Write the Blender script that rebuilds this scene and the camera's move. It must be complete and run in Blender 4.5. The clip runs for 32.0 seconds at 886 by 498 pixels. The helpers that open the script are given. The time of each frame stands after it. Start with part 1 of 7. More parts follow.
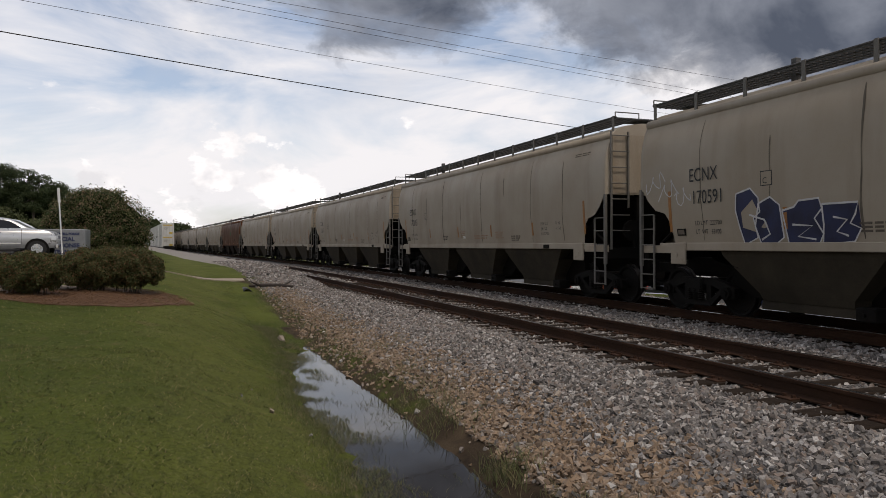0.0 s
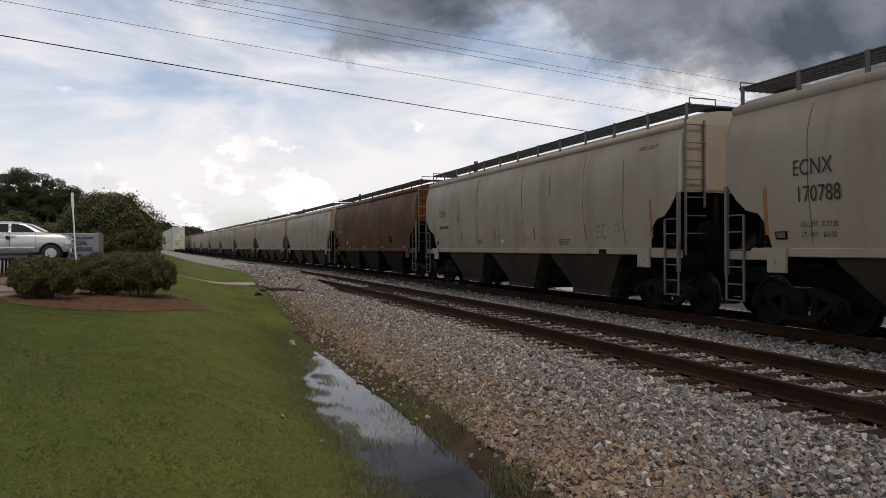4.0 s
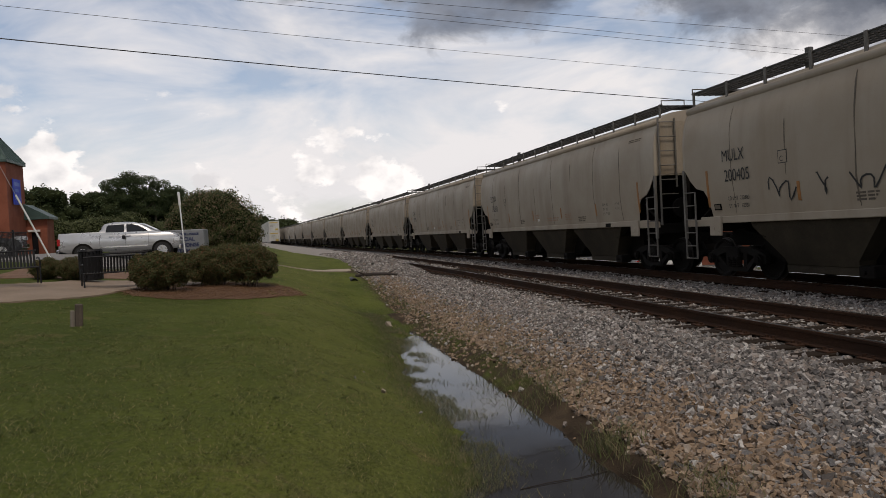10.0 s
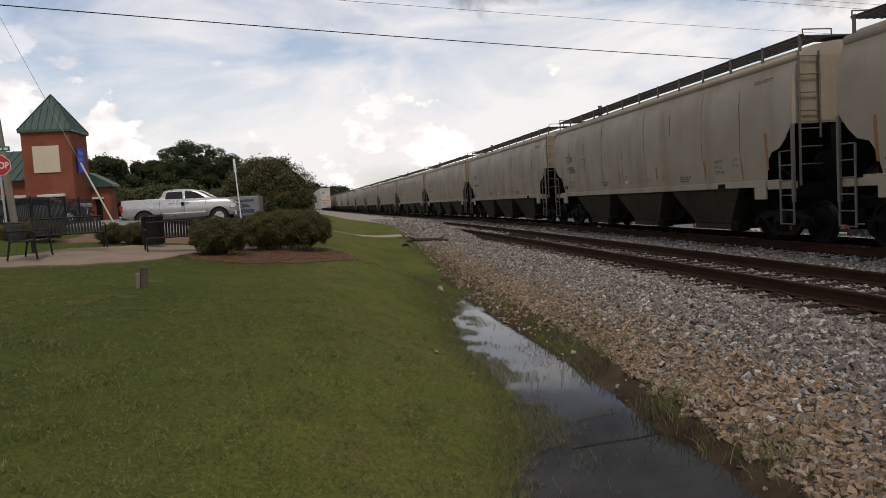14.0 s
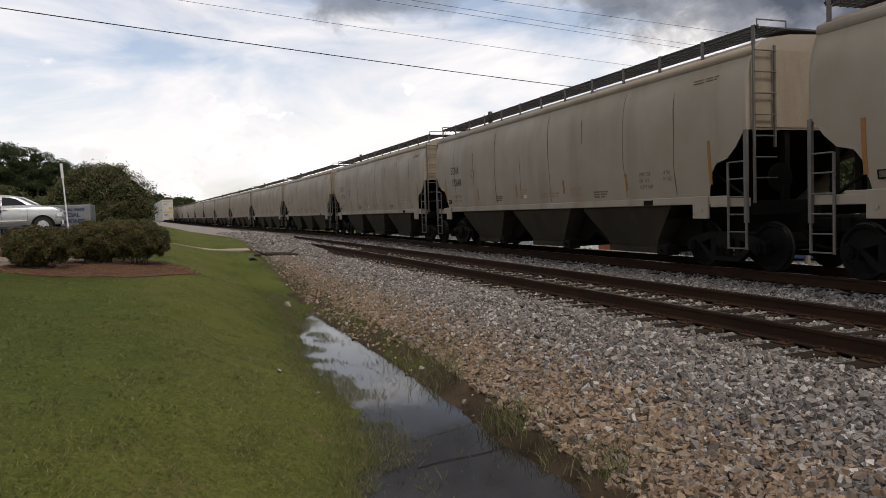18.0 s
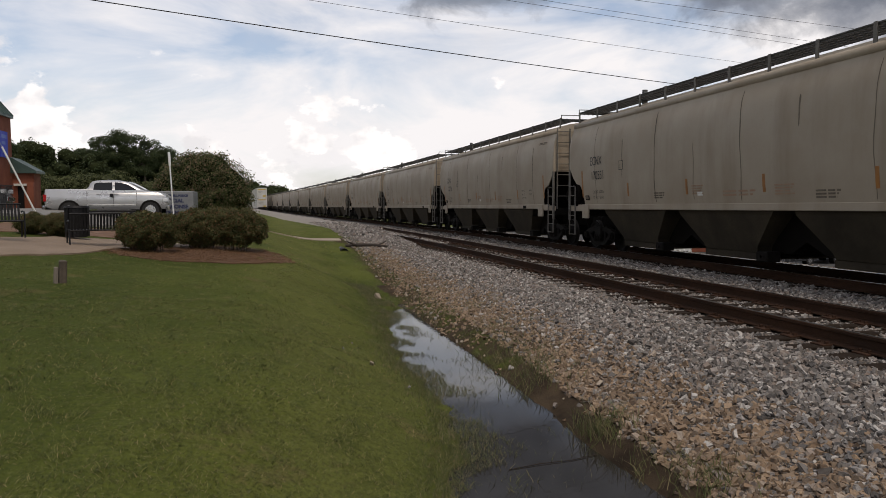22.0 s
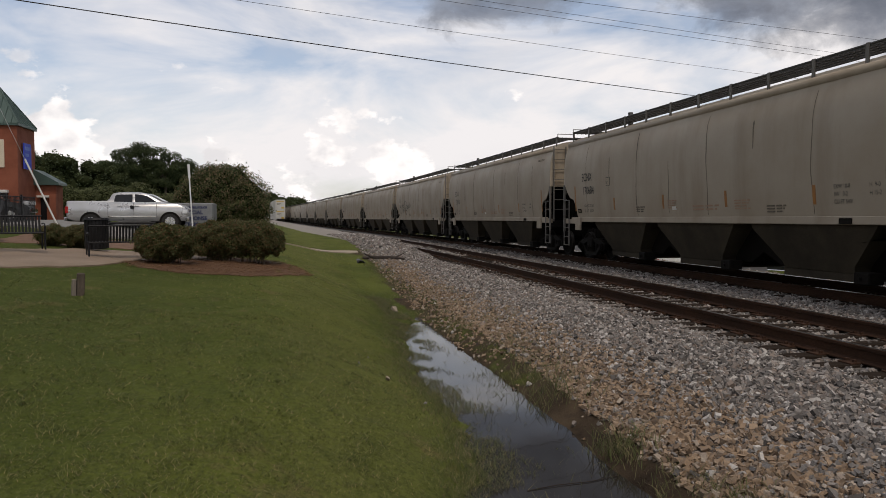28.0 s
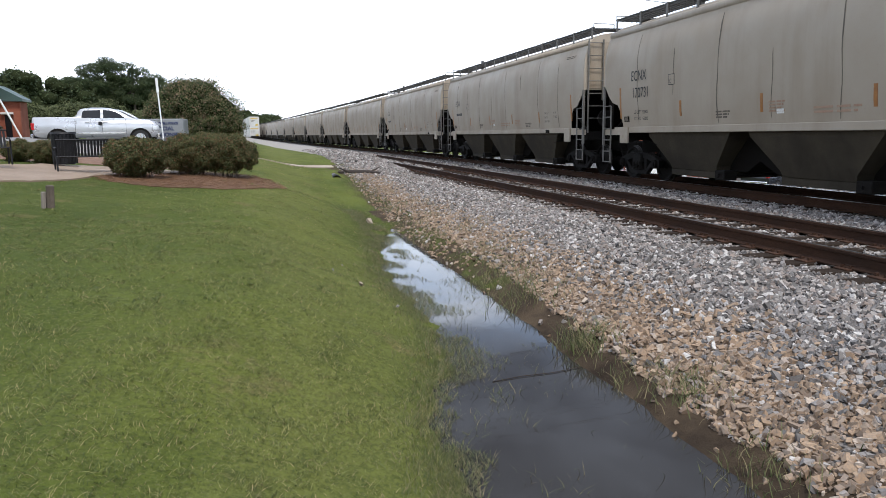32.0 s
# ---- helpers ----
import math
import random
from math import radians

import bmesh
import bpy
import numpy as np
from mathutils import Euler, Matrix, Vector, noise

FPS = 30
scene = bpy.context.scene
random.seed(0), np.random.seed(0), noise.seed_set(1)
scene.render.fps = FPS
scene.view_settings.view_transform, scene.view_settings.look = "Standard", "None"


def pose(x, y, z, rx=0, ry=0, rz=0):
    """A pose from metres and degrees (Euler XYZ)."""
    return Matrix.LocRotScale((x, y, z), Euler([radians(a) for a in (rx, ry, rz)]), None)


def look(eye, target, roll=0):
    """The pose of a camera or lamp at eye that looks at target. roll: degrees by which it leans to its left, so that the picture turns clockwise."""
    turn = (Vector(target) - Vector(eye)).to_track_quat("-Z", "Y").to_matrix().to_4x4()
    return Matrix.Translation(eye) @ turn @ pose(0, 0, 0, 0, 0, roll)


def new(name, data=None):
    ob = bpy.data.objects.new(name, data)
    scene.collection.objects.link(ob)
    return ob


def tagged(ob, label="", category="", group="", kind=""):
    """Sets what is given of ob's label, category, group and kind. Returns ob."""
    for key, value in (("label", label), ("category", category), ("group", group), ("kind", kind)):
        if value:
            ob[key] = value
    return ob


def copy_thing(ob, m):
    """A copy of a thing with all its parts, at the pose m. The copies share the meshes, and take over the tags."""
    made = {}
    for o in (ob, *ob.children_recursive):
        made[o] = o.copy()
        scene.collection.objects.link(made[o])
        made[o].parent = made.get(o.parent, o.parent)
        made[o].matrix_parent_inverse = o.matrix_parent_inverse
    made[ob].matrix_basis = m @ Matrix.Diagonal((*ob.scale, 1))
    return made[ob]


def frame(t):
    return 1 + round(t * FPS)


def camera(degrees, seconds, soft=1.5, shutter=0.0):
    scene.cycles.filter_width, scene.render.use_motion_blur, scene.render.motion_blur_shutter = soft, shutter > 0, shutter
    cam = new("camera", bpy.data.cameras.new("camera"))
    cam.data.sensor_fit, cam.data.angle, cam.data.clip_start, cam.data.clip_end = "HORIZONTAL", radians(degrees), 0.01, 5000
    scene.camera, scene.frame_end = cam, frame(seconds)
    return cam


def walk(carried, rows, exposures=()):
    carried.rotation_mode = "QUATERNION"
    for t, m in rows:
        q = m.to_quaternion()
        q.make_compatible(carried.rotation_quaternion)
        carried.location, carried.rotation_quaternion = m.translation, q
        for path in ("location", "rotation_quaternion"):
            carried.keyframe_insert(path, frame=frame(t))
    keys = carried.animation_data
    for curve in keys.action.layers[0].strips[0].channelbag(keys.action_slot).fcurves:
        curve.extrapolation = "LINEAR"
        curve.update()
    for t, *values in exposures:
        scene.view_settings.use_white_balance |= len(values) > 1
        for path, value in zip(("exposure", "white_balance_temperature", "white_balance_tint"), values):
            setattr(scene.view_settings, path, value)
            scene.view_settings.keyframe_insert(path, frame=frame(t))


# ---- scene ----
cam = camera(63.4, 32.0, 0.6)
PATH = [
    (0, (-6.184, -0.07, 1.457), (-5.487, 1.805, 1.443), -0.3),
    (0.5, (-6.178, -0.085, 1.483), (-5.503, 1.798, 1.455), -0.4),
    (1, (-6.203, -0.099, 1.47), (-5.567, 1.797, 1.429), 0.5),
    (1.5, (-6.2, -0.07, 1.501), (-5.567, 1.827, 1.462), -0.3),
    (2, (-6.189, -0.063, 1.465), (-5.525, 1.823, 1.429), -1.2),
    (2.5, (-6.19, -0.068, 1.466), (-5.518, 1.816, 1.444), -0.9),
    (3, (-6.181, -0.067, 1.478), (-5.499, 1.813, 1.463), -0.7),
    (3.5, (-6.188, -0.088, 1.497), (-5.524, 1.799, 1.494), -0.3),
    (5.5, (-6.161, -0.055, 1.452), (-5.463, 1.819, 1.436), -0.2),
    (6, (-6.161, -0.052, 1.444), (-5.482, 1.829, 1.414), -0.4),
    (6.5, (-6.163, -0.069, 1.449), (-5.497, 1.815, 1.384), -0.3),
    (7, (-6.133, -0.049, 1.456), (-5.395, 1.81, 1.407), 0.2),
    (7.5, (-6.169, -0.083, 1.466), (-5.466, 1.79, 1.453), -0.1),
    (8, (-6.204, -0.121, 1.448), (-5.48, 1.743, 1.404), -1.1),
    (8.5, (-6.248, -0.167, 1.489), (-5.599, 1.723, 1.398), -3.2),
    (9, (-6.192, -0.302, 1.485), (-5.769, 1.653, 1.457), -3.7),
    (9.5, (-6.189, -0.382, 1.486), (-5.822, 1.584, 1.499), -5.3),
    (10, (-6.238, -0.379, 1.449), (-5.81, 1.574, 1.401), -3.1),
    (10.5, (-6.387, -0.365, 1.49), (-5.877, 1.566, 1.388), -4.9),
    (11, (-6.439, -0.338, 1.5), (-5.821, 1.557, 1.334), -3.7),
    (11.5, (-6.458, -0.366, 1.505), (-5.889, 1.546, 1.366), -2.9),
    (12, (-6.486, -0.373, 1.493), (-5.958, 1.55, 1.34), -3.4),
    (12.5, (-6.512, -0.415, 1.508), (-6.033, 1.523, 1.382), -2.8),
    (13, (-6.484, -0.416, 1.481), (-6.046, 1.529, 1.325), -3.4),
    (13.5, (-6.387, -0.423, 1.471), (-6.03, 1.538, 1.309), -5.2),
    (14, (-6.278, -0.419, 1.41), (-5.993, 1.556, 1.277), -3.3),
    (14.5, (-6.205, -0.391, 1.343), (-6.012, 1.59, 1.148), -5.6),
    (15, (-6.188, -0.213, 1.396), (-5.75, 1.73, 1.212), -7.5),
    (15.5, (-6.293, -0.228, 1.436), (-5.741, 1.688, 1.285), -5.6),
    (17.5, (-6.231, -0.197, 1.389), (-5.594, 1.697, 1.318), -0.3),
    (18, (-6.158, -0.217, 1.363), (-5.478, 1.66, 1.256), -2.0),
    (18.5, (-6.11, -0.233, 1.329), (-5.502, 1.664, 1.153), -1.6),
    (19, (-6.148, -0.179, 1.364), (-5.557, 1.726, 1.222), -2.1),
    (19.5, (-6.209, -0.138, 1.413), (-5.641, 1.78, 1.382), -3.0),
    (20, (-6.217, -0.153, 1.391), (-5.708, 1.779, 1.297), -2.1),
    (20.5, (-6.173, -0.251, 1.358), (-5.742, 1.696, 1.203), 0.7),
    (21, (-6.129, -0.314, 1.352), (-5.723, 1.638, 1.193), -0.3),
    (21.5, (-6.178, -0.279, 1.36), (-5.793, 1.678, 1.212), 0.3),
    (22, (-6.279, -0.177, 1.426), (-5.824, 1.767, 1.307), -0.3),
    (22.5, (-6.306, -0.107, 1.441), (-5.787, 1.82, 1.311), -0.8),
    (23, (-6.218, -0.157, 1.39), (-5.829, 1.802, 1.291), -0.6),
    (23.5, (-6.164, -0.251, 1.354), (-5.827, 1.715, 1.205), -0.2),
    (24, (-6.111, -0.311, 1.333), (-5.808, 1.662, 1.226), -0.3),
    (24.5, (-6.099, -0.329, 1.332), (-5.829, 1.651, 1.237), 0.0),
    (25, (-6.173, -0.284, 1.352), (-5.903, 1.692, 1.205), 0.5),
    (25.5, (-6.258, -0.188, 1.421), (-5.893, 1.776, 1.325), 1.4),
    (27.5, (-6.262, -0.068, 1.445), (-5.839, 1.883, 1.323), 0.3),
    (28, (-6.25, -0.073, 1.448), (-5.842, 1.883, 1.362), -0.2),
    (28.5, (-6.192, -0.119, 1.433), (-5.841, 1.849, 1.378), -1.2),
    (29, (-6.134, -0.156, 1.343), (-5.699, 1.785, 1.134), -0.9),
    (29.5, (-6.127, -0.253, 1.32), (-5.774, 1.696, 1.04), -2.2),
    (30, (-6.095, -0.18, 1.326), (-5.718, 1.76, 1.021), -1.7),
    (30.5, (-6.068, -0.027, 1.306), (-5.225, 1.751, 0.947), -2.8),
    (31, (-6.2, -0.023, 1.39), (-5.184, 1.663, 1.034), -1.2),
    (31.5, (-6.186, -0.078, 1.335), (-5.438, 1.743, 0.985), -0.2),
    (32, (-6.174, -0.22, 1.322), (-5.716, 1.702, 1.006), -0.7),
]
EXPOSURES = [(0, 0.26, 6700, 14), (8, 0.22, 6750, 14), (10, 0.12, 6800, 14), (12, 0.34, 6850, 14), (14, 0.26, 6850, 14), (14.5, 0.24, 6850, 14), (15, 0.35, 6850, 14), (19, 0.42, 6850, 14), (22, 0.30, 6800, 14), (24, 0.27, 6800, 14), (25, 0.18, 6800, 14), (28.4, 0.22, 6800, 14), (29.0, 0.2, 6850, 14), (29.5, 0.46, 6600, 13), (30.0, 0.86, 6400, 13), (30.5, 1.22, 6100, 12), (31.0, 1.48, 6000, 13), (32.0, 1.50, 5900, 11)]
walk(cam, [(t, look(eye, target, roll)) for t, eye, target, roll in PATH], EXPOSURES)

# ---------------------------------------------------------------- world, sun, exposure
SUN_EL, SUN_AZ = radians(58), radians(168)   # high behind the camera, through thin cloud


def build_world():
    w = bpy.data.worlds.new("sky")
    scene.world = w
    w.use_nodes = True
    nt = w.node_tree
    nt.nodes.clear()
    N, L = nt.nodes.new, nt.links.new
    out = N("ShaderNodeOutputWorld")
    bg = N("ShaderNodeBackground")
    bg.inputs["Strength"].default_value = 1.0
    sky = N("ShaderNodeTexSky")
    sky.sky_type, sky.sun_disc = "NISHITA", False
    sky.sun_elevation, sky.sun_rotation = SUN_EL, SUN_AZ
    sky.air_density, sky.dust_density, sky.ozone_density = 1.0, 1.5, 1.0
    dim = N("ShaderNodeVectorMath")
    dim.operation = "SCALE"
    dim.inputs[3].default_value = 0.11
    L(sky.outputs[0], dim.inputs[0])
    tc = N("ShaderNodeTexCoord")
    sep = N("ShaderNodeSeparateXYZ")
    L(tc.outputs["Generated"], sep.inputs[0])

    def math_(op, a, b=None, c=None):
        n = N("ShaderNodeMath")
        n.operation = op
        for i, v in enumerate((a, b, c)):
            if v is None:
                continue
            if isinstance(v, (int, float)):
                n.inputs[i].default_value = v
            else:
                L(v, n.inputs[i])
        return n.outputs[0]

    def ramp(v, stops):
        n = N("ShaderNodeValToRGB")
        L(v, n.inputs[0])
        e = n.color_ramp.elements
        while len(e) < len(stops):
            e.new(0.5)
        for el, (p, col) in zip(e, stops):
            el.position = p
            el.color = (*col, 1) if isinstance(col, tuple) else (col, col, col, 1)
        return n.outputs[0]

    def mix(f, a, b):
        n = N("ShaderNodeMix")
        n.data_type = "RGBA"
        L(f, n.inputs[0])
        for v, s in ((a, n.inputs[6]), (b, n.inputs[7])):
            if isinstance(v, tuple):
                s.default_value = (*v, 1)
            else:
                L(v, s)
        return n.outputs[2]

    def drift(scale, stretch, detail, rough, off, dist=0.0):
        """Noise over the directions of the sky, drawn out along the horizon."""
        n, mp = N("ShaderNodeTexNoise"), N("ShaderNodeMapping")
        mp.inputs["Scale"].default_value, mp.inputs["Location"].default_value = (scale, scale, scale * stretch), off
        L(tc.outputs["Generated"], mp.inputs[0])
        L(mp.outputs[0], n.inputs["Vector"])
        n.inputs["Scale"].default_value, n.inputs["Detail"].default_value = 1.0, detail
        n.inputs["Roughness"].default_value, n.inputs["Distortion"].default_value = rough, dist
        return n.outputs["Fac"]

    veil = ramp(drift(3.4, 2.6, 6, 0.55, (3.1, 0.4, 0.7), 0.5), [(0.36, 0.16), (0.60, 1.0)])
    thin = mix(veil, dim.outputs[0], (0.745, 0.755, 0.772))
    shade = ramp(drift(5.0, 2.2, 7, 0.55, (7.3, 1.2, 2.0), 0.4), [(0.48, 0.0), (0.78, 0.30)])
    thin = mix(shade, thin, (0.55, 0.57, 0.60))

    def toward(d):
        n = N("ShaderNodeVectorMath")
        n.operation = "DOT_PRODUCT"
        L(tc.outputs["Generated"], n.inputs[0])
        n.inputs[1].default_value = d
        return n.outputs["Value"]

    # a slate-grey storm cloud with a ragged lower edge ahead; its base by azimuth, in degrees
    azim = math_("MULTIPLY", math_("ARCTAN2", sep.outputs[0], sep.outputs[1]), 180 / math.pi)
    elev = math_("MULTIPLY", math_("ARCSINE", sep.outputs[2]), 180 / math.pi)
    base = ramp(math_("DIVIDE", math_("ADD", azim, 40.0), 160.0),
                [((a + 40) / 160, e / 40) for a, e in ((-40, 26), (-8, 24), (6, 18.5), (14, 14.6), (20, 14.8), (25.5, 19.0), (30, 16.0), (36, 12.6), (45, 9.6), (70, 9.5), (120, 20))])
    ragged = drift(9.0, 1.5, 8, 0.6, (0.4, 2.0, 0), 0.35)
    over = math_("ADD", math_("SUBTRACT", elev, math_("MULTIPLY", base, 40.0)), math_("MULTIPLY", math_("SUBTRACT", ragged, 0.5), 13.0))
    hm = ramp(math_("DIVIDE", math_("ADD", over, 10.0), 20.0), [(0.45, 0.0), (0.56, 0.75), (0.66, 1.0)])
    # Storm thinned high overhead, out of view, to leave light on the ground.
    hm = math_("MULTIPLY", hm, ramp(math_("DIVIDE", elev, 90.0), [(0.0, 1.0), (0.42, 1.0), (0.62, 0.25)]))
    hcol = mix(ramp(drift(6.0, 1.6, 6, 0.55, (1, 5, 0), 0.3), [(0.36, 0.0), (0.68, 1.0)]), (0.072, 0.088, 0.120), (0.255, 0.282, 0.33))
    withheavy = mix(hm, thin, hcol)
    # Unseen grey overcast to the left, added to dim the car sides.
    back = math_("ADD", toward((-0.93, -0.30, -0.20)), math_("MULTIPLY", math_("SUBTRACT", ragged, 0.5), 0.5))
    withheavy = mix(ramp(back, [(0.45, 0.0), (0.85, 1.0)]), withheavy, (0.30, 0.305, 0.32))
    # cumulus banks low over the horizon
    low = N("ShaderNodeTexNoise")
    mp = N("ShaderNodeMapping")
    mp.inputs["Scale"].default_value = (8.0, 8.0, 13.0)
    mp.inputs["Location"].default_value = (1.9, 0.6, 0.3)
    L(tc.outputs["Generated"], mp.inputs[0])
    L(mp.outputs[0], low.inputs["Vector"])
    low.inputs["Scale"].default_value, low.inputs["Detail"].default_value, low.inputs["Roughness"].default_value = 1.0, 7, 0.55
    def heap(az, el, r):
        a, e = radians(az), radians(el)
        return ramp(toward((math.sin(a) * math.cos(e), math.cos(a) * math.cos(e), math.sin(e))), [(math.cos(radians(r * 2.2)), 0.0), (math.cos(radians(r * 0.5)), 1.0)])

    heaps = math_("MAXIMUM", math_("MAXIMUM", heap(-15.5, 5.5, 2.4), heap(-21.5, 8.6, 2.9)), math_("MAXIMUM", math_("MAXIMUM", heap(2.4, 3.9, 1.2), heap(8.6, 3.2, 0.8)), heap(-20, 4.0, 2.6)))
    lump = math_("SUBTRACT", math_("ADD", low.outputs["Fac"], math_("MULTIPLY", heaps, 0.24)), 0.105)
    band = math_("MULTIPLY", ramp(sep.outputs[2], [(0.0, 0.3), (0.03, 1.0), (0.15, 0.9), (0.25, 0.0)]),
                 ramp(lump, [(0.545, 0.0), (0.58, 1.0)]))
    ccol = mix(ramp(drift(22.0, 1.3, 4, 0.5, (2, 3, 0)), [(0.42, 0.0), (0.65, 1.0)]), (0.95, 0.945, 0.935), (0.66, 0.67, 0.69))
    final = mix(band, withheavy, ccol)
    L(final, bg.inputs["Color"])
    L(bg.outputs[0], out.inputs[0])


build_world()
sun = new("sun", bpy.data.lights.new("sun", "SUN"))
sun.data.energy, sun.data.angle, sun.data.color = 1.1, radians(14), (1.0, 0.90, 0.76)
sun.matrix_world = look((40 * math.sin(SUN_AZ), 40 * math.cos(SUN_AZ), 40 * math.tan(SUN_EL)), (0, 0, 0))


# ---------------------------------------------------------------- small tools
def part(name, bm, material, parent=None, label="", smooth=False):
    me = bpy.data.meshes.new(name)
    bm.normal_update()
    bm.to_mesh(me)
    bm.free()
    return part_of(name, me, material, parent, label, smooth)


def part_of(name, me, material, parent=None, label="", smooth=False):
    for m in (material if isinstance(material, (list, tuple)) else (material,)):
        me.materials.append(m)
    if smooth:
        me.shade_smooth()
    ob = new(name, me)
    ob.parent = parent
    if label:
        ob["label"] = label
    return ob


def box(bm, x0, y0, z0, x1, y1, z1, m=None, bevel=0.0):
    """A block between two corners, turned by m."""
    g = bmesh.ops.create_cube(bm, size=1, matrix=Matrix.LocRotScale(((x0 + x1) / 2, (y0 + y1) / 2, (z0 + z1) / 2), None, (x1 - x0, y1 - y0, z1 - z0)))
    vs = g["verts"]
    if bevel:
        es = list({e for v in vs for e in v.link_edges})
        r = bmesh.ops.bevel(bm, geom=es, offset=bevel, segments=1, affect="EDGES", clamp_overlap=True)
        vs = list({v for f in r["faces"] for v in f.verts})
    if m is not None:
        bmesh.ops.transform(bm, matrix=m, verts=vs)
    return vs


def rod(bm, a, b, r, seg=8, r2=None):
    """A round bar from a to b."""
    a, b = Vector(a), Vector(b)
    d = b - a
    m = Matrix.Translation((a + b) / 2) @ d.to_track_quat("Z", "Y").to_matrix().to_4x4()
    bmesh.ops.create_cone(bm, cap_ends=True, segments=seg, radius1=r, radius2=r if r2 is None else r2, depth=d.length, matrix=m)


def ring_loft(bm, rings, close=True, caps=True):
    """Skins a row of rings of points."""
    vr = [[bm.verts.new(p) for p in ring] for ring in rings]
    n = len(vr[0])
    for a, b in zip(vr, vr[1:]):
        for i in range(n if close else n - 1):
            j = (i + 1) % n
            bm.faces.new((a[i], a[j], b[j], b[i]))
    if caps and close:
        bm.faces.new(list(reversed(vr[0])))
        bm.faces.new(vr[-1])
    return vr


def prism(bm, outline, axis, lo, hi):
    """Extrudes a flat outline along an axis ('x', 'y' or 'z')."""
    def p3(u, v, w):
        return {"x": (w, u, v), "y": (u, w, v), "z": (u, v, w)}[axis]
    a = [bm.verts.new(p3(u, v, lo)) for u, v in outline]
    b = [bm.verts.new(p3(u, v, hi)) for u, v in outline]
    n = len(a)
    fs = [bm.faces.new(a), bm.faces.new(list(reversed(b)))]
    for i in range(n):
        j = (i + 1) % n
        fs.append(bm.faces.new((a[j], a[i], b[i], b[j])))
    bmesh.ops.recalc_face_normals(bm, faces=fs)


def mesh_np(name, verts, faces, material, parent=None, kind="", smooth=False):
    """One mesh from arrays: verts (n, 3), faces (m, k)."""
    me = bpy.data.meshes.new(name)
    n, (m, k) = len(verts), faces.shape
    me.vertices.add(n)
    me.vertices.foreach_set("co", np.ascontiguousarray(verts, dtype=np.float32).ravel())
    me.loops.add(m * k)
    me.loops.foreach_set("vertex_index", np.ascontiguousarray(faces, dtype=np.int32).ravel())
    me.polygons.add(m)
    me.polygons.foreach_set("loop_start", np.arange(0, m * k, k, dtype=np.int32))
    me.update(calc_edges=True)
    me.validate()
    if not smooth:
        me.shade_flat()
    ob = part_of(name, me, material, parent, smooth=smooth)
    if kind:
        ob["kind"] = kind
    return ob


# ---------------------------------------------------------------- materials
class Mat:
    """A node material with a few shortcuts."""
    def __init__(self, name):
        self.m = bpy.data.materials.new(name)
        self.m.use_nodes = True
        self.nt = self.m.node_tree
        self.b = self.nt.nodes["Principled BSDF"]
        self.tc = self.nt.nodes.new("ShaderNodeTexCoord")

    def noise(self, scale, detail=5, rough=0.55, coord="Object", stretch=None, dist=0.0):
        n = self.nt.nodes.new("ShaderNodeTexNoise")
        src = self.tc.outputs[coord]
        if stretch:
            mp = self.nt.nodes.new("ShaderNodeMapping")
            mp.inputs["Scale"].default_value = stretch
            self.nt.links.new(src, mp.inputs[0])
            src = mp.outputs[0]
        self.nt.links.new(src, n.inputs["Vector"])
        n.inputs["Scale"].default_value, n.inputs["Detail"].default_value = scale, detail
        n.inputs["Roughness"].default_value, n.inputs["Distortion"].default_value = rough, dist
        return n.outputs["Fac"]

    def ramp(self, v, stops):
        n = self.nt.nodes.new("ShaderNodeValToRGB")
        self.nt.links.new(v, n.inputs[0])
        e = n.color_ramp.elements
        while len(e) < len(stops):
            e.new(0.5)
        for el, (p, col) in zip(e, stops):
            el.position = p
            el.color = (*col, 1) if isinstance(col, tuple) else (col, col, col, 1)
        return n.outputs[0]

    def mix(self, f, a, b, mode="MIX"):
        n = self.nt.nodes.new("ShaderNodeMix")
        n.data_type, n.blend_type = "RGBA", mode
        if isinstance(f, (int, float)):
            n.inputs[0].default_value = f
        else:
            self.nt.links.new(f, n.inputs[0])
        for v, s in ((a, n.inputs[6]), (b, n.inputs[7])):
            if isinstance(v, tuple):
                s.default_value = (*v, 1)
            else:
                self.nt.links.new(v, s)
        return n.outputs[2]

    def math(self, op, a, b):
        n = self.nt.nodes.new("ShaderNodeMath")
        n.operation = op
        for i, v in enumerate((a, b)):
            if isinstance(v, (int, float)):
                n.inputs[i].default_value = v
            else:
                self.nt.links.new(v, n.inputs[i])
        return n.outputs[0]

    def attr(self, name):
        n = self.nt.nodes.new("ShaderNodeAttribute")
        n.attribute_name = name
        return n.outputs["Fac"]

    def rand(self):
        return self.nt.nodes.new("ShaderNodeObjectInfo").outputs["Random"]

    def island(self):
        return self.nt.nodes.new("ShaderNodeNewGeometry").outputs["Random Per Island"]

    def bump(self, v, strength=0.3, dist=0.01):
        n = self.nt.nodes.new("ShaderNodeBump")
        n.inputs["Strength"].default_value, n.inputs["Distance"].default_value = strength, dist
        self.nt.links.new(v, n.inputs["Height"])
        self.nt.links.new(n.outputs[0], self.b.inputs["Normal"])

    def put(self, color=None, rough=None, metal=None, spec=None):
        for key, v in (("Base Color", color), ("Roughness", rough), ("Metallic", metal), ("Specular IOR Level", spec)):
            if v is None:
                continue
            if isinstance(v, tuple):
                self.b.inputs[key].default_value = (*v, 1)
            elif isinstance(v, (int, float)):
                self.b.inputs[key].default_value = v
            else:
                self.nt.links.new(v, self.b.inputs[key])
        return self.m


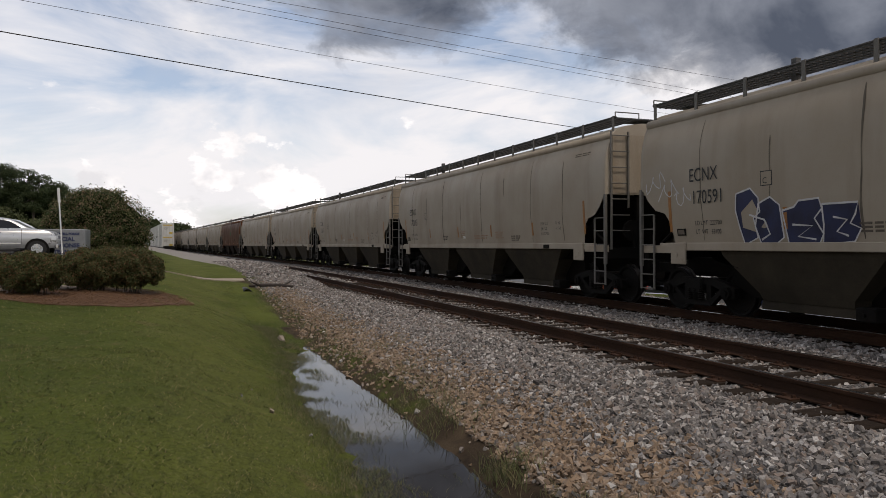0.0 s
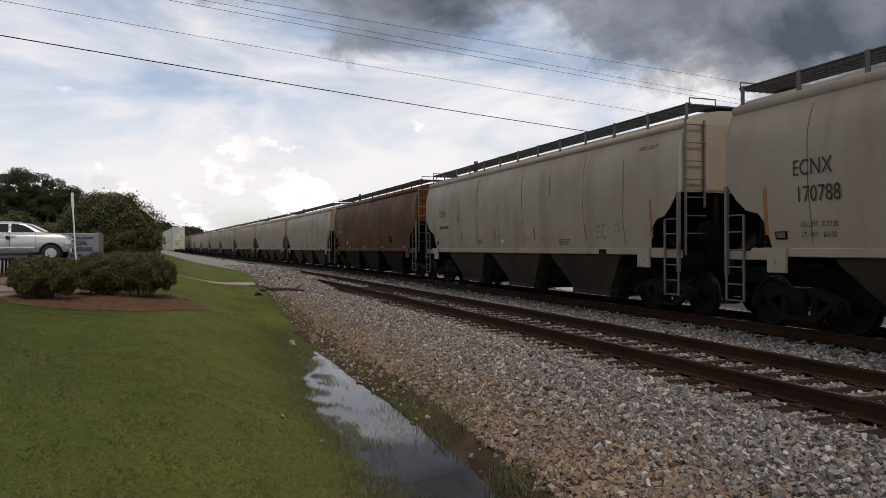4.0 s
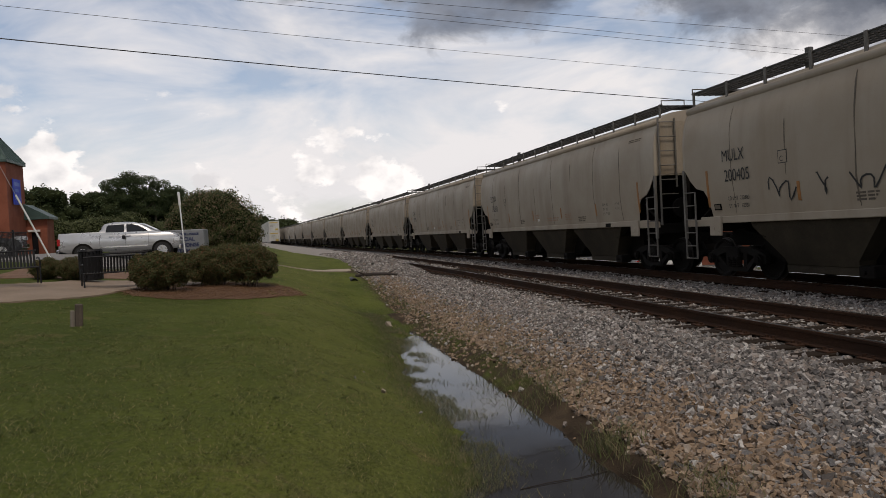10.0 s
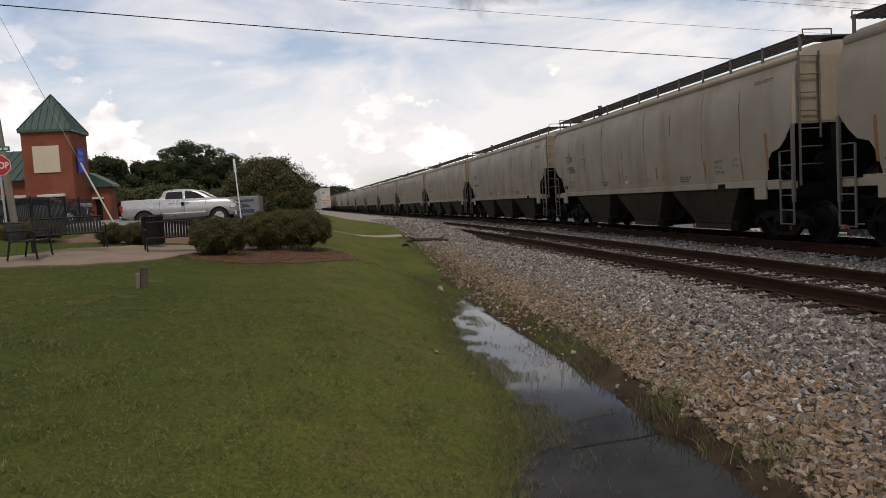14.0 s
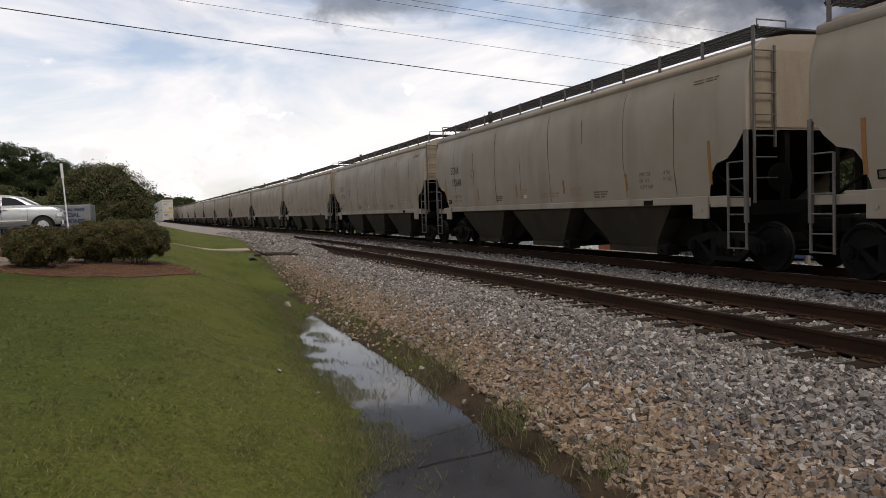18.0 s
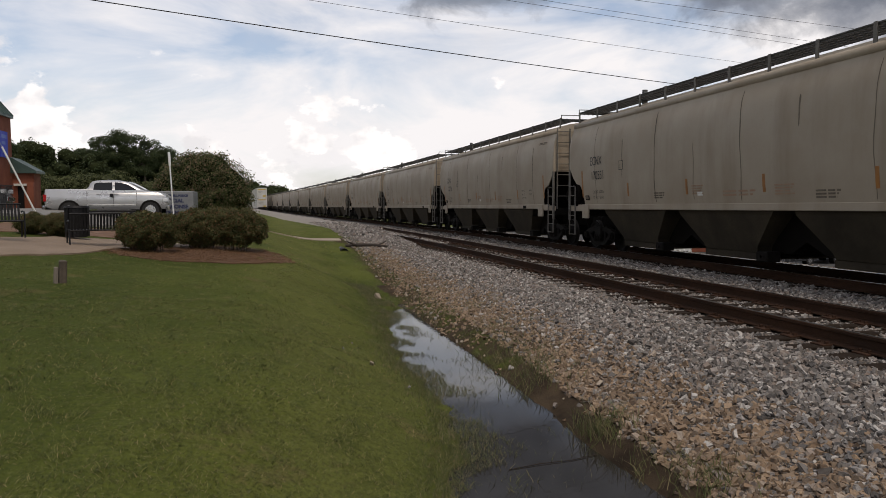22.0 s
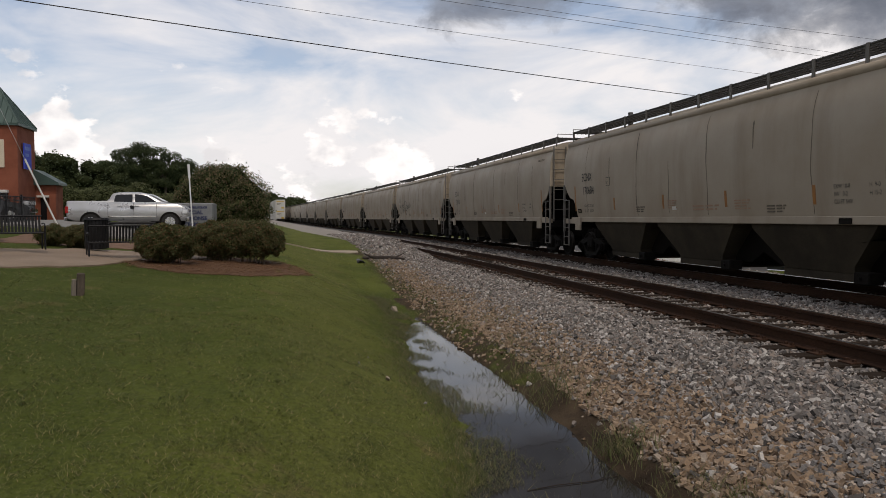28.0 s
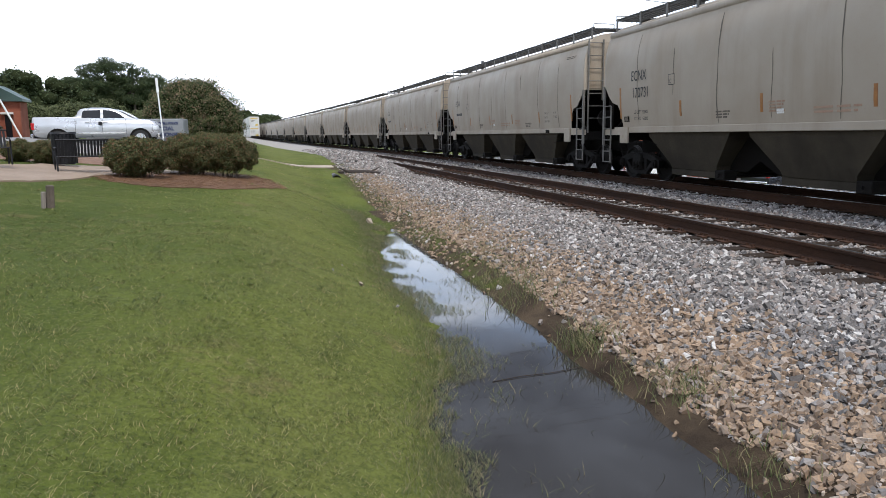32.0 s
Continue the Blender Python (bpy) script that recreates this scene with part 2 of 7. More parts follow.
def surf(name, c1, c2, scale=6.0, rough=0.7, bump=0.2, metal=0.0, fine=60.0, wear=0.35, coord="Object", stretch=None, spec=0.5):
    """A surface with two scales of colour change, uneven gloss and fine relief."""
    m = Mat(name)
    big = m.noise(scale, 6, 0.6, coord, stretch)
    small = m.noise(fine, 4, 0.6, coord, stretch)
    col = m.mix(m.ramp(big, [(0.35, 0.0), (0.68, 1.0)]), c1, c2)
    col = m.mix(m.ramp(small, [(0.42, wear), (0.62, 0.0)]), col, tuple(c * 0.55 for c in c1))
    if bump:
        m.bump(small, bump, 0.006)
    return m.put(col, m.ramp(big, [(0.3, max(0.03, rough - 0.12)), (0.7, min(1.0, rough + 0.1))]), metal, spec)


M = {}


def car_paint(name, base, dirt, streak, spec=0.4):
    """Weathered car side: vertical run-off streaks, dust low down, chips."""
    m = Mat(name)
    runs = m.noise(1.0, 6, 0.6, stretch=(1.4, 1.4, 0.16))
    blot = m.noise(0.7, 5, 0.6)
    fine = m.noise(45, 4, 0.6)
    own = m.rand()
    c = m.mix(m.ramp(blot, [(0.3, 0.0), (0.75, 1.0)]), base, dirt)
    c = m.mix(m.math("MULTIPLY", m.ramp(runs, [(0.5, 0.0), (0.72, 0.7)]), 0.8), c, streak)
    c = m.mix(m.math("MULTIPLY", own, 0.35), c, dirt)
    c = m.mix(m.ramp(fine, [(0.62, 0.0), (0.74, 0.4)]), c, tuple(x * 0.6 for x in dirt))
    m.bump(m.noise(1.3, 2, 0.5), 0.12, 0.03)
    return m.put(c, m.ramp(blot, [(0.3, 0.45), (0.7, 0.66)]), 0.0, spec)


M["car"] = car_paint("weathered_grey_paint", (0.400, 0.352, 0.285), (0.325, 0.270, 0.203), (0.215, 0.168, 0.118))
M["car_brown"] = car_paint("rusty_brown_paint", (0.135, 0.050, 0.017), (0.062, 0.025, 0.011), (0.175, 0.064, 0.018), 0.15)
# Near-black tone stands in for the shade below and between the cars.
M["under"] = surf("shade_dark_underframe", (0.007, 0.0062, 0.0055), (0.016, 0.014, 0.012), 2.0, 0.85, 0.3, spec=0.12)
M["hopper"] = surf("dark_hopper_sheet", (0.034, 0.029, 0.021), (0.080, 0.067, 0.048), 1.0, 0.85, 0.15, spec=0.15)
M["hopper_brown"] = surf("dark_brown_hopper_sheet", (0.010, 0.007, 0.0055), (0.022, 0.014, 0.010), 1.2, 0.85, 0.15, spec=0.15)
# Iron colour lowered to include the shade that overhanging bodies throw on trucks.
M["truckiron"] = surf("cast_truck_iron", (0.007, 0.0065, 0.006), (0.017, 0.0155, 0.014), 5.0, 0.75, 0.35, spec=0.15)
M["tread"] = surf("worn_wheel_steel", (0.04, 0.036, 0.032), (0.07, 0.064, 0.058), 10, 0.45, 0.1, metal=0.8)
M["ladder"] = surf("dusty_ladder_steel", (0.13, 0.122, 0.108), (0.19, 0.178, 0.158), 4, 0.6, 0.2)
M["mesh_walk"] = surf("dark_walkway_grating", (0.07, 0.07, 0.072), (0.11, 0.11, 0.11), 5, 0.7, 0.3)
M["ink"] = surf("black_stencil_paint", (0.012, 0.012, 0.014), (0.03, 0.03, 0.03), 8, 0.6, 0.05)
M["seam"] = surf("dark_weld_grime", (0.085, 0.068, 0.050), (0.22, 0.185, 0.142), 2.2, 0.75, 0.2)
M["reflector"] = surf("orange_reflector", (0.40, 0.17, 0.035), (0.28, 0.12, 0.035), 6, 0.45, 0.05)
M["whiteplate"] = surf("white_plate", (0.75, 0.75, 0.72), (0.6, 0.6, 0.57), 8, 0.5, 0.05)
M["end_rust"] = surf("rust_stained_end_sheet", (0.39, 0.338, 0.265), (0.30, 0.238, 0.168), 1.3, 0.75, 0.15, stretch=(1.5, 1, 0.4))
M["rail_side"] = surf("rusted_rail_steel", (0.034, 0.0175, 0.0105), (0.066, 0.033, 0.019), 3, 0.85, 0.4, stretch=(1, 0.3, 1), spec=0.15)
M["rail_top"] = surf("polished_rail_head", (0.42, 0.43, 0.45), (0.30, 0.30, 0.31), 2, 0.28, 0.03, metal=1.0, stretch=(1, 0.1, 1))
M["tie"] = surf("creosoted_tie_timber", (0.020, 0.0145, 0.0110), (0.050, 0.036, 0.026), 5, 0.95, 0.6, stretch=(0.3, 2, 1), spec=0.1)
M["plate"] = surf("rusty_tie_plate", (0.065, 0.033, 0.020), (0.038, 0.021, 0.014), 9, 0.9, 0.4, spec=0.15)


def stone_mat(name, stops):
    m = Mat(name)
    c = m.ramp(m.island(), stops)
    c = m.mix(m.ramp(m.noise(70, 4, 0.6), [(0.4, 0.0), (0.7, 0.5)]), c, (0.13, 0.125, 0.12))
    m.bump(m.noise(120, 3, 0.6), 0.4, 0.004)
    return m.put(c, 0.85, 0.0, 0.3)


M["stone"] = stone_mat("ballast_granite", [(0.0, (0.060, 0.055, 0.052)), (0.22, (0.155, 0.143, 0.134)), (0.48, (0.275, 0.254, 0.236)), (0.66, (0.235, 0.182, 0.148)), (0.82, (0.385, 0.360, 0.336)), (0.94, (0.58, 0.555, 0.525)), (1.0, (0.08, 0.066, 0.056))])
M["stone_tan"] = stone_mat("clay_stained_ballast", [(0.0, (0.115, 0.080, 0.055)), (0.3, (0.275, 0.188, 0.118)), (0.6, (0.375, 0.272, 0.180)), (0.85, (0.215, 0.160, 0.116)), (1.0, (0.46, 0.385, 0.31))])


def lawn_colour(m):
    """Mown grass: greener away from the ditch, a worn paler strip beside it, small tan and dark patches, fine tufts."""
    c = m.mix(m.ramp(m.noise(0.38, 3, 0.5), [(0.38, 0.0), (0.62, 1.0)]), (0.072, 0.093, 0.018), (0.112, 0.131, 0.028))
    sep = m.nt.nodes.new("ShaderNodeSeparateXYZ")
    m.nt.links.new(m.tc.outputs["Object"], sep.inputs[0])
    across = m.math("ADD", m.math("MULTIPLY", sep.outputs[0], 0.1), m.math("ADD", m.math("MULTIPLY", m.noise(0.5, 5, 0.6), 0.30), 1.0))
    c = m.mix(m.ramp(across, [(0.26, 0.55), (0.44, 0.0)]), c, (0.044, 0.066, 0.013))
    c = m.mix(m.ramp(across, [(0.47, 0.0), (0.53, 0.40), (0.63, 0.40), (0.69, 0.0)]), c, (0.165, 0.172, 0.050))
    c = m.mix(m.ramp(m.noise(1.3, 6, 0.7), [(0.58, 0.0), (0.70, 0.75)]), c, (0.235, 0.172, 0.085))
    c = m.mix(m.ramp(m.noise(2.6, 7, 0.7), [(0.50, 0.0), (0.66, 0.40)]), c, (0.042, 0.060, 0.016))
    c = m.mix(m.ramp(m.noise(22, 5, 0.75), [(0.40, 0.50), (0.54, 0.0)]), c, (0.034, 0.044, 0.014))
    return m.mix(m.ramp(m.noise(34, 5, 0.75), [(0.54, 0.0), (0.68, 0.45)]), c, (0.190, 0.185, 0.080))


def ground_mat():
    m = Mat("ground_soil_and_turf")
    mid, fine = m.noise(2.2, 6, 0.65), m.noise(40, 4, 0.7)
    grass = lawn_colour(m)
    mud = m.mix(m.ramp(mid, [(0.35, 0.0), (0.7, 1.0)]), (0.030, 0.022, 0.016), (0.085, 0.062, 0.040))
    # The darker gravel tone paints shaded gaps between the loose stones.
    grav = m.mix(m.ramp(m.noise(26, 3, 0.5), [(0.36, 0.0), (0.62, 1.0)]), (0.035, 0.032, 0.029), (0.23, 0.212, 0.196))
    grav = m.mix(m.ramp(mid, [(0.5, 0.0), (0.7, 0.5)]), grav, (0.20, 0.152, 0.110))
    sep = m.nt.nodes.new("ShaderNodeSeparateXYZ")
    m.nt.links.new(m.tc.outputs["Object"], sep.inputs[0])
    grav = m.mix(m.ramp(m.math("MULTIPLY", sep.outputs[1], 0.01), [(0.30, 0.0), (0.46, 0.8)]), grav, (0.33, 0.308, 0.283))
    ga = m.math("ADD", m.attr("gravel"), m.math("MULTIPLY", m.math("SUBTRACT", mid, 0.5), 0.55))
    mu = m.math("ADD", m.attr("mud"), m.math("MULTIPLY", m.math("SUBTRACT", mid, 0.5), 0.7))
    c = m.mix(m.ramp(mu, [(0.42, 0.0), (0.58, 1.0)]), grass, mud)
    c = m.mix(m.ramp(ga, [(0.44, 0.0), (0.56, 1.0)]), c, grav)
    m.bump(fine, 0.6, 0.03)
    return m.put(c, 0.95, 0.0, 0.08)


M["ground"] = ground_mat()


def water_mat():
    m = Mat("still_muddy_water")
    m.bump(m.noise(9, 2, 0.5), 0.03, 0.01)
    m.b.inputs["IOR"].default_value = 1.33
    return m.put((0.026, 0.0225, 0.0185), 0.02, 0.0, 0.5)


M["water"] = water_mat()

# ---------------------------------------------------------------- the lie of the land
NEAR_TRACK, FAR_TRACK = 0.75, 5.0


def bend(y):
    """The tracks swing gently to the left ahead, then run straight."""
    if y < 75:
        return -(y - 10.0) ** 2 / 2000.0
    return -2.1125 - 0.065 * (y - 75)


def rise(y):
    """A slight upgrade in the distance."""
    return 1.2e-5 * max(0.0, min(y, 200)) ** 2 + max(0.0, y - 200) * 0.0048


def heading(y):
    return math.degrees(math.atan(min(65.0, y - 10.0) / 1000.0))


def lerp_table(v, table):
    for (a, p), (b, q) in zip(table, table[1:]):
        if v <= b:
            return p + (q - p) * max(0.0, min(1.0, (v - a) / (b - a)))
    return table[-1][1]


def smooth01(v):
    v = max(0.0, min(1.0, v))
    return v * v * (3 - 2 * v)


DITCH = [(-20, -0.93), (14, -0.93), (17, -0.80), (20, -0.62), (27, -0.02), (36, 0.35), (60, 0.35), (200, 0.6), (500, 0.6)]
BANK = [(-20, -0.35), (0, -0.20), (10, 0.0), (15, 0.15), (20, 0.30), (27, 0.55), (35, 0.62), (50, 0.8), (500, 1.3)]
SHORE = [(-20, -5.2), (3.5, -4.62), (4.75, -4.45), (6.5, -3.98), (8, -3.86), (10.3, -3.98), (12.2, -3.76), (15.5, -3.46), (17, -3.46), (20, -3.8), (27, -3.9), (36, -5.5), (60, -9.0), (500, -9.0)]
BALLAST = [(-3.42, -0.87), (-3.05, -0.70), (-1.7, -0.36), (-0.95, -0.228), (-0.55, -0.225), (2.05, -0.225), (2.9, -0.25), (3.7, -0.23), (6.3, -0.23), (7.6, -0.25), (9.5, -0.45), (12.5, -1.5), (16.0, -2.3), (60, -2.4), (140, -1.0), (3000, 0.0)]


def ground_z(x, y):
    u = x - bend(max(-30, min(y, 420)))
    base = lerp_table(y, DITCH)
    if u >= -3.42:
        z = max(lerp_table(u, BALLAST), base if u < -0.9 else -9)
    else:
        sh = lerp_table(y, SHORE)
        side = smooth01((sh - u) / 3.1)
        z = base + (lerp_table(y, BANK) - base) * side + 0.085 * max(0.0, min(6.0, sh - 3 - u)) * (1 - smooth01((y - 23) / 6)) * smooth01((y + 2) / 8) + 0.6 * smooth01((-13.0 - x) / 4.5) * smooth01((y - 15) / 8)
    if u > -20 and 30 < y:
        z += rise(min(y, 420)) * max(0.0, min(1.0, (u + 20) / 15))
    if u < -2.6:
        z += 0.030 * noise.noise((x * 1.1, y * 1.1, 0)) + 0.018 * noise.noise((x * 4, y * 4, 3))
        if -5.6 < u < -3.3 and y < 19:
            z += 0.030 * noise.noise((x * 2.3, y * 1.7, 8))
    return z


def steps(*runs):
    out = []
    for a, b, d in runs:
        n = max(1, round((b - a) / d))
        out += [a + (b - a) * i / n for i in range(n)]
    return out + [runs[-1][1]]


def build_ground():
    xs = steps((-2500, -400, 420), (-400, -60, 40), (-60, -20, 4), (-20, -14, 0.5), (-14, -9, 0.22), (-9, -2.4, 0.11), (-2.4, 8, 0.3), (8, 20, 1), (20, 80, 8), (80, 400, 40), (400, 2500, 420))
    ys = steps((-1500, -60, 240), (-60, -6, 6), (-6, 1, 0.5), (1, 19, 0.14), (19, 24, 0.2), (24, 34, 0.35), (34, 70, 1.5), (70, 220, 6), (220, 460, 20), (460, 3500, 380))
    nx, ny = len(xs), len(ys)
    v = np.array([(x, y, ground_z(x, y)) for y in ys for x in xs])
    i = np.arange(nx - 1)[None, :] + nx * np.arange(ny - 1)[:, None]
    i = i.ravel()
    f = np.stack([i, i + 1, i + 1 + nx, i + nx], 1)
    ob = mesh_np("ground", v, f, M["ground"], kind="structure", smooth=True)
    gravel = np.zeros(len(v), np.float32)
    mud = np.zeros(len(v), np.float32)
    for k, (x, y, z) in enumerate(v):
        u = x - bend(max(-30, min(y, 420)))
        edge = lerp_table(y, [(-20, -3.3), (4, -3.2), (7, -2.95), (10, -2.7), (14, -2.45), (20, -2.5), (26, -2.9), (30, -3.1), (36, -3.6), (60, -4.6), (500, -6)])
        gravel[k] = smooth01((u - edge) / 0.5) * (1 if u < 12.5 else 0) if abs(x) < 60 else 0
        sh = lerp_table(y, SHORE)
        mud[k] = (smooth01((u - sh + 0.25) / 0.5) * (1.0 - 0.46 * smooth01((u + 3.55) / 0.25) * smooth01((y - 5) / 4))) if y < 19 else 0.55 * smooth01((u - sh + 0.1) / 0.6) if y < 30 else 0
    for nm, arr in (("gravel", gravel), ("mud", mud)):
        a = ob.data.attributes.new(nm, "FLOAT", "POINT")
        a.data.foreach_set("value", arr)
    return tagged(ob, "mown lawn sloping to a wet ditch beside railway ballast", "ground")


build_ground()


def build_water():
    bm = bmesh.new()
    g = bmesh.ops.create_grid(bm, x_segments=2, y_segments=6, size=0.5, matrix=Matrix.Translation((-4.35, -0.9, -0.85)) @ Matrix.Diagonal((3.0, 36.0, 1, 1)))
    return tagged(part("water", bm, M["water"]), "shallow muddy puddle lying in a trackside ditch", "puddle", kind="structure")


build_water()


# ---------------------------------------------------------------- tracks
def build_track(name, centre, y0, y1, label):
    root = tagged(new(name), label, "railway track", kind="structure")
    ys = steps((y0, 60, 6), (60, y1, 12))
    prof = [(-0.076, -0.187), (0.076, -0.187), (0.076, -0.172), (0.012, -0.145), (0.012, -0.05), (0.038, -0.040), (0.038, -0.005), (0.030, 0.0), (-0.030, 0.0), (-0.038, -0.005), (-0.038, -0.040), (-0.012, -0.05), (-0.012, -0.145), (-0.076, -0.172)]
    for side in (-1, 1):
        bm = bmesh.new()
        rings = []
        for y in ys:
            c = centre + side * 0.754 + bend(y)
            rings.append([(c + a, y, b + rise(y)) for a, b in prof])
        ring_loft(bm, rings)
        bmesh.ops.recalc_face_normals(bm, faces=bm.faces)
        bm.normal_update()
        for f in bm.faces:
            f.material_index = 1 if f.normal.z > 0.9 and f.calc_center_median().z > -0.003 else 0
        part("rail", bm, (M["rail_side"], M["rail_top"]), root, "rusted steel rail with a polished head")
    return root


near_track = build_track("track_near", NEAR_TRACK, -40, 420, "empty near railway track with rusty rails on timber ties")
far_track = build_track("track_far", FAR_TRACK, -60, 900, "far railway track under the passing freight train")


# ---------------------------------------------------------------- the freight train
PITCH = 17.66
HALF = 8.13
SECTION = [(1.44, 1.52), (1.8, 1.57), (2.3, 1.605), (2.8, 1.62), (3.3, 1.61), (3.6, 1.575), (3.85, 1.50), (3.98, 1.44)]


def side_w(z):
    return lerp_table(z, SECTION)


def body_bottom(d):
    """Lower edge of the side sheet at distance d from the body's end."""
    return lerp_table(d, [(0.0, 2.62), (0.10, 2.56), (0.27, 2.34), (0.5, 2.14), (0.8, 2.07), (0.92, 1.92), (1.02, 1.62), (1.06, 1.44), (9, 1.44)])


def car_body(root, paint):
    bm = bmesh.new()
    ds = [0, 0.10, 0.18, 0.27, 0.38, 0.5, 0.65, 0.8, 0.92, 0.98, 1.02, 1.06, 1.5, 2.2, 3.2, 4.4, 5.8, 7.0, HALF]
    ys = [-HALF + d for d in ds] + [HALF - d for d in reversed(ds[:-1])]
    roof = [(1.40, 4.07), (1.27, 4.19), (1.08, 4.27), (0.6, 4.35), (0.0, 4.38)]
    rings = []
    for y in ys:
        zb = body_bottom(HALF - abs(y))
        zz = [zb + (3.98 - zb) * k / 9 for k in range(10)]
        half = [(side_w(z), z) for z in zz] + roof
        rings.append([(-a, y, z) for a, z in half] + [(a, y, z) for a, z in reversed(half[:-1])])
    vr = ring_loft(bm, rings, close=False)
    for r, flip in ((vr[0], False), (vr[-1], True)):
        bm.faces.new(r if flip else list(reversed(r)))
    body = part("body", bm, paint, root)
    for f in body.data.polygons:
        f.use_smooth = abs(f.normal.y) < 0.5
    for s in (-1, 1):
        b = bmesh.new()
        rings = []
        for y in (-HALF + 0.02, HALF - 0.02):
            rings.append([(s * (1.40 + 0.085 * math.cos(a)), y, 4.03 + 0.10 * math.sin(a)) for a in [k * math.pi / 5 for k in range(10)]])
        ring_loft(b, rings)
        bmesh.ops.recalc_face_normals(b, faces=b.faces)
        part("top_chord", b, paint, root, smooth=True)
        b = bmesh.new()
        box(b, s * 1.52 - 0.05, -HALF + 0.6, 1.30, s * 1.52 + 0.05, HALF - 0.6, 1.455, bevel=0.012)
        part("side_sill", b, paint, root)


def car_underside(root, hop, paint):
    for c in (-4.08, 0.0, 4.08):
        bm = bmesh.new()

        def rect(z, hx, hy):
            return [(-hx, c - hy, z), (hx, c - hy, z), (hx, c + hy, z), (-hx, c + hy, z)]
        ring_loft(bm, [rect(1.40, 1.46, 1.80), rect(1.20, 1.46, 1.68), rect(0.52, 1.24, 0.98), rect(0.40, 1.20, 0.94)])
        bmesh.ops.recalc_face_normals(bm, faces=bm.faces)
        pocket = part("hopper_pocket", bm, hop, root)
        # Dark filler paints the shaded recess between neighbouring pockets.
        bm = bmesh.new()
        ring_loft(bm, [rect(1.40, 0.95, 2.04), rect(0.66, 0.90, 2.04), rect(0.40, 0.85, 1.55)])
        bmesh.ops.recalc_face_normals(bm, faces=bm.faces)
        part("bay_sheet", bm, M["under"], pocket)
        bm = bmesh.new()
        box(bm, -1.18, c - 1.0, 0.24, 1.16, c + 1.0, 0.40, bevel=0.01)
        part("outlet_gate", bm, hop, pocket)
        bm = bmesh.new()
        box(bm, -1.34, c - 1.42, 0.22, -1.0, c - 1.06, 0.44, bevel=0.02)
        rod(bm, (-1.38, c - 1.22, 0.33), (1.2, c - 1.22, 0.33), 0.035, 8)
        part("gate_drive", bm, M["under"], pocket)
    bm = bmesh.new()
    box(bm, -0.34, -HALF, 0.72, 0.34, HALF, 1.12)
    part("centre_sill", bm, M["under"], root)
    for s in (-1, 1):
        # The sheet's near-black colour carries the shade inside the end opening.
        bm = bmesh.new()
        vs = [bm.verts.new((x0, s * y, z)) for y, z in ((HALF - 0.04, 2.60), (6.0, 1.10), (5.4, 0.98)) for x0 in (-1.42, 1.42)]
        bm.faces.new((vs[0], vs[1], vs[3], vs[2]))
        bm.faces.new((vs[2], vs[3], vs[5], vs[4]))
        bmesh.ops.solidify(bm, geom=bm.faces[:], thickness=0.03)
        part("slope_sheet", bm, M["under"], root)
        bm = bmesh.new()
        box(bm, -1.42, s * (HALF + 0.008) - 0.006, 2.66, 1.42, s * (HALF + 0.008) + 0.006, 4.05)
        part("end_sheet", bm, M["end_rust"] if paint is M["car"] else paint, root, "rust-stained end sheet" if paint is M["car"] else "")
        bm = bmesh.new()
        box(bm, -1.50, s * (HALF - 0.06) - 0.06, 1.08, 1.50, s * (HALF - 0.06) + 0.06, 1.34, bevel=0.01)
        for q in (-0.62, 0.62):
            box(bm, q - 0.06, s * (HALF - 0.10) - 0.06, 1.34, q + 0.06, s * (HALF - 0.10) + 0.06, 2.66)
        rod(bm, (-1.35, s * (HALF - 0.2), 1.36), (-1.35, s * (HALF - 1.3), 2.0), 0.03, 6)
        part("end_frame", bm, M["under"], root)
        for q in (-1, 1):
            bm = bmesh.new()
            box(bm, q * 1.59 - 0.03, s * (HALF - 1.24) - 0.22, 1.02, q * 1.59 + 0.03, s * (HALF - 1.24) + 0.22, 1.46, bevel=0.015)
            rod(bm, (q * 1.60, s * (HALF - 1.2), 1.2), (q * 1.635, s * (HALF - 1.2), 1.2), 0.045, 10)
            rod(bm, (q * 1.60, s * (HALF - 1.38), 1.12), (q * 1.635, s * (HALF - 1.38), 1.12), 0.03, 10)
            part("jacking_plate", bm, paint, root)
            bm = bmesh.new()
            box(bm, q * 1.545 - 0.03, s * (HALF - 0.5) - 0.5, 1.24, q * 1.545 + 0.03, s * (HALF - 0.5) + 0.5, 1.40, bevel=0.01)
            part("end_sill_rail", bm, paint, root)
        bm = bmesh.new()
        box(bm, -0.10, min(s * HALF, s * (PITCH / 2 - 0.16)), 0.78, 0.10, max(s * HALF, s * (PITCH / 2 - 0.16)), 0.98, bevel=0.02)
        box(bm, -0.17, s * (PITCH / 2 - 0.11) - 0.13, 0.70, 0.17, s * (PITCH / 2 - 0.11) + 0.13, 1.04, bevel=0.05)
        part("coupler", bm, M["truckiron"], root)
        bm = bmesh.new()
        pts = [Vector((-0.3, s * HALF, 0.8)), Vector((-0.32, s * (HALF + 0.25), 0.5)), Vector((-0.3, s * (PITCH / 2), 0.42))]
        for p, q in zip(pts, pts[1:]):
            rod(bm, p, q, 0.028, 8)
        part("air_hose", bm, M["under"], root)
    bm = bmesh.new()
    rod(bm, (-0.9, -HALF - 0.1, 1.75), (-0.9, -HALF - 0.02, 1.75), 0.26, 18)
    rod(bm, (-0.9, -HALF - 0.1, 1.3), (-0.9, -HALF - 0.1, 1.75), 0.02, 6)
    part("brake_wheel", bm, M["under"], root)


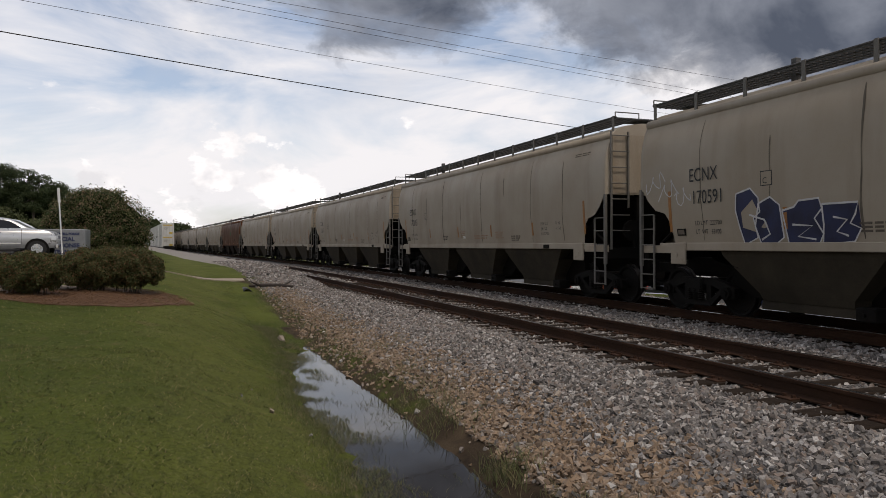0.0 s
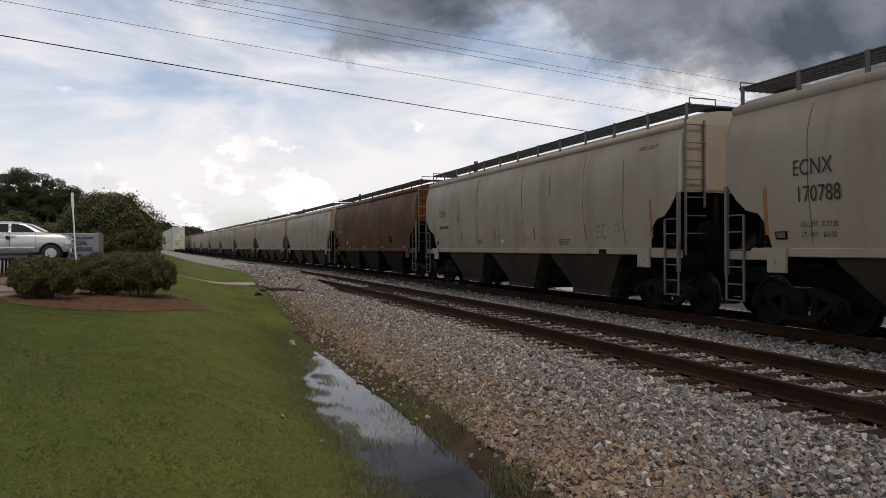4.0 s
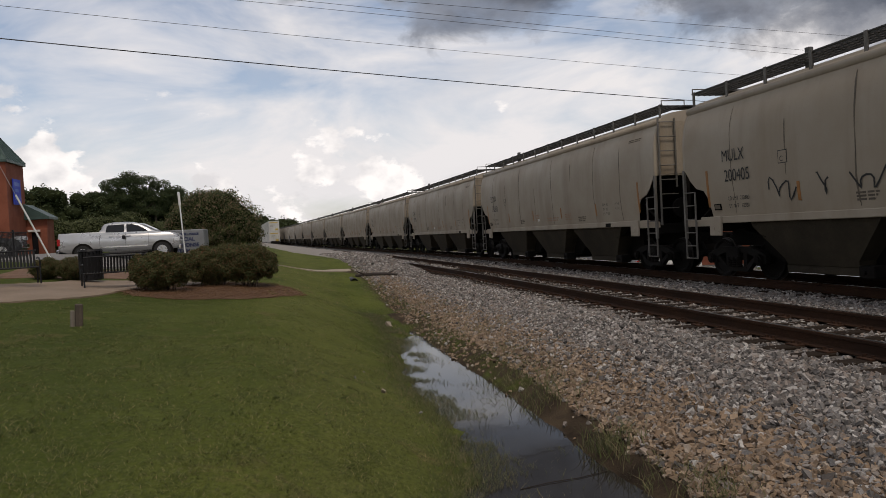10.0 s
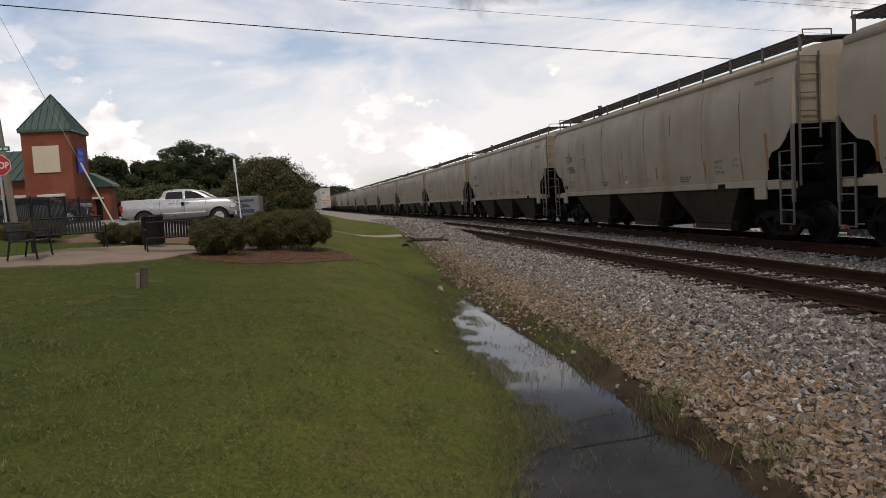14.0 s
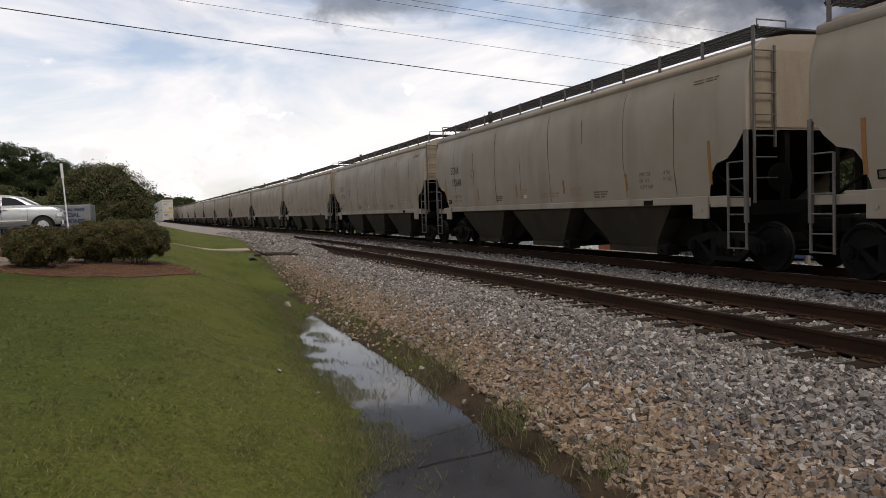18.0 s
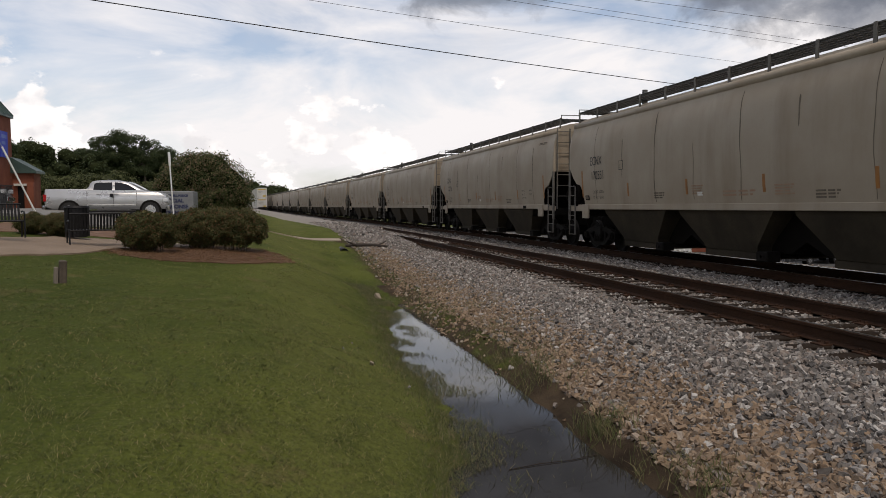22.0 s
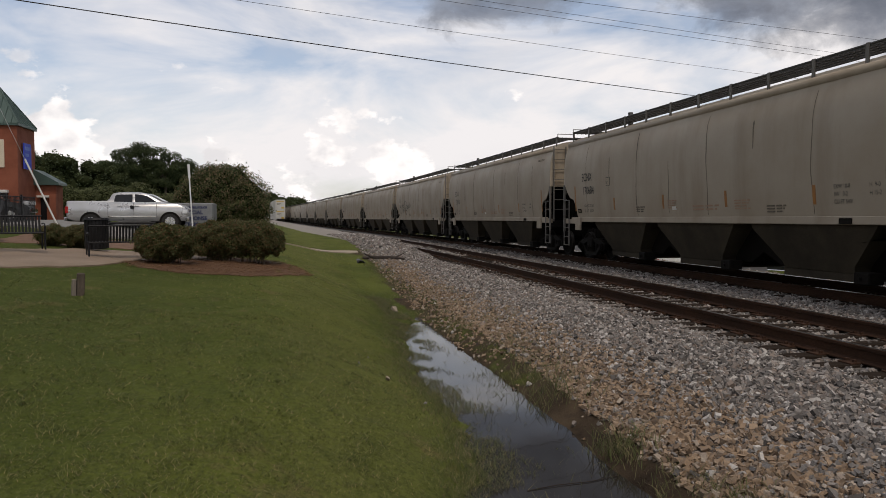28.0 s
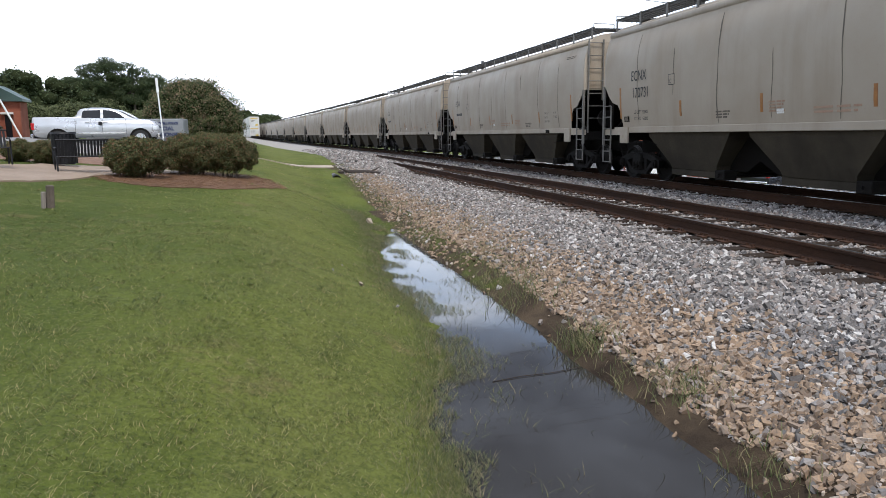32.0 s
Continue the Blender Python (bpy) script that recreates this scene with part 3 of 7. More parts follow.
def car_ladders(root, steel, fine=True):
    """Side ladders at each end, and a tall one up the end wall at the corner."""
    for side in (-1, 1):
        near = side == -1 and fine
        for s in (-1, 1):
            x = side * 1.60
            e, i = s * (HALF - 0.02), s * (HALF - 0.47)
            one = bmesh.new()

            def piece(name, fn):
                if near:
                    bm = bmesh.new()
                    fn(bm)
                    part(name, bm, steel, root)
                else:
                    fn(one)
            top = 4.10 if s == -1 else 2.62
            piece("ladder_stile", lambda bm: box(bm, x - 0.04, e - 0.035, 0.95, x + 0.02, e + 0.035, 2.62))
            piece("ladder_stile", lambda bm: box(bm, x - 0.03, i - 0.02, 0.46, x + 0.0, i + 0.02, 2.06))
            piece("step_hanger", lambda bm: box(bm, x - 0.03, e - 0.02, 0.46, x + 0.0, e + 0.02, 0.95))
            for z in (0.48, 0.78, 1.10, 1.42, 1.75, 2.06):
                piece("rung", lambda bm: rod(bm, (x - 0.03, e, z), (x - 0.03, i, z), 0.014, 6))
            if s == -1:
                yw = -HALF - 0.07
                for xx in (side * 1.50, side * 1.02):
                    piece("ladder_stile", lambda bm: box(bm, xx - 0.02, yw - 0.02, 1.3 if abs(xx) > 1.3 else 2.3, xx + 0.02, yw + 0.02, 4.12))
                for z in (1.75, 2.12, 2.5, 2.88, 3.26, 3.64, 4.02):
                    piece("rung", lambda bm: rod(bm, (side * 1.5, yw - 0.02, z), (side * 1.0, yw - 0.02, z), 0.014, 6))
            if near:
                one.free()
            else:
                part("ladder", one, steel, root)


def car_roof(root, steel, paint, fine=True):
    for s in (-1, 1):
        bm = bmesh.new()
        a, b = s * 1.28, s * 0.66
        if fine:
            for q in range(5):
                x = a + (b - a) * q / 4
                box(bm, x - 0.012, -HALF + 0.02, 4.435, x + 0.012, HALF - 0.02, 4.475)
            for q in range(130):
                y = -HALF + 0.03 + q * (2 * HALF - 0.06) / 129
                box(bm, min(a, b), y - 0.02, 4.45, max(a, b), y + 0.02, 4.47)
        else:
            box(bm, min(a, b), -HALF + 0.02, 4.44, max(a, b), HALF - 0.02, 4.475)
        part("roof_walk", bm, M["mesh_walk"], root, "steel walkway grating")
        bm = bmesh.new()
        rod(bm, (s * 1.30, -HALF + 0.02, 4.485), (s * 1.30, HALF - 0.02, 4.485), 0.018, 6)
        part("walk_edge_rail", bm, M["mesh_walk"], root)
        n = 13
        posts = [-HALF + 0.12 + (2 * HALF - 0.24) * k / (n - 1) for k in range(n)]
        if fine and s == -1:
            for y in posts:
                bm = bmesh.new()
                box(bm, s * 1.315 - 0.012, y - 0.04, 4.12, s * 1.315 + 0.012, y + 0.04, 4.51)
                part("walk_post", bm, steel, root)
        else:
            bm = bmesh.new()
            for y in posts:
                box(bm, s * 1.315 - 0.012, y - 0.04, 4.12, s * 1.315 + 0.012, y + 0.04, 4.51)
            tagged(part("walk_post_row", bm, steel, root), kind="stuff")
        for e in (-1, 1):
            y = e * (HALF - 0.05)
            bm = bmesh.new()
            rod(bm, (s * 1.3, y, 4.48), (s * 1.3, y, 4.60), 0.014, 6)
            rod(bm, (s * 1.3, y, 4.60), (s * 0.62, y, 4.60), 0.014, 6)
            rod(bm, (s * 0.62, y, 4.60), (s * 0.62, y, 4.48), 0.014, 6)
            part("grab_iron", bm, steel, root)
    for e in (-1, 1):
        bm = bmesh.new()
        box(bm, -0.66, min(e * (HALF - 0.02), e * (HALF - 0.65)), 4.445, 0.66, max(e * (HALF - 0.02), e * (HALF - 0.65)), 4.475)
        part("cross_walk", bm, M["mesh_walk"], root)
    if fine:
        bm = bmesh.new()
        box(bm, -0.32, -7.3, 4.32, 0.32, 7.3, 4.44, bevel=0.05)
        part("trough_hatch", bm, paint, root)
        bm = bmesh.new()
        box(bm, -0.86, 4.6, 4.2, -0.74, 4.72, 4.74, bevel=0.01)
        part("vent_stub", bm, M["mesh_walk"], root)


def build_truck(root, y, fine=True):
    t = new("truck")
    t.parent = root
    t.location = (0, y, 0)
    for s in (-1, 1):
        bm = bmesh.new()
        top = [(-1.08, 0.56), (-0.82, 0.66), (-0.45, 0.74), (0.45, 0.74), (0.82, 0.66), (1.08, 0.56), (1.08, 0.36), (0.74, 0.36), (0.72, 0.50), (0.40, 0.60), (-0.40, 0.60), (-0.72, 0.50), (-0.74, 0.36), (-1.08, 0.36)]
        prism(bm, top, "x", s * 1.02 - 0.07, s * 1.02 + 0.07)
        for q in (-1, 1):
            prism(bm, [(q * 0.78, 0.50), (q * 0.66, 0.52), (q * 0.36, 0.29), (q * 0.40, 0.17)], "x", s * 1.02 - 0.06, s * 1.02 + 0.06)
            prism(bm, [(q * 0.40, 0.22), (q * 0.27, 0.22), (q * 0.27, 0.62), (q * 0.40, 0.62)], "x", s * 1.02 - 0.05, s * 1.02 + 0.05)
        prism(bm, [(-0.41, 0.17), (0.41, 0.17), (0.38, 0.28), (-0.38, 0.28)], "x", s * 1.02 - 0.068, s * 1.02 + 0.068)
        part("side_frame", bm, M["truckiron"], t)
        for q in (-0.16, 0, 0.16) if s < 0 and fine else ():
            bm = bmesh.new()
            rings = [[(s * 1.10 + r * math.cos(k * math.tau / 10), q + r * math.sin(k * math.tau / 10), 0.28 + z * 0.021) for k in range(10)] for z, r in enumerate([0.055, 0.078] * 6)]
            ring_loft(bm, rings)
            part("spring", bm, M["under"], t)
        for q in (-0.89, 0.89) if fine else ():
            bm = bmesh.new()
            rod(bm, (s * 1.02, q, 0.457), (s * 1.16, q, 0.457), 0.12, 14)
            rod(bm, (s * 1.16, q, 0.457), (s * 1.19, q, 0.457), 0.07, 10)
            part("bearing_cap", bm, M["under"], t)
    bm = bmesh.new()
    box(bm, -1.15, -0.2, 0.42, 1.15, 0.2, 0.72, bevel=0.03)
    part("bolster", bm, M["truckiron"], t)
    sets = []
    for q in (-0.89, 0.89):
        bm = bmesh.new()
        rod(bm, (-0.95, 0, 0), (0.95, 0, 0), 0.08, 10)
        for s in (-1, 1):
            prof = [(0.66, 0.10), (0.70, 0.36), (0.682, 0.457 + 0.026), (0.712, 0.457 + 0.026), (0.722, 0.457), (0.80, 0.452), (0.80, 0.40), (0.755, 0.36), (0.77, 0.14), (0.82, 0.10)]
            rings = [[(s * a, r * math.cos(k * math.tau / 28), r * math.sin(k * math.tau / 28)) for k in range(28)] for a, r in prof]
            ring_loft(bm, rings)
        bmesh.ops.recalc_face_normals(bm, faces=bm.faces)
        bm.normal_update()
        for f in bm.faces:
            c = f.calc_center_median()
            rr = math.hypot(c.y, c.z)
            f.material_index = 1 if rr > 0.44 else 0
        w = part("wheelset", bm, (M["truckiron"], M["tread"]), t)
        w.location = (0, q, 0.457)
        sets.append(w)
    return sets


DEPS = bpy.context.evaluated_depsgraph_get


def text_mesh(text, size, bold=0.0):
    cu = bpy.data.curves.new("writing", "FONT")
    cu.body, cu.size, cu.align_x, cu.offset = text, size, "LEFT", bold
    ob = new("writing", cu)
    bpy.context.view_layer.update()
    me = bpy.data.meshes.new_from_object(ob.evaluated_get(DEPS()))
    bpy.data.objects.remove(ob)
    return me


def stencil(root, name, text, y0, z0, size, material, bold=0.0, xs=1.0, label="", lift=0.018):
    """Letters laid on the curved car side; they read from the car's far end to its near end."""
    me = text_mesh(text, size, bold)
    for v in me.vertices:
        z = z0 + v.co.y
        v.co = (-(side_w(z) + lift), y0 - v.co.x * xs, z)
    return part_of(name, me, material, root, label)


def patch(root, name, ya, yb, za, zb, material, label="", n=4, lift=0.006):
    """A thin painted or fixed plate that follows the car side."""
    bm = bmesh.new()
    rows = []
    for k in range(n + 1):
        z = za + (zb - za) * k / n
        x = -(side_w(z) + lift)
        rows.append([(x, ya, z), (x, yb, z), (x + lift, yb, z), (x + lift, ya, z)])
    ring_loft(bm, rows)
    bmesh.ops.recalc_face_normals(bm, faces=bm.faces)
    return part(name, bm, material, root, label)


def bars(root, name, y0, z0, w, lines, gap, material, h=0.035, label=""):
    """Writing too small to read, as plain bars on the car side."""
    bm = bmesh.new()
    for k in range(lines):
        z = z0 - k * gap
        x = -(side_w(z) + 0.007)
        for a, b in ((0.0, 0.42), (0.5, 0.78), (0.84, 1.0 - 0.08 * (k % 3))):
            box(bm, x, y0 - w * b, z, x + 0.004, y0 - w * a, z + h)
    return tagged(part(name, bm, material, root, label), kind="stuff")


def ribbon(root, name, pts, width, material, label="", lift=0.009):
    """A painted stroke on the car side through (y, z) points."""
    bm = bmesh.new()
    rows = []
    for i, (y, z) in enumerate(pts):
        a, b = pts[max(0, i - 1)], pts[min(len(pts) - 1, i + 1)]
        d = Vector((b[0] - a[0], b[1] - a[1])).normalized() * width / 2
        n = (-d[1], d[0])
        rows.append([(-(side_w(z + q * n[1]) + lift), y + q * n[0], z + q * n[1]) for q in (-1, 1)])
    ring_loft(bm, rows, close=False)
    return part(name, bm, material, root, label)


def wiggle(rnd, y0, y1, z0, z1, n):
    """Loops of a marker line between two places."""
    pts = []
    for k in range(n * 8 + 1):
        f = k / (n * 8)
        pts.append((y0 + (y1 - y0) * f + 0.06 * math.sin(f * n * 6.28 * 1.3 + rnd), (z0 + z1) / 2 + (z1 - z0) / 2 * math.sin(f * n * 6.28 + rnd) * (0.7 + 0.3 * math.sin(f * 9 + rnd))))
    return pts


def wavy_seam(root, y, half, k):
    """A weld line down the side sheet, not quite straight."""
    bm = bmesh.new()
    rows = []
    for q in range(13):
        lo, hi = ((1.5, 3.84), (2.2, 3.3), (1.5, 3.84), (1.55, 2.9), (1.5, 3.84), (2.9, 3.5), (1.5, 3.84), (1.5, 3.6))[k % 8]
        z = lo + (hi - lo) * q / 12
        x = -(side_w(z) + 0.004)
        c = y + 0.020 * math.sin(z * 2.6 + k * 1.3) + 0.010 * math.sin(z * 6.1 + k)
        h = half * (0.55 + 0.45 * math.sin(z * 1.9 + k * 2.1) ** 2) * (0.35 if q in (0, 12) else 1.0)
        rows.append([(x, c + h, z), (x, c - h, z), (x + 0.004, c - h, z), (x + 0.004, c + h, z)])
    ring_loft(bm, rows)
    bmesh.ops.recalc_face_normals(bm, faces=bm.faces)
    return part("weld_seam", bm, M["seam"], root)


def build_hopper(brown=False, fine=True):
    root = tagged(new("hopper_car"), "rust-brown covered hopper wagon with a round green emblem" if brown else "dusty light-grey curved-sided covered hopper wagon", "freight wagon", "freight train wagons")
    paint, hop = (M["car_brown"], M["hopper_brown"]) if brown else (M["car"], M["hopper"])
    car_body(root, paint)
    car_underside(root, hop, paint)
    car_ladders(root, M["ladder"], fine)
    car_roof(root, M["ladder"] if not brown else M["car_brown"], paint, fine)
    wheels = build_truck(root, 6.95, fine) + build_truck(root, -6.95, fine)
    if brown:
        for y in (7.3, 4.2, 0.9, -2.6, -6.2):
            patch(root, "reflector", y + 0.22, y - 0.22, 1.47, 1.56, M["reflector"])
        bm = bmesh.new()
        for r0, r1, a0, a1 in ((0.0, 0.52, 3.5, 6.1), (0.36, 0.52, 0.0, 1.9)):
            for k in range(12):
                a, b = a0 + (a1 - a0) * k / 12, a0 + (a1 - a0) * (k + 1) / 12
                q = [(r0, a), (r1, a), (r1, b), (r0, b)]
                vs = [bm.verts.new((-(side_w(3.0 + r * math.sin(c)) + 0.008), -0.6 - r * math.cos(c), 3.0 + r * math.sin(c))) for r, c in (q if r0 else q[1:3] + [(0.0, a)])]
                bm.faces.new(vs)
        part("emblem", bm, M["green_paint"], root, "worn round green emblem")
        patch(root, "placard", 4.9, 4.66, 1.72, 1.86, M["whiteplate"])
        patch(root, "placard_frame", -4.0, -4.4, 1.72, 2.05, M["under"])
        bars(root, "small_stencil", 7.0, 2.75, 0.9, 1, 0.2, M["seam"], 0.24)
        bars(root, "small_stencil", 7.0, 2.35, 1.1, 1, 0.2, M["seam"], 0.24)
        ribbon(root, "faded_paint_tag", wiggle(0.4, -1.2, -2.4, 1.55, 1.85, 4), 0.03, M["seam"])
        return root, wheels
    for k in range(8):
        y = 6.2 - k * 1.76
        wavy_seam(root, y, 0.010 + 0.005 * (k * 7 % 3), k)
    for k, y in enumerate((7.15, 4.15, 1.22, -1.58, -4.4, -7.15)):
        tall = k in (0, 5)
        patch(root, "reflector", y + 0.04, y - 0.04, 1.68, 2.52 if tall else 2.05, M["reflector"], n=3)
    if fine:
        patch(root, "plate_frame", 4.66, 4.40, 2.44, 2.70, M["ink"])
        patch(root, "plate_field", 4.645, 4.415, 2.455, 2.685, M["car"], lift=0.008)
        stencil(root, "plate_letter", "C", 4.60, 2.48, 0.15, M["ink"], lift=0.02)
        patch(root, "card_holder", 6.95, 6.70, 1.60, 1.74, M["under"], lift=0.02)
        patch(root, "card", 6.92, 6.73, 1.625, 1.72, M["seam"], lift=0.024)
        patch(root, "white_tag", 0.78, 0.58, 1.64, 1.73, M["whiteplate"])
        for q, (txt, yy, zz) in enumerate((("EXW 10-8", -4.92, 1.96), ("EW   0-2", -4.92, 1.82), ("CU FT 5401", -4.92, 1.68), ("H  9-0", -5.75, 1.96), ("H 15-2", -5.75, 1.82))):
            tagged(stencil(root, "dimension_stencil", txt, yy, zz, 0.115, M["ink"], xs=0.8), kind="stuff")
        bars(root, "small_stencil", 2.75, 1.72, 0.5, 3, 0.06, M["seam"])
        bars(root, "small_stencil", 1.0, 1.86, 0.45, 4, 0.06, M["tag_red"], 0.03)
        bars(root, "small_stencil", -0.2, 1.70, 1.1, 2, 0.08, M["tag_red"], 0.04)
        bars(root, "small_stencil", -1.9, 1.80, 0.55, 4, 0.06, M["tag_red"], 0.03)
        bars(root, "small_stencil", -3.0, 1.66, 0.6, 3, 0.06, M["seam"])
        bars(root, "small_stencil", -6.7, 3.70, 0.7, 2, 0.05, M["seam"], 0.02)
        patch(root, "marker_bracket", -5.05, -5.35, 1.31, 1.42, M["under"], lift=0.07)
    return root, wheels


M["green_paint"] = surf("worn_green_paint", (0.035, 0.115, 0.025), (0.07, 0.085, 0.035), 5, 0.7, 0.2)
M["tag_grey"] = surf("faded_grey_spray", (0.16, 0.17, 0.16), (0.10, 0.09, 0.08), 6, 0.7, 0.1)
M["tag_red"] = surf("faded_red_stencil", (0.34, 0.20, 0.13), (0.38, 0.28, 0.2), 6, 0.7, 0.1)
M["tag_blue"] = surf("navy_spray_paint", (0.010, 0.012, 0.046), (0.022, 0.032, 0.11), 2.5, 0.5, 0.05)
M["tag_white"] = surf("white_spray_paint", (0.68, 0.68, 0.7), (0.5, 0.5, 0.52), 6, 0.55, 0.05)
grey_car, grey_wheels = build_hopper()
brown_car, brown_wheels = build_hopper(True)
far_car, far_wheels = build_hopper(False, False)
# the cars in train order from the first in view, with the marks that can be read
MARKS = {0: "170591", 1: "170613", 2: "170653", 3: "170788", 6: "170549", 7: "170563", 8: "200405", 9: "170693", 10: "170754", 11: "170782",
         12: "170786", 15: "170649", 16: "170789", 17: "170760", 18: "170551", 19: "170736", 20: "170639",
         23: "170684", 24: "170598", 25: "170657", 26: "170731"}


def spray_text(root, text, y0, z0, size, turn):
    """Hand-sprayed letters on the car side, leaning upwards."""
    me = text_mesh(text, size, 0.002)
    co, si = math.cos(radians(turn)), math.sin(radians(turn))
    for v in me.vertices:
        a, b = v.co.x * 0.92, v.co.y
        a += 0.03 * math.sin(b * 9 + a * 3)
        z = z0 + a * si + b * co + 0.04 * math.sin(a * 7)
        v.co = (-(side_w(z) + 0.02), y0 - (a * co - b * si), z)
    return part_of("spray_letters", me, M["ink"], root, "black hand-sprayed letters")


def graffiti(k, c):
    """Spray paint and marker lines on some of the cars."""
    if k == 0:
        shapes = [[(5.25, 2.30), (4.9, 2.38), (4.72, 2.2), (4.7, 1.95), (4.85, 1.85), (4.78, 1.5), (5.1, 1.37), (5.2, 1.7), (5.28, 2.0)],
                  [(4.72, 2.1), (4.45, 2.2), (4.25, 2.05), (4.2, 1.5), (4.4, 1.37), (4.72, 1.4), (4.82, 1.7)],
                  [(4.2, 1.95), (3.95, 2.0), (3.85, 2.1), (3.45, 2.12), (3.4, 1.95), (3.55, 1.8), (3.4, 1.55), (3.5, 1.37), (4.1, 1.37)],
                  [(3.4, 2.02), (2.75, 2.02), (2.8, 1.85), (2.9, 1.7), (2.72, 1.62), (2.85, 1.42), (3.42, 1.37), (3.38, 1.7)]]
        for pts in shapes:
            bm = bmesh.new()
            vs = [bm.verts.new((-(side_w(max(1.45, z)) + 0.010), y, z + 0.04)) for y, z in pts]
            bm.faces.new(vs)
            bmesh.ops.triangulate(bm, faces=bm.faces[:])
            part("spray_letter_fill", bm, M["tag_blue"], c, "navy spray-painted shape")
            ribbon(c, "spray_outline", [(y, z + 0.04) for y, z in pts + pts[:1]], 0.032, M["tag_white"], "white spray outline", 0.014)
        ribbon(c, "spray_outline", [(4.95, 1.95), (4.6, 1.85), (4.5, 1.6), (4.7, 1.5)], 0.035, M["tag_white"], lift=0.014)
        ribbon(c, "spray_outline", [(4.0, 1.75), (3.6, 1.72), (3.9, 1.55), (3.55, 1.5)], 0.035, M["tag_white"], lift=0.014)
        ribbon(c, "spray_outline", [(3.2, 1.85), (2.95, 1.8), (3.15, 1.62), (2.95, 1.55)], 0.035, M["tag_white"], lift=0.014)
        for q in range(3):
            ribbon(c, "chalk_tag", wiggle(q * 1.7, 7.9 - q * 0.45, 7.3 - q * 0.42, 2.95 - q * 0.17, 2.5 - q * 0.17, 2), 0.022, M["tag_white"], "thin white scrawl")
    if k == 8:
        y = 5.0
        for q, (w, h) in enumerate(((0.9, 0.5), (0.3, 0.5), (1.3, 0.42), (1.4, 0.42), (0.9, 0.5), (0.9, 0.7))):
            ribbon(c, "marker_scrawl", wiggle(q * 1.1, y, y - w * 0.85, 1.95 - h / 2, 1.95 + h / 2, max(1, int(w * 3))), 0.038, M["ink"], "black marker scrawl")
            y -= w + 0.5
        ribbon(c, "marker_scrawl", wiggle(0.3, -6.0, -6.5, 2.9, 3.4, 2), 0.026, M["ink"], "black marker scrawl")
    if k == 7:
        ribbon(c, "marker_scrawl", wiggle(2.3, -3.0, -3.9, 1.6, 1.9, 2), 0.024, M["seam"])
    if k == 20:
        ribbon(c, "chalk_tag", [(6.4, 1.7), (6.1, 1.95), (5.9, 1.8), (5.6, 2.05), (5.2, 1.75)], 0.02, M["tag_grey"], "faint chalk outline of hills")
    if k == 25:
        for txt, y, z, size, turn in (("Pillow", 5.28, 2.14, 0.42, 14), ("Talk-", 5.12, 1.80, 0.34, 14), ("EKKUS-", 3.42, 2.05, 0.50, 9)):
            spray_text(c, txt, y, z, size, turn)
        for pts in ([(4.45, 2.75), (4.30, 2.78), (4.22, 2.52)], [(3.98, 2.70), (3.82, 2.74), (3.62, 2.50), (3.50, 2.62)], [(3.55, 2.70), (3.52, 2.42), (3.80, 2.40)],
                    [(4.45, 2.20), (4.32, 2.02), (4.12, 2.30), (4.02, 2.08), (4.30, 1.92), (4.10, 1.80), (3.95, 1.98), (3.75, 2.28), (3.60, 2.02), (3.42, 2.10)],
                    [(4.05, 1.84), (3.95, 1.70), (3.78, 1.74), (3.70, 1.86)], [(3.95, 2.30), (3.85, 2.10), (3.62, 1.98), (3.40, 1.94)]):
            ribbon(c, "marker_scrawl", pts, 0.045, M["ink"], "black spray scrawl")


CARS = []
for k in [*range(0, 46), -1]:
    if k == 5:
        CARS.append((k, brown_car))
        continue
    if k < 29:
        c = grey_car if k == -1 else copy_thing(grey_car, pose(0, 0, 0))
    else:
        c = far_car if k == 45 else copy_thing(far_car, pose(0, 0, 0))
    if k < 29:
        stencil(c, "reporting_mark", "MULX" if k == 8 else "ECNX", 6.52, 2.66, 0.375, M["ink"], 0.0, 0.80)
        if k in MARKS:
            stencil(c, "car_number", MARKS[k], 6.46, 2.22, 0.375, M["ink"], 0.0, 0.80)
            stencil(c, "load_limit", "LD LMT  22%d00" % (27 + k % 3), 6.38, 1.80, 0.125, M["ink"], xs=0.85)
            stencil(c, "light_weight", "LT  WT   6%d00" % (31 + k % 3), 6.38, 1.63, 0.125, M["ink"], xs=0.85)
        else:
            bars(c, "car_number", 6.46, 2.20, 0.95, 1, 0.2, M["ink"], 0.26)
    graffiti(k, c)
    CARS.append((k, c))


def travelled(t):
    """Metres that the train has rolled towards the camera: about 13.8 m/s, gaining a little."""
    return 13.7718 * t + 0.0120 * t * t


def track_pose(centre, y):
    return pose(centre + bend(y), y, rise(y), 0, 0, heading(y))


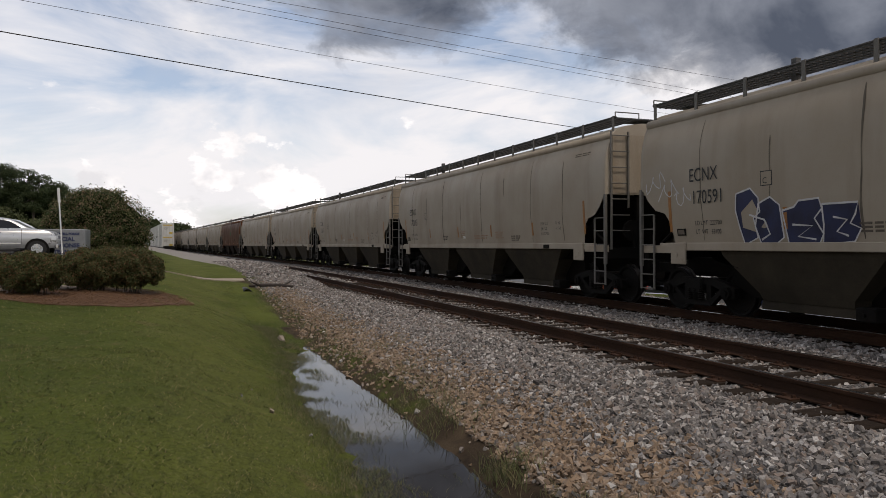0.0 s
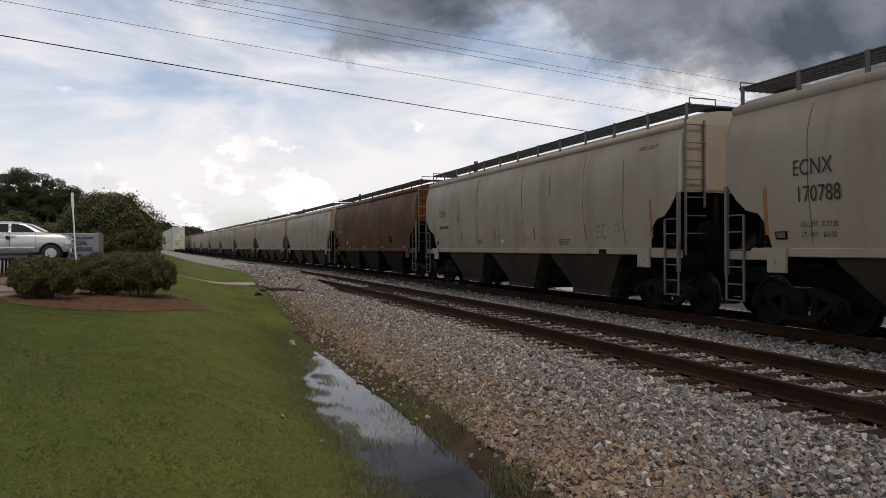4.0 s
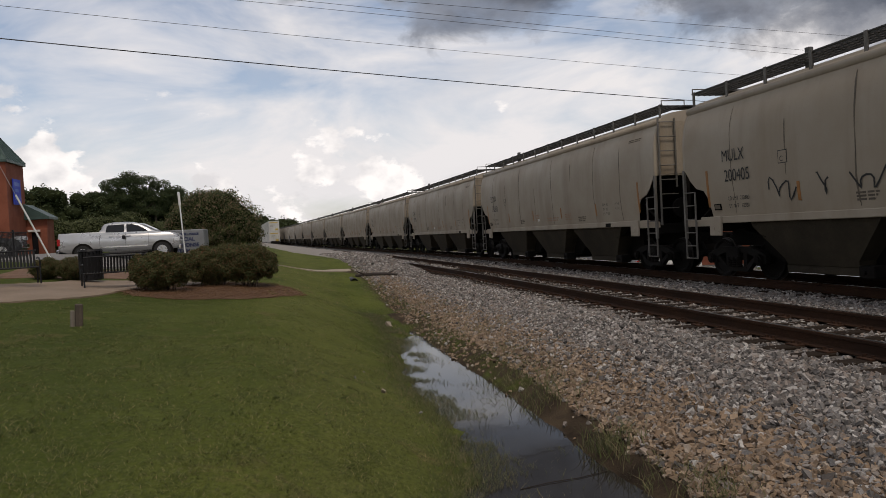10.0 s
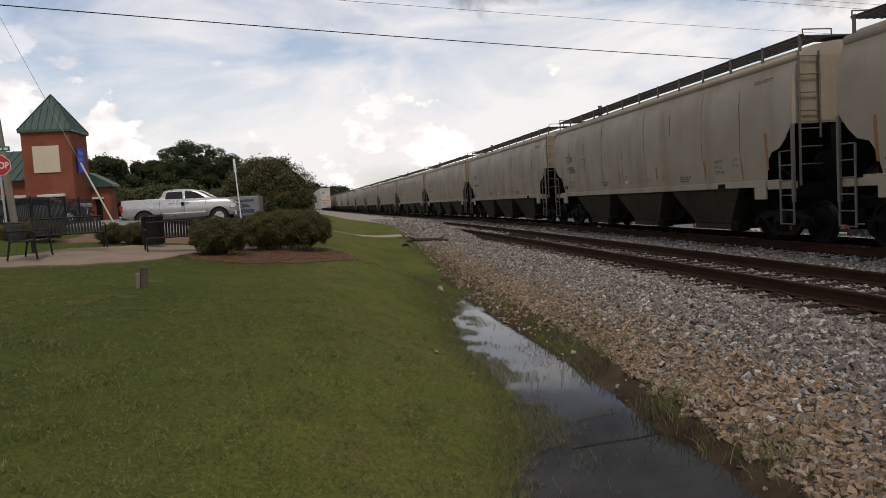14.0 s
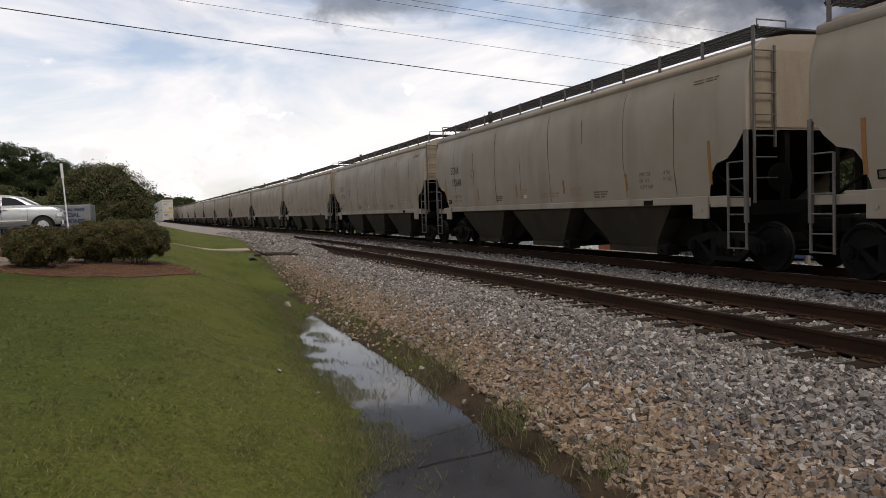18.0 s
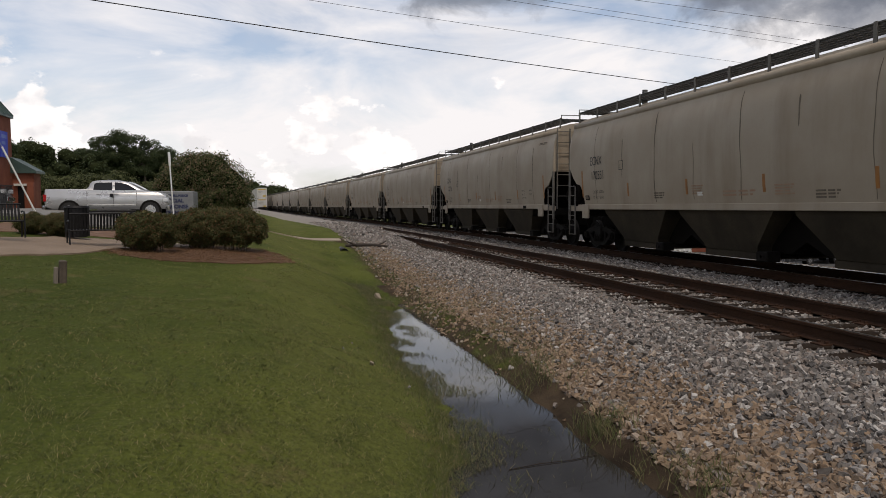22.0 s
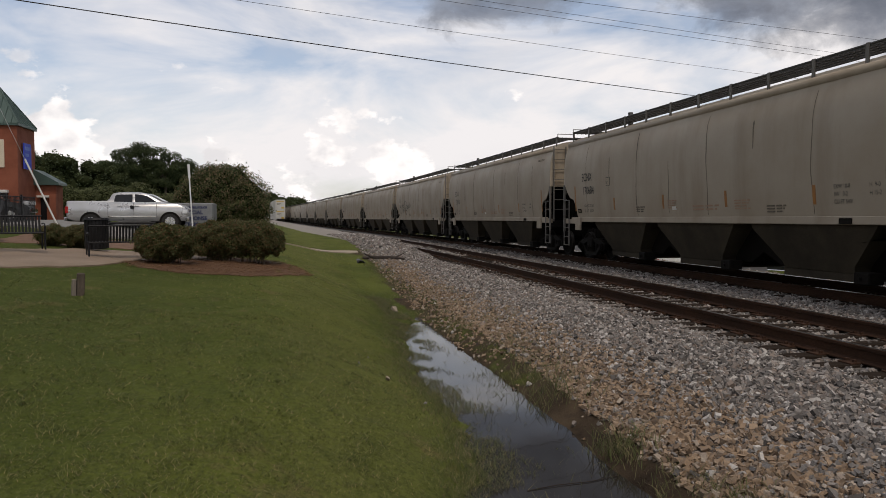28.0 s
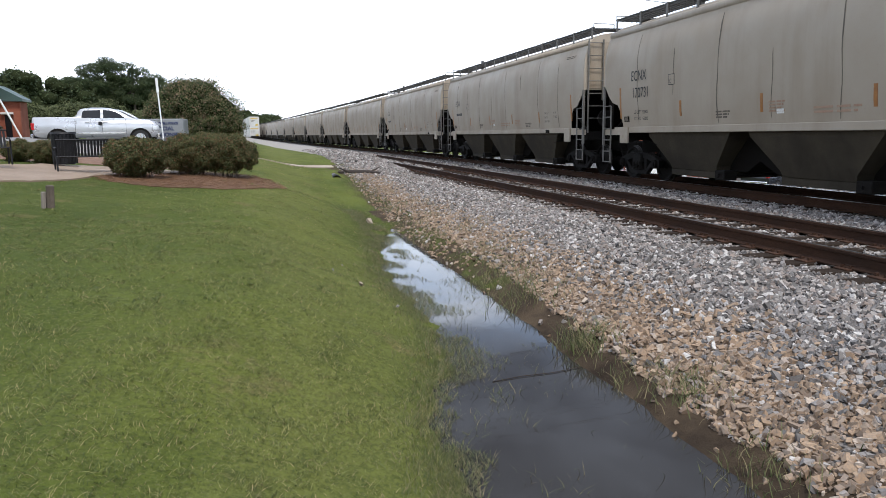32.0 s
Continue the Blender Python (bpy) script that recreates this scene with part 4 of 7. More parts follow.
# ---------------------------------------------------------------- more materials
def leaf_mat(name, stops, rough=0.55, dry=False):
    m = Mat(name)
    c = m.ramp(m.island(), stops)
    soft = None
    if dry or name == "ditch_grass":
        geo, add, nrm = m.nt.nodes.new("ShaderNodeNewGeometry"), m.nt.nodes.new("ShaderNodeVectorMath"), m.nt.nodes.new("ShaderNodeVectorMath")
        add.operation, nrm.operation = "MULTIPLY_ADD", "NORMALIZE"
        m.nt.links.new(geo.outputs["Normal"], add.inputs[0])
        add.inputs[1].default_value, add.inputs[2].default_value = (0.8, 0.8, 0.8), (0, 0, 1)
        m.nt.links.new(add.outputs[0], nrm.inputs[0])
        soft = nrm.outputs[0]
        m.nt.links.new(soft, m.b.inputs["Normal"])
    if dry:
        c = m.mix(0.25, c, lawn_colour(m))
    else:
        c = m.mix(m.ramp(m.noise(0.8, 4, 0.6), [(0.3, 0.0), (0.7, 0.45)]), c, stops[0][1])
    thin, both = m.nt.nodes.new("ShaderNodeBsdfTranslucent"), m.nt.nodes.new("ShaderNodeMixShader")
    m.nt.links.new(c, thin.inputs["Color"])
    both.inputs[0].default_value = 0.18 if soft else 0.38
    m.nt.links.new(m.b.outputs[0], both.inputs[1])
    m.nt.links.new(thin.outputs[0], both.inputs[2])
    m.nt.links.new(both.outputs[0], m.nt.nodes["Material Output"].inputs["Surface"])
    return m.put(c, rough, 0.0, 0.25)


M["hedge"] = leaf_mat("dark_shrub_leaves", [(0.0, (0.050, 0.064, 0.022)), (0.4, (0.095, 0.112, 0.040)), (0.62, (0.135, 0.135, 0.050)), (0.82, (0.235, 0.110, 0.062)), (1.0, (0.20, 0.175, 0.075))])
M["myrtle"] = leaf_mat("crape_myrtle_leaves", [(0.0, (0.050, 0.070, 0.028)), (0.45, (0.095, 0.122, 0.044)), (0.68, (0.180, 0.170, 0.070)), (0.86, (0.36, 0.235, 0.17)), (1.0, (0.27, 0.205, 0.110))])
M["wood_leaf"] = leaf_mat("woodland_leaves", [(0.0, (0.036, 0.054, 0.024)), (0.5, (0.066, 0.092, 0.038)), (1.0, (0.110, 0.132, 0.056))])
M["olive_leaf"] = leaf_mat("olive_green_leaves", [(0.0, (0.085, 0.100, 0.042)), (0.5, (0.130, 0.145, 0.065)), (1.0, (0.18, 0.19, 0.090))])
M["blade"] = leaf_mat("grass_blades", [(0.0, (0.030, 0.044, 0.009)), (0.30, (0.072, 0.095, 0.020)), (0.58, (0.128, 0.150, 0.036)), (0.76, (0.230, 0.238, 0.076)), (0.88, (0.41, 0.320, 0.165)), (1.0, (0.046, 0.056, 0.014))], 0.6, True)
# Dark tone paints the inner shade of crowns onto a solid core.
M["shade_leaf"] = surf("shade_dark_crown_core", (0.018, 0.024, 0.010), (0.036, 0.044, 0.018), 3.0, 0.95, 0.6, fine=14, spec=0.05)
M["rush"] = leaf_mat("ditch_grass", [(0.0, (0.066, 0.082, 0.025)), (0.45, (0.105, 0.122, 0.042)), (0.7, (0.17, 0.155, 0.07)), (1.0, (0.27, 0.215, 0.125))])
M["bark"] = surf("rough_bark", (0.07, 0.055, 0.042), (0.14, 0.11, 0.085), 6, 0.9, 0.6, stretch=(2, 2, 0.4))
M["twig"] = surf("shrub_stems", (0.09, 0.07, 0.055), (0.15, 0.12, 0.095), 8, 0.9, 0.3)
M["pole_wood"] = surf("weathered_pole_timber", (0.20, 0.17, 0.14), (0.30, 0.265, 0.225), 3, 0.9, 0.5, stretch=(3, 3, 0.2))
M["galv"] = surf("galvanised_steel", (0.42, 0.43, 0.44), (0.54, 0.55, 0.56), 6, 0.45, 0.1, metal=0.6)
M["black_iron"] = surf("black_painted_iron", (0.008, 0.008, 0.009), (0.015, 0.015, 0.017), 6, 0.55, 0.12, spec=0.3)
M["brick_a"] = surf("red_brick", (0.27, 0.082, 0.042), (0.20, 0.058, 0.032), 1.2, 0.88, 0.3)
M["mortar"] = surf("mortar", (0.30, 0.25, 0.21), (0.22, 0.18, 0.155), 3, 0.95, 0.2)
M["green_roof"] = surf("green_metal_roof", (0.055, 0.095, 0.085), (0.075, 0.120, 0.105), 1.5, 0.5, 0.08, metal=0.3)
M["cream"] = surf("cream_panel", (0.70, 0.62, 0.48), (0.64, 0.56, 0.43), 1.2, 0.7, 0.1)
M["banner_pale"] = surf("pale_banner_print", (0.10, 0.18, 0.60), (0.08, 0.15, 0.5), 2, 0.6, 0.05)
M["blue_banner"] = surf("blue_banner_cloth", (0.015, 0.05, 0.55), (0.012, 0.04, 0.46), 2, 0.6, 0.05)
M["trim_white"] = surf("white_trim", (0.70, 0.69, 0.66), (0.62, 0.61, 0.58), 3, 0.6, 0.1)
M["dark_glass"] = surf("dark_window_glass", (0.010, 0.011, 0.013), (0.016, 0.018, 0.02), 1, 0.12, 0.0, spec=0.3)
M["concrete"] = surf("pale_concrete", (0.42, 0.35, 0.28), (0.34, 0.28, 0.225), 1.2, 0.9, 0.25)
M["shingle"] = surf("dark_roof_shingle", (0.05, 0.05, 0.052), (0.085, 0.083, 0.08), 4, 0.9, 0.4)
M["asphalt"] = surf("worn_asphalt", (0.050, 0.050, 0.050), (0.075, 0.073, 0.070), 1.0, 0.92, 0.4)
M["mulch"] = surf("red_bark_mulch", (0.20, 0.112, 0.066), (0.125, 0.070, 0.043), 5, 0.95, 0.8, fine=35)
M["street"] = surf("sun_bleached_asphalt", (0.20, 0.196, 0.188), (0.27, 0.262, 0.25), 1.0, 0.92, 0.4)
M["straw"] = leaf_mat("pine_straw", [(0.0, (0.13, 0.070, 0.036)), (0.5, (0.25, 0.142, 0.076)), (1.0, (0.38, 0.245, 0.145))])
M["patio"] = surf("brushed_tan_concrete", (0.285, 0.215, 0.155), (0.22, 0.165, 0.118), 1.0, 0.9, 0.25)
M["stone_wall"] = surf("brown_wall_stone", (0.055, 0.040, 0.030), (0.095, 0.068, 0.050), 4, 0.9, 0.4)
M["silver"] = surf("silver_car_paint", (0.58, 0.585, 0.59), (0.55, 0.555, 0.56), 2, 0.34, 0.0, metal=0.65, wear=0.0)
M["paint_white"] = surf("white_car_paint", (0.72, 0.72, 0.71), (0.76, 0.76, 0.75), 2, 0.25, 0.0, wear=0.02)
M["paint_dark"] = surf("charcoal_car_paint", (0.025, 0.027, 0.030), (0.04, 0.042, 0.046), 2, 0.22, 0.0, wear=0.02)
M["paint_grey"] = surf("grey_car_paint", (0.16, 0.165, 0.17), (0.2, 0.205, 0.21), 2, 0.25, 0.0, metal=0.4, wear=0.02)
M["paint_blue"] = surf("dark_blue_paint", (0.02, 0.035, 0.11), (0.025, 0.045, 0.13), 2, 0.45, 0.05, wear=0.05)
M["tyre"] = surf("tyre_rubber", (0.015, 0.015, 0.015), (0.028, 0.027, 0.026), 8, 0.85, 0.2)
M["rim"] = surf("alloy_rim", (0.45, 0.45, 0.46), (0.55, 0.55, 0.56), 8, 0.3, 0.0, metal=0.9, wear=0.05)
M["chrome"] = surf("chrome_trim", (0.62, 0.62, 0.63), (0.7, 0.7, 0.71), 4, 0.12, 0.0, metal=1.0, wear=0.02)
M["red_lens"] = surf("red_lamp_lens", (0.42, 0.02, 0.02), (0.36, 0.015, 0.015), 4, 0.2, 0.0, wear=0.02)
M["clear_lens"] = surf("clear_lamp_lens", (0.62, 0.64, 0.66), (0.7, 0.72, 0.74), 4, 0.1, 0.0, wear=0.02)
M["stop_red"] = surf("stop_sign_red", (0.48, 0.025, 0.03), (0.42, 0.02, 0.025), 3, 0.5, 0.02, wear=0.03)
M["sign_white"] = surf("sign_white", (0.78, 0.78, 0.78), (0.72, 0.72, 0.72), 3, 0.5, 0.02, wear=0.03)
M["sign_back"] = surf("bare_sign_aluminium", (0.5, 0.5, 0.5), (0.58, 0.58, 0.58), 3, 0.4, 0.05, metal=0.5)
M["street_green"] = surf("street_sign_green", (0.012, 0.13, 0.07), (0.012, 0.11, 0.06), 3, 0.5, 0.02, wear=0.03)
M["trailer_grey"] = surf("grey_trailer_panel", (0.20, 0.21, 0.215), (0.25, 0.26, 0.265), 1.5, 0.5, 0.05)
M["letter_navy"] = surf("navy_lettering", (0.02, 0.03, 0.09), (0.025, 0.035, 0.1), 3, 0.5, 0.02)
M["container"] = surf("white_container_steel", (0.66, 0.66, 0.63), (0.56, 0.56, 0.53), 0.8, 0.6, 0.1)
M["yellow"] = surf("yellow_lettering", (0.62, 0.45, 0.06), (0.55, 0.4, 0.06), 3, 0.6, 0.02)
M["wire_black"] = surf("black_cable", (0.012, 0.012, 0.013), (0.02, 0.02, 0.02), 3, 0.6, 0.0)
M["pvc"] = surf("dark_drain_pipe", (0.02, 0.02, 0.021), (0.035, 0.034, 0.033), 4, 0.6, 0.1)
M["log"] = surf("grey_driftwood", (0.035, 0.028, 0.023), (0.075, 0.060, 0.050), 4, 0.95, 0.6, stretch=(3, 0.3, 3))


# ---------------------------------------------------------------- plants
def leaves(name, blobs, count, size, material, parent, seed, shell=0.55, kind="", up=0.35):
    """A crown of small leaves spread through and over uneven lumps: (centre, radii) pairs."""
    rng = np.random.default_rng(seed)
    w = np.array([max(b[1]) ** 2 for b in blobs])
    pick = rng.choice(len(blobs), count, p=w / w.sum())
    c = np.array([b[0] for b in blobs])[pick]
    r = np.array([b[1] for b in blobs])[pick]
    d = rng.normal(size=(count, 3))
    d /= np.linalg.norm(d, axis=1)[:, None]
    rad = shell + (1 - shell) * rng.random(count) ** 0.6
    rad *= 1 + 0.18 * np.sin(d[:, 0] * 7 + pick) * np.cos(d[:, 2] * 6 + pick * 2) + 0.09 * np.sin(d[:, 0] * 19 + pick * 3) * np.sin(d[:, 1] * 17 + pick)
    rad[rng.random(count) < 0.05] *= 1.16
    p = c + d * r * rad[:, None]
    n = d + rng.normal(size=(count, 3)) * 0.8
    n[:, 2] += up
    n /= np.linalg.norm(n, axis=1)[:, None]
    a = np.cross(n, rng.normal(size=(count, 3)))
    a /= np.linalg.norm(a, axis=1)[:, None]
    b = np.cross(n, a)
    s = size * (0.6 + 0.8 * rng.random(count))[:, None]
    v = np.stack([p - a * s * 0.5, p + b * s * 0.28 + n * s * 0.06, p + a * s * 0.5, p - b * s * 0.28 + n * s * 0.06], 1).reshape(-1, 3)
    f = np.arange(count * 4).reshape(-1, 4)
    return mesh_np(name, v, f, material, parent, kind)


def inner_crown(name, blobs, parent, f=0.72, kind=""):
    """One lumpy ball per lump of foliage, near-black to paint the shade inside the crown."""
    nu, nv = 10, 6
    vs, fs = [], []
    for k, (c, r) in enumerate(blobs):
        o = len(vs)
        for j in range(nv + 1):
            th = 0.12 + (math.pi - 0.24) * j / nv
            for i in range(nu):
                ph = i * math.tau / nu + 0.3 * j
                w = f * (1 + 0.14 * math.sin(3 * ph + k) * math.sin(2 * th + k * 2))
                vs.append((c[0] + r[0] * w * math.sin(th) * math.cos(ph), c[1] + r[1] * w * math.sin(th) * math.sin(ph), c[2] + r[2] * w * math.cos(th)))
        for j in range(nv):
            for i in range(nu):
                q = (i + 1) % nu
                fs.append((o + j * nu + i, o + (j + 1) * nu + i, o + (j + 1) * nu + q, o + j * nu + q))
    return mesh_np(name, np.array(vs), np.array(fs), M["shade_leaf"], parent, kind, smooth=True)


def bush(x, y, blobs, count, size, seed, label, material=None):
    z = ground_z(x, y)
    root = tagged(new("bush"), label, "bush", "shrubs beside the patio")
    root.location = (x, y, z)
    root.scale = (0.93, 0.93, 0.92)
    rnd = random.Random(seed)
    bm = bmesh.new()
    for k in range(16):
        a = rnd.uniform(0, 6.28)
        bl = rnd.choice(blobs)
        e = Vector(bl[0]) + Vector((math.cos(a) * bl[1][0] * 0.7, math.sin(a) * bl[1][1] * 0.7, rnd.uniform(-0.1, 0.5) * bl[1][2]))
        b = Vector((bl[0][0] * 0.7 + rnd.uniform(-0.15, 0.15), bl[0][1] * 0.7 + rnd.uniform(-0.15, 0.15), -0.05))
        mid = (b + e) / 2 + Vector((rnd.uniform(-0.06, 0.06), rnd.uniform(-0.06, 0.06), 0.05))
        rod(bm, b, mid, 0.016, 5, 0.012)
        rod(bm, mid, e, 0.012, 5, 0.005)
    part("understem", bm, M["twig"], root)
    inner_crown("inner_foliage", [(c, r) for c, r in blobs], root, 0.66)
    leaves("foliage", blobs, count, size, material or M["hedge"], root, seed, shell=0.66)
    return root


def tree(x, y, height, blobs, count, size, seed, label, material, trunk=0.16, z=None, name="tree"):
    z = ground_z(x, y) if z is None else z
    root = tagged(new(name), label, "tree")
    root.location = (x, y, z)
    bm = bmesh.new()
    top = height * 0.45
    rod(bm, (0, 0, -0.2), (0.1, 0.05, top), trunk, 8, trunk * 0.65)
    for c, r in blobs:
        rod(bm, (0.1, 0.05, top * 0.9), (Vector(c) * 0.9), trunk * 0.5, 6, trunk * 0.12)
    part("trunk", bm, M["bark"], root)
    if name != "pine_tree":
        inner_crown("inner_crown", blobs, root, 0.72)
    leaves("crown", blobs, count, size, material, root, seed, shell=0.5)
    return root


RB = random.Random(5)
bush(-9.10, 17.1, [((-0.16, 0, 0.50), (0.56, 0.55, 0.42)), ((0.26, 0.0, 0.52), (0.52, 0.55, 0.42)), ((-0.34, 0.05, 0.66), (0.34, 0.42, 0.30)), ((0.06, 0, 0.72), (0.40, 0.45, 0.28)), ((0.42, -0.05, 0.64), (0.34, 0.42, 0.30))], 40000, 0.050, 11, "rounded dark-green shrub with bare lower stems on red mulch")
bush(-7.66, 18.75, [((-0.68, 0, 0.62), (0.52, 0.70, 0.48)), ((-0.1, 0, 0.62), (0.62, 0.75, 0.50)), ((0.58, 0, 0.62), (0.58, 0.75, 0.50)), ((-0.55, 0, 0.84), (0.50, 0.6, 0.32)), ((0.10, -0.05, 0.88), (0.55, 0.6, 0.30)), ((0.68, 0, 0.82), (0.44, 0.6, 0.30)), ((0.98, -0.1, 0.56), (0.32, 0.5, 0.36)), ((-0.98, 0.0, 0.66), (0.26, 0.45, 0.38))], 64000, 0.050, 12, "wide clipped dark-green shrub tinged with red on mulch")
bush(-12.4, 20.2, [((0, 0, 0.30), (0.42, 0.42, 0.30)), ((0.1, 0, 0.34), (0.32, 0.32, 0.28))], 20000, 0.034, 13, "small round clipped green shrub beside the patio")
bush(-11.62, 19.75, [((0, 0, 0.32), (0.44, 0.42, 0.32)), ((-0.1, 0, 0.36), (0.32, 0.32, 0.3))], 20000, 0.034, 14, "small round clipped green shrub beside the litter bin")
bush(-14.5, 20.6, [((-0.4, 0, 0.32), (0.6, 0.45, 0.28)), ((0.3, 0, 0.34), (0.6, 0.45, 0.28))], 26000, 0.034, 15, "low clipped hedge behind a park bench")
tree(-11.0, 50.0, 4.5, [((-1.6, 0, 2.2), (1.4, 1.4, 1.5)), ((0.1, 0, 2.6), (1.9, 1.8, 1.7)), ((1.8, 0, 2.1), (1.5, 1.5, 1.5)), ((-0.5, 0.2, 3.5), (1.2, 1.2, 0.85)), ((0.8, -0.2, 3.45), (1.2, 1.2, 0.85)), ((0, 0, 1.2), (2.7, 1.8, 1.0)), ((-2.3, 0, 1.5), (0.9, 1, 1.0)), ((2.6, 0, 1.4), (0.8, 1, 1.0))], 52000, 0.13, 21, "broad low tree with dark leaves and faded blossom", M["myrtle"])
# pines and woodland on the rise behind
for k, (px, py, h) in enumerate(((-36.6, 140, 13.2), (-33.2, 142, 13.8), (-29.4, 141, 13.0), (-40.5, 146, 11), (-26.2, 143, 11.0), (-66, 120, 13.5), (-61, 118, 12.5))):
    bl = []
    for q in range(30):
        a, r = RB.uniform(0, 6.28), RB.random() ** 0.5
        bl.append(((math.cos(a) * r * 2.4, RB.uniform(-1.5, 1.5), h * 0.68 + math.sin(a) * r * h * 0.26), (RB.uniform(0.9, 1.7), 1.3, RB.uniform(0.6, 1.05))))
    tree(px, py, h * 1.5, bl, 15000, 0.26, 40 + k, "tall dark pine on the wooded rise", M["wood_leaf"], 0.28, z=2.0, name="pine_tree")


def woodland():
    rnd = random.Random(9)
    blobs = []
    for k in range(230):
        f = (k + rnd.random()) / 230
        x = -92 + 78 * f
        y = 112 + 45 * f + rnd.uniform(-8, 12)
        h = lerp_table(x, [(-90, 12), (-62, 13.0), (-52, 13.5), (-44, 11.0), (-34, 9.5), (-24, 8), (-14, 4)]) * rnd.uniform(0.70, 1.04)
        blobs.append(((x, y, 2 + h * 0.35), (rnd.uniform(2.0, 3.2), 3.0, h * 0.42)))
        blobs.append(((x + rnd.uniform(-1, 1), y, 2 + h * 0.78), (rnd.uniform(1.2, 2.3), 2.0, rnd.uniform(1.0, 1.9))))
    ob = leaves("woodland", blobs, 130000, 0.46, M["wood_leaf"], None, 77, shell=0.72, kind="stuff", up=0.8)
    tagged(ob, "dense dark-green woods on the hill behind the town", "woods")
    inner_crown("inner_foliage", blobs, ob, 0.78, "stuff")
    # lighter round shrubs and small trees at the foot of the hill
    for k, (x, y, h) in enumerate(((-34.5, 86, 4.6), (-31.0, 84, 5.6), (-27.5, 86, 5.0), (-23.8, 85, 5.4), (-20.6, 87, 4.4), (-38.5, 88, 5.2), (-17.5, 86, 3.8))):
        bl = [((RB.uniform(-1.5, 1.5), RB.uniform(-1, 1), h * RB.uniform(0.35, 0.72)), (RB.uniform(1.1, 1.8), 1.4, h * RB.uniform(0.18, 0.28))) for q in range(9)]
        tree(x, y, h, bl, 6500, 0.24, 140 + k, "low olive-green tree at the foot of the wooded hill", M["olive_leaf"], 0.12, z=0.8)
    # assumed woods beyond the car park, added to block bright sky in the wagon gaps
    blobs = []
    for k in range(70):
        f = (k + rnd.random()) / 70
        h = rnd.uniform(8.5, 13)
        blobs.append(((52 + 70 * f, 135 - 125 * f + rnd.uniform(-6, 6), h * 0.5 - 2.4), (rnd.uniform(2.6, 4.2), 3.4, h * 0.52)))
    ob = leaves("car_park_woodland", blobs, 22000, 0.9, M["wood_leaf"], None, 79, shell=0.7, kind="stuff", up=0.8)
    tagged(ob, "assumed dark trees closing the far side of the car park", "woods")
    inner_crown("inner_foliage", blobs, ob, 0.85, "stuff")
    blobs = []
    for k in range(110):
        f = k / 109
        x = -70 + 190 * f
        y = 520 + rnd.uniform(-20, 30)
        h = (13 + 5 * math.sin(f * 9) + rnd.uniform(-3, 3)) * (1.0 if x < 30 else 0.8)
        blobs.append(((x, y, 3 + h * 0.4), (rnd.uniform(5, 9), 6, h * 0.55)))
    ob = leaves("far_woodland", blobs, 24000, 1.6, M["wood_leaf"], None, 78, shell=0.7, kind="stuff", up=0.8)
    tagged(ob, "hazy line of distant trees along the railway", "woods")
    inner_crown("inner_foliage", blobs, ob, 0.85, "stuff")


woodland()


# ---------------------------------------------------------------- paved places
def draped(name, outline, lift, material, label, category, cell=0.4, drop=0.25):
    """A sheet with a clean edge, laid over the ground inside an outline."""
    bm = bmesh.new()
    bm.faces.new([bm.verts.new((x, y, 0)) for x, y in outline])
    for axis in (0, 1):
        lo, hi = min(p[axis] for p in outline), max(p[axis] for p in outline)
        for k in range(1, int((hi - lo) / cell) + 1):
            co = Vector((0, 0, 0))
            co[axis] = lo + k * cell
            no = Vector((1, 0, 0)) if axis == 0 else Vector((0, 1, 0))
            bmesh.ops.bisect_plane(bm, geom=bm.verts[:] + bm.edges[:] + bm.faces[:], plane_co=co, plane_no=no)
    bmesh.ops.recalc_face_normals(bm, faces=bm.faces)
    bm.normal_update()
    if bm.faces[:][0].normal.z > 0:
        bmesh.ops.reverse_faces(bm, faces=bm.faces)
    for v in bm.verts:
        v.co.z = ground_z(v.co.x, v.co.y) + lift
    low = list(bm.verts)
    bmesh.ops.extrude_face_region(bm, geom=bm.faces[:])
    for v in low:
        v.co.z -= drop
    bmesh.ops.recalc_face_normals(bm, faces=bm.faces)
    return tagged(part(name, bm, material), label, category, kind="structure")


PATIO = [(-13.6, 13.6), (-12.7, 14.1), (-11.6, 14.45), (-10.5, 15.2), (-9.9, 16.6), (-9.2, 18.2), (-8.4, 18.9), (-8.5, 20.0), (-11.0, 19.9), (-12.0, 18.9), (-13.2, 17.6), (-13.9, 16.0)]


def inside(poly, x, y):
    hit = False
    for (ax, ay), (bx, by) in zip(poly, poly[1:] + poly[:1]):
        if (ay > y) != (by > y) and x < ax + (bx - ax) * (y - ay) / (by - ay):
            hit = not hit
    return hit


def patio_shape(x, y):
    return inside(PATIO, x, y)


def rounded(outline, n=3):
    """Cuts the corners of an outline until it runs smoothly."""
    for _ in range(n):
        outline = [(p[0] * (1 - f) + q[0] * f, p[1] * (1 - f) + q[1] * f) for p, q in zip(outline, outline[1:] + outline[:1]) for f in (0.25, 0.75)]
    return outline


draped("patio", rounded(PATIO, 2), 0.03, M["patio"], "pale concrete patio with park benches", "pavement")


def bed_shape(x, y):
    a = ((x + 8.0) / 2.05) ** 2 + ((y - 17.7) / 2.25) ** 2 < 1.0 + 0.25 * noise.noise((x * 2, y * 2, 1))
    b = -14.0 < x < -8.5 and 20.5 < y < 23.4
    return (a or b) and not patio_shape(x, y)


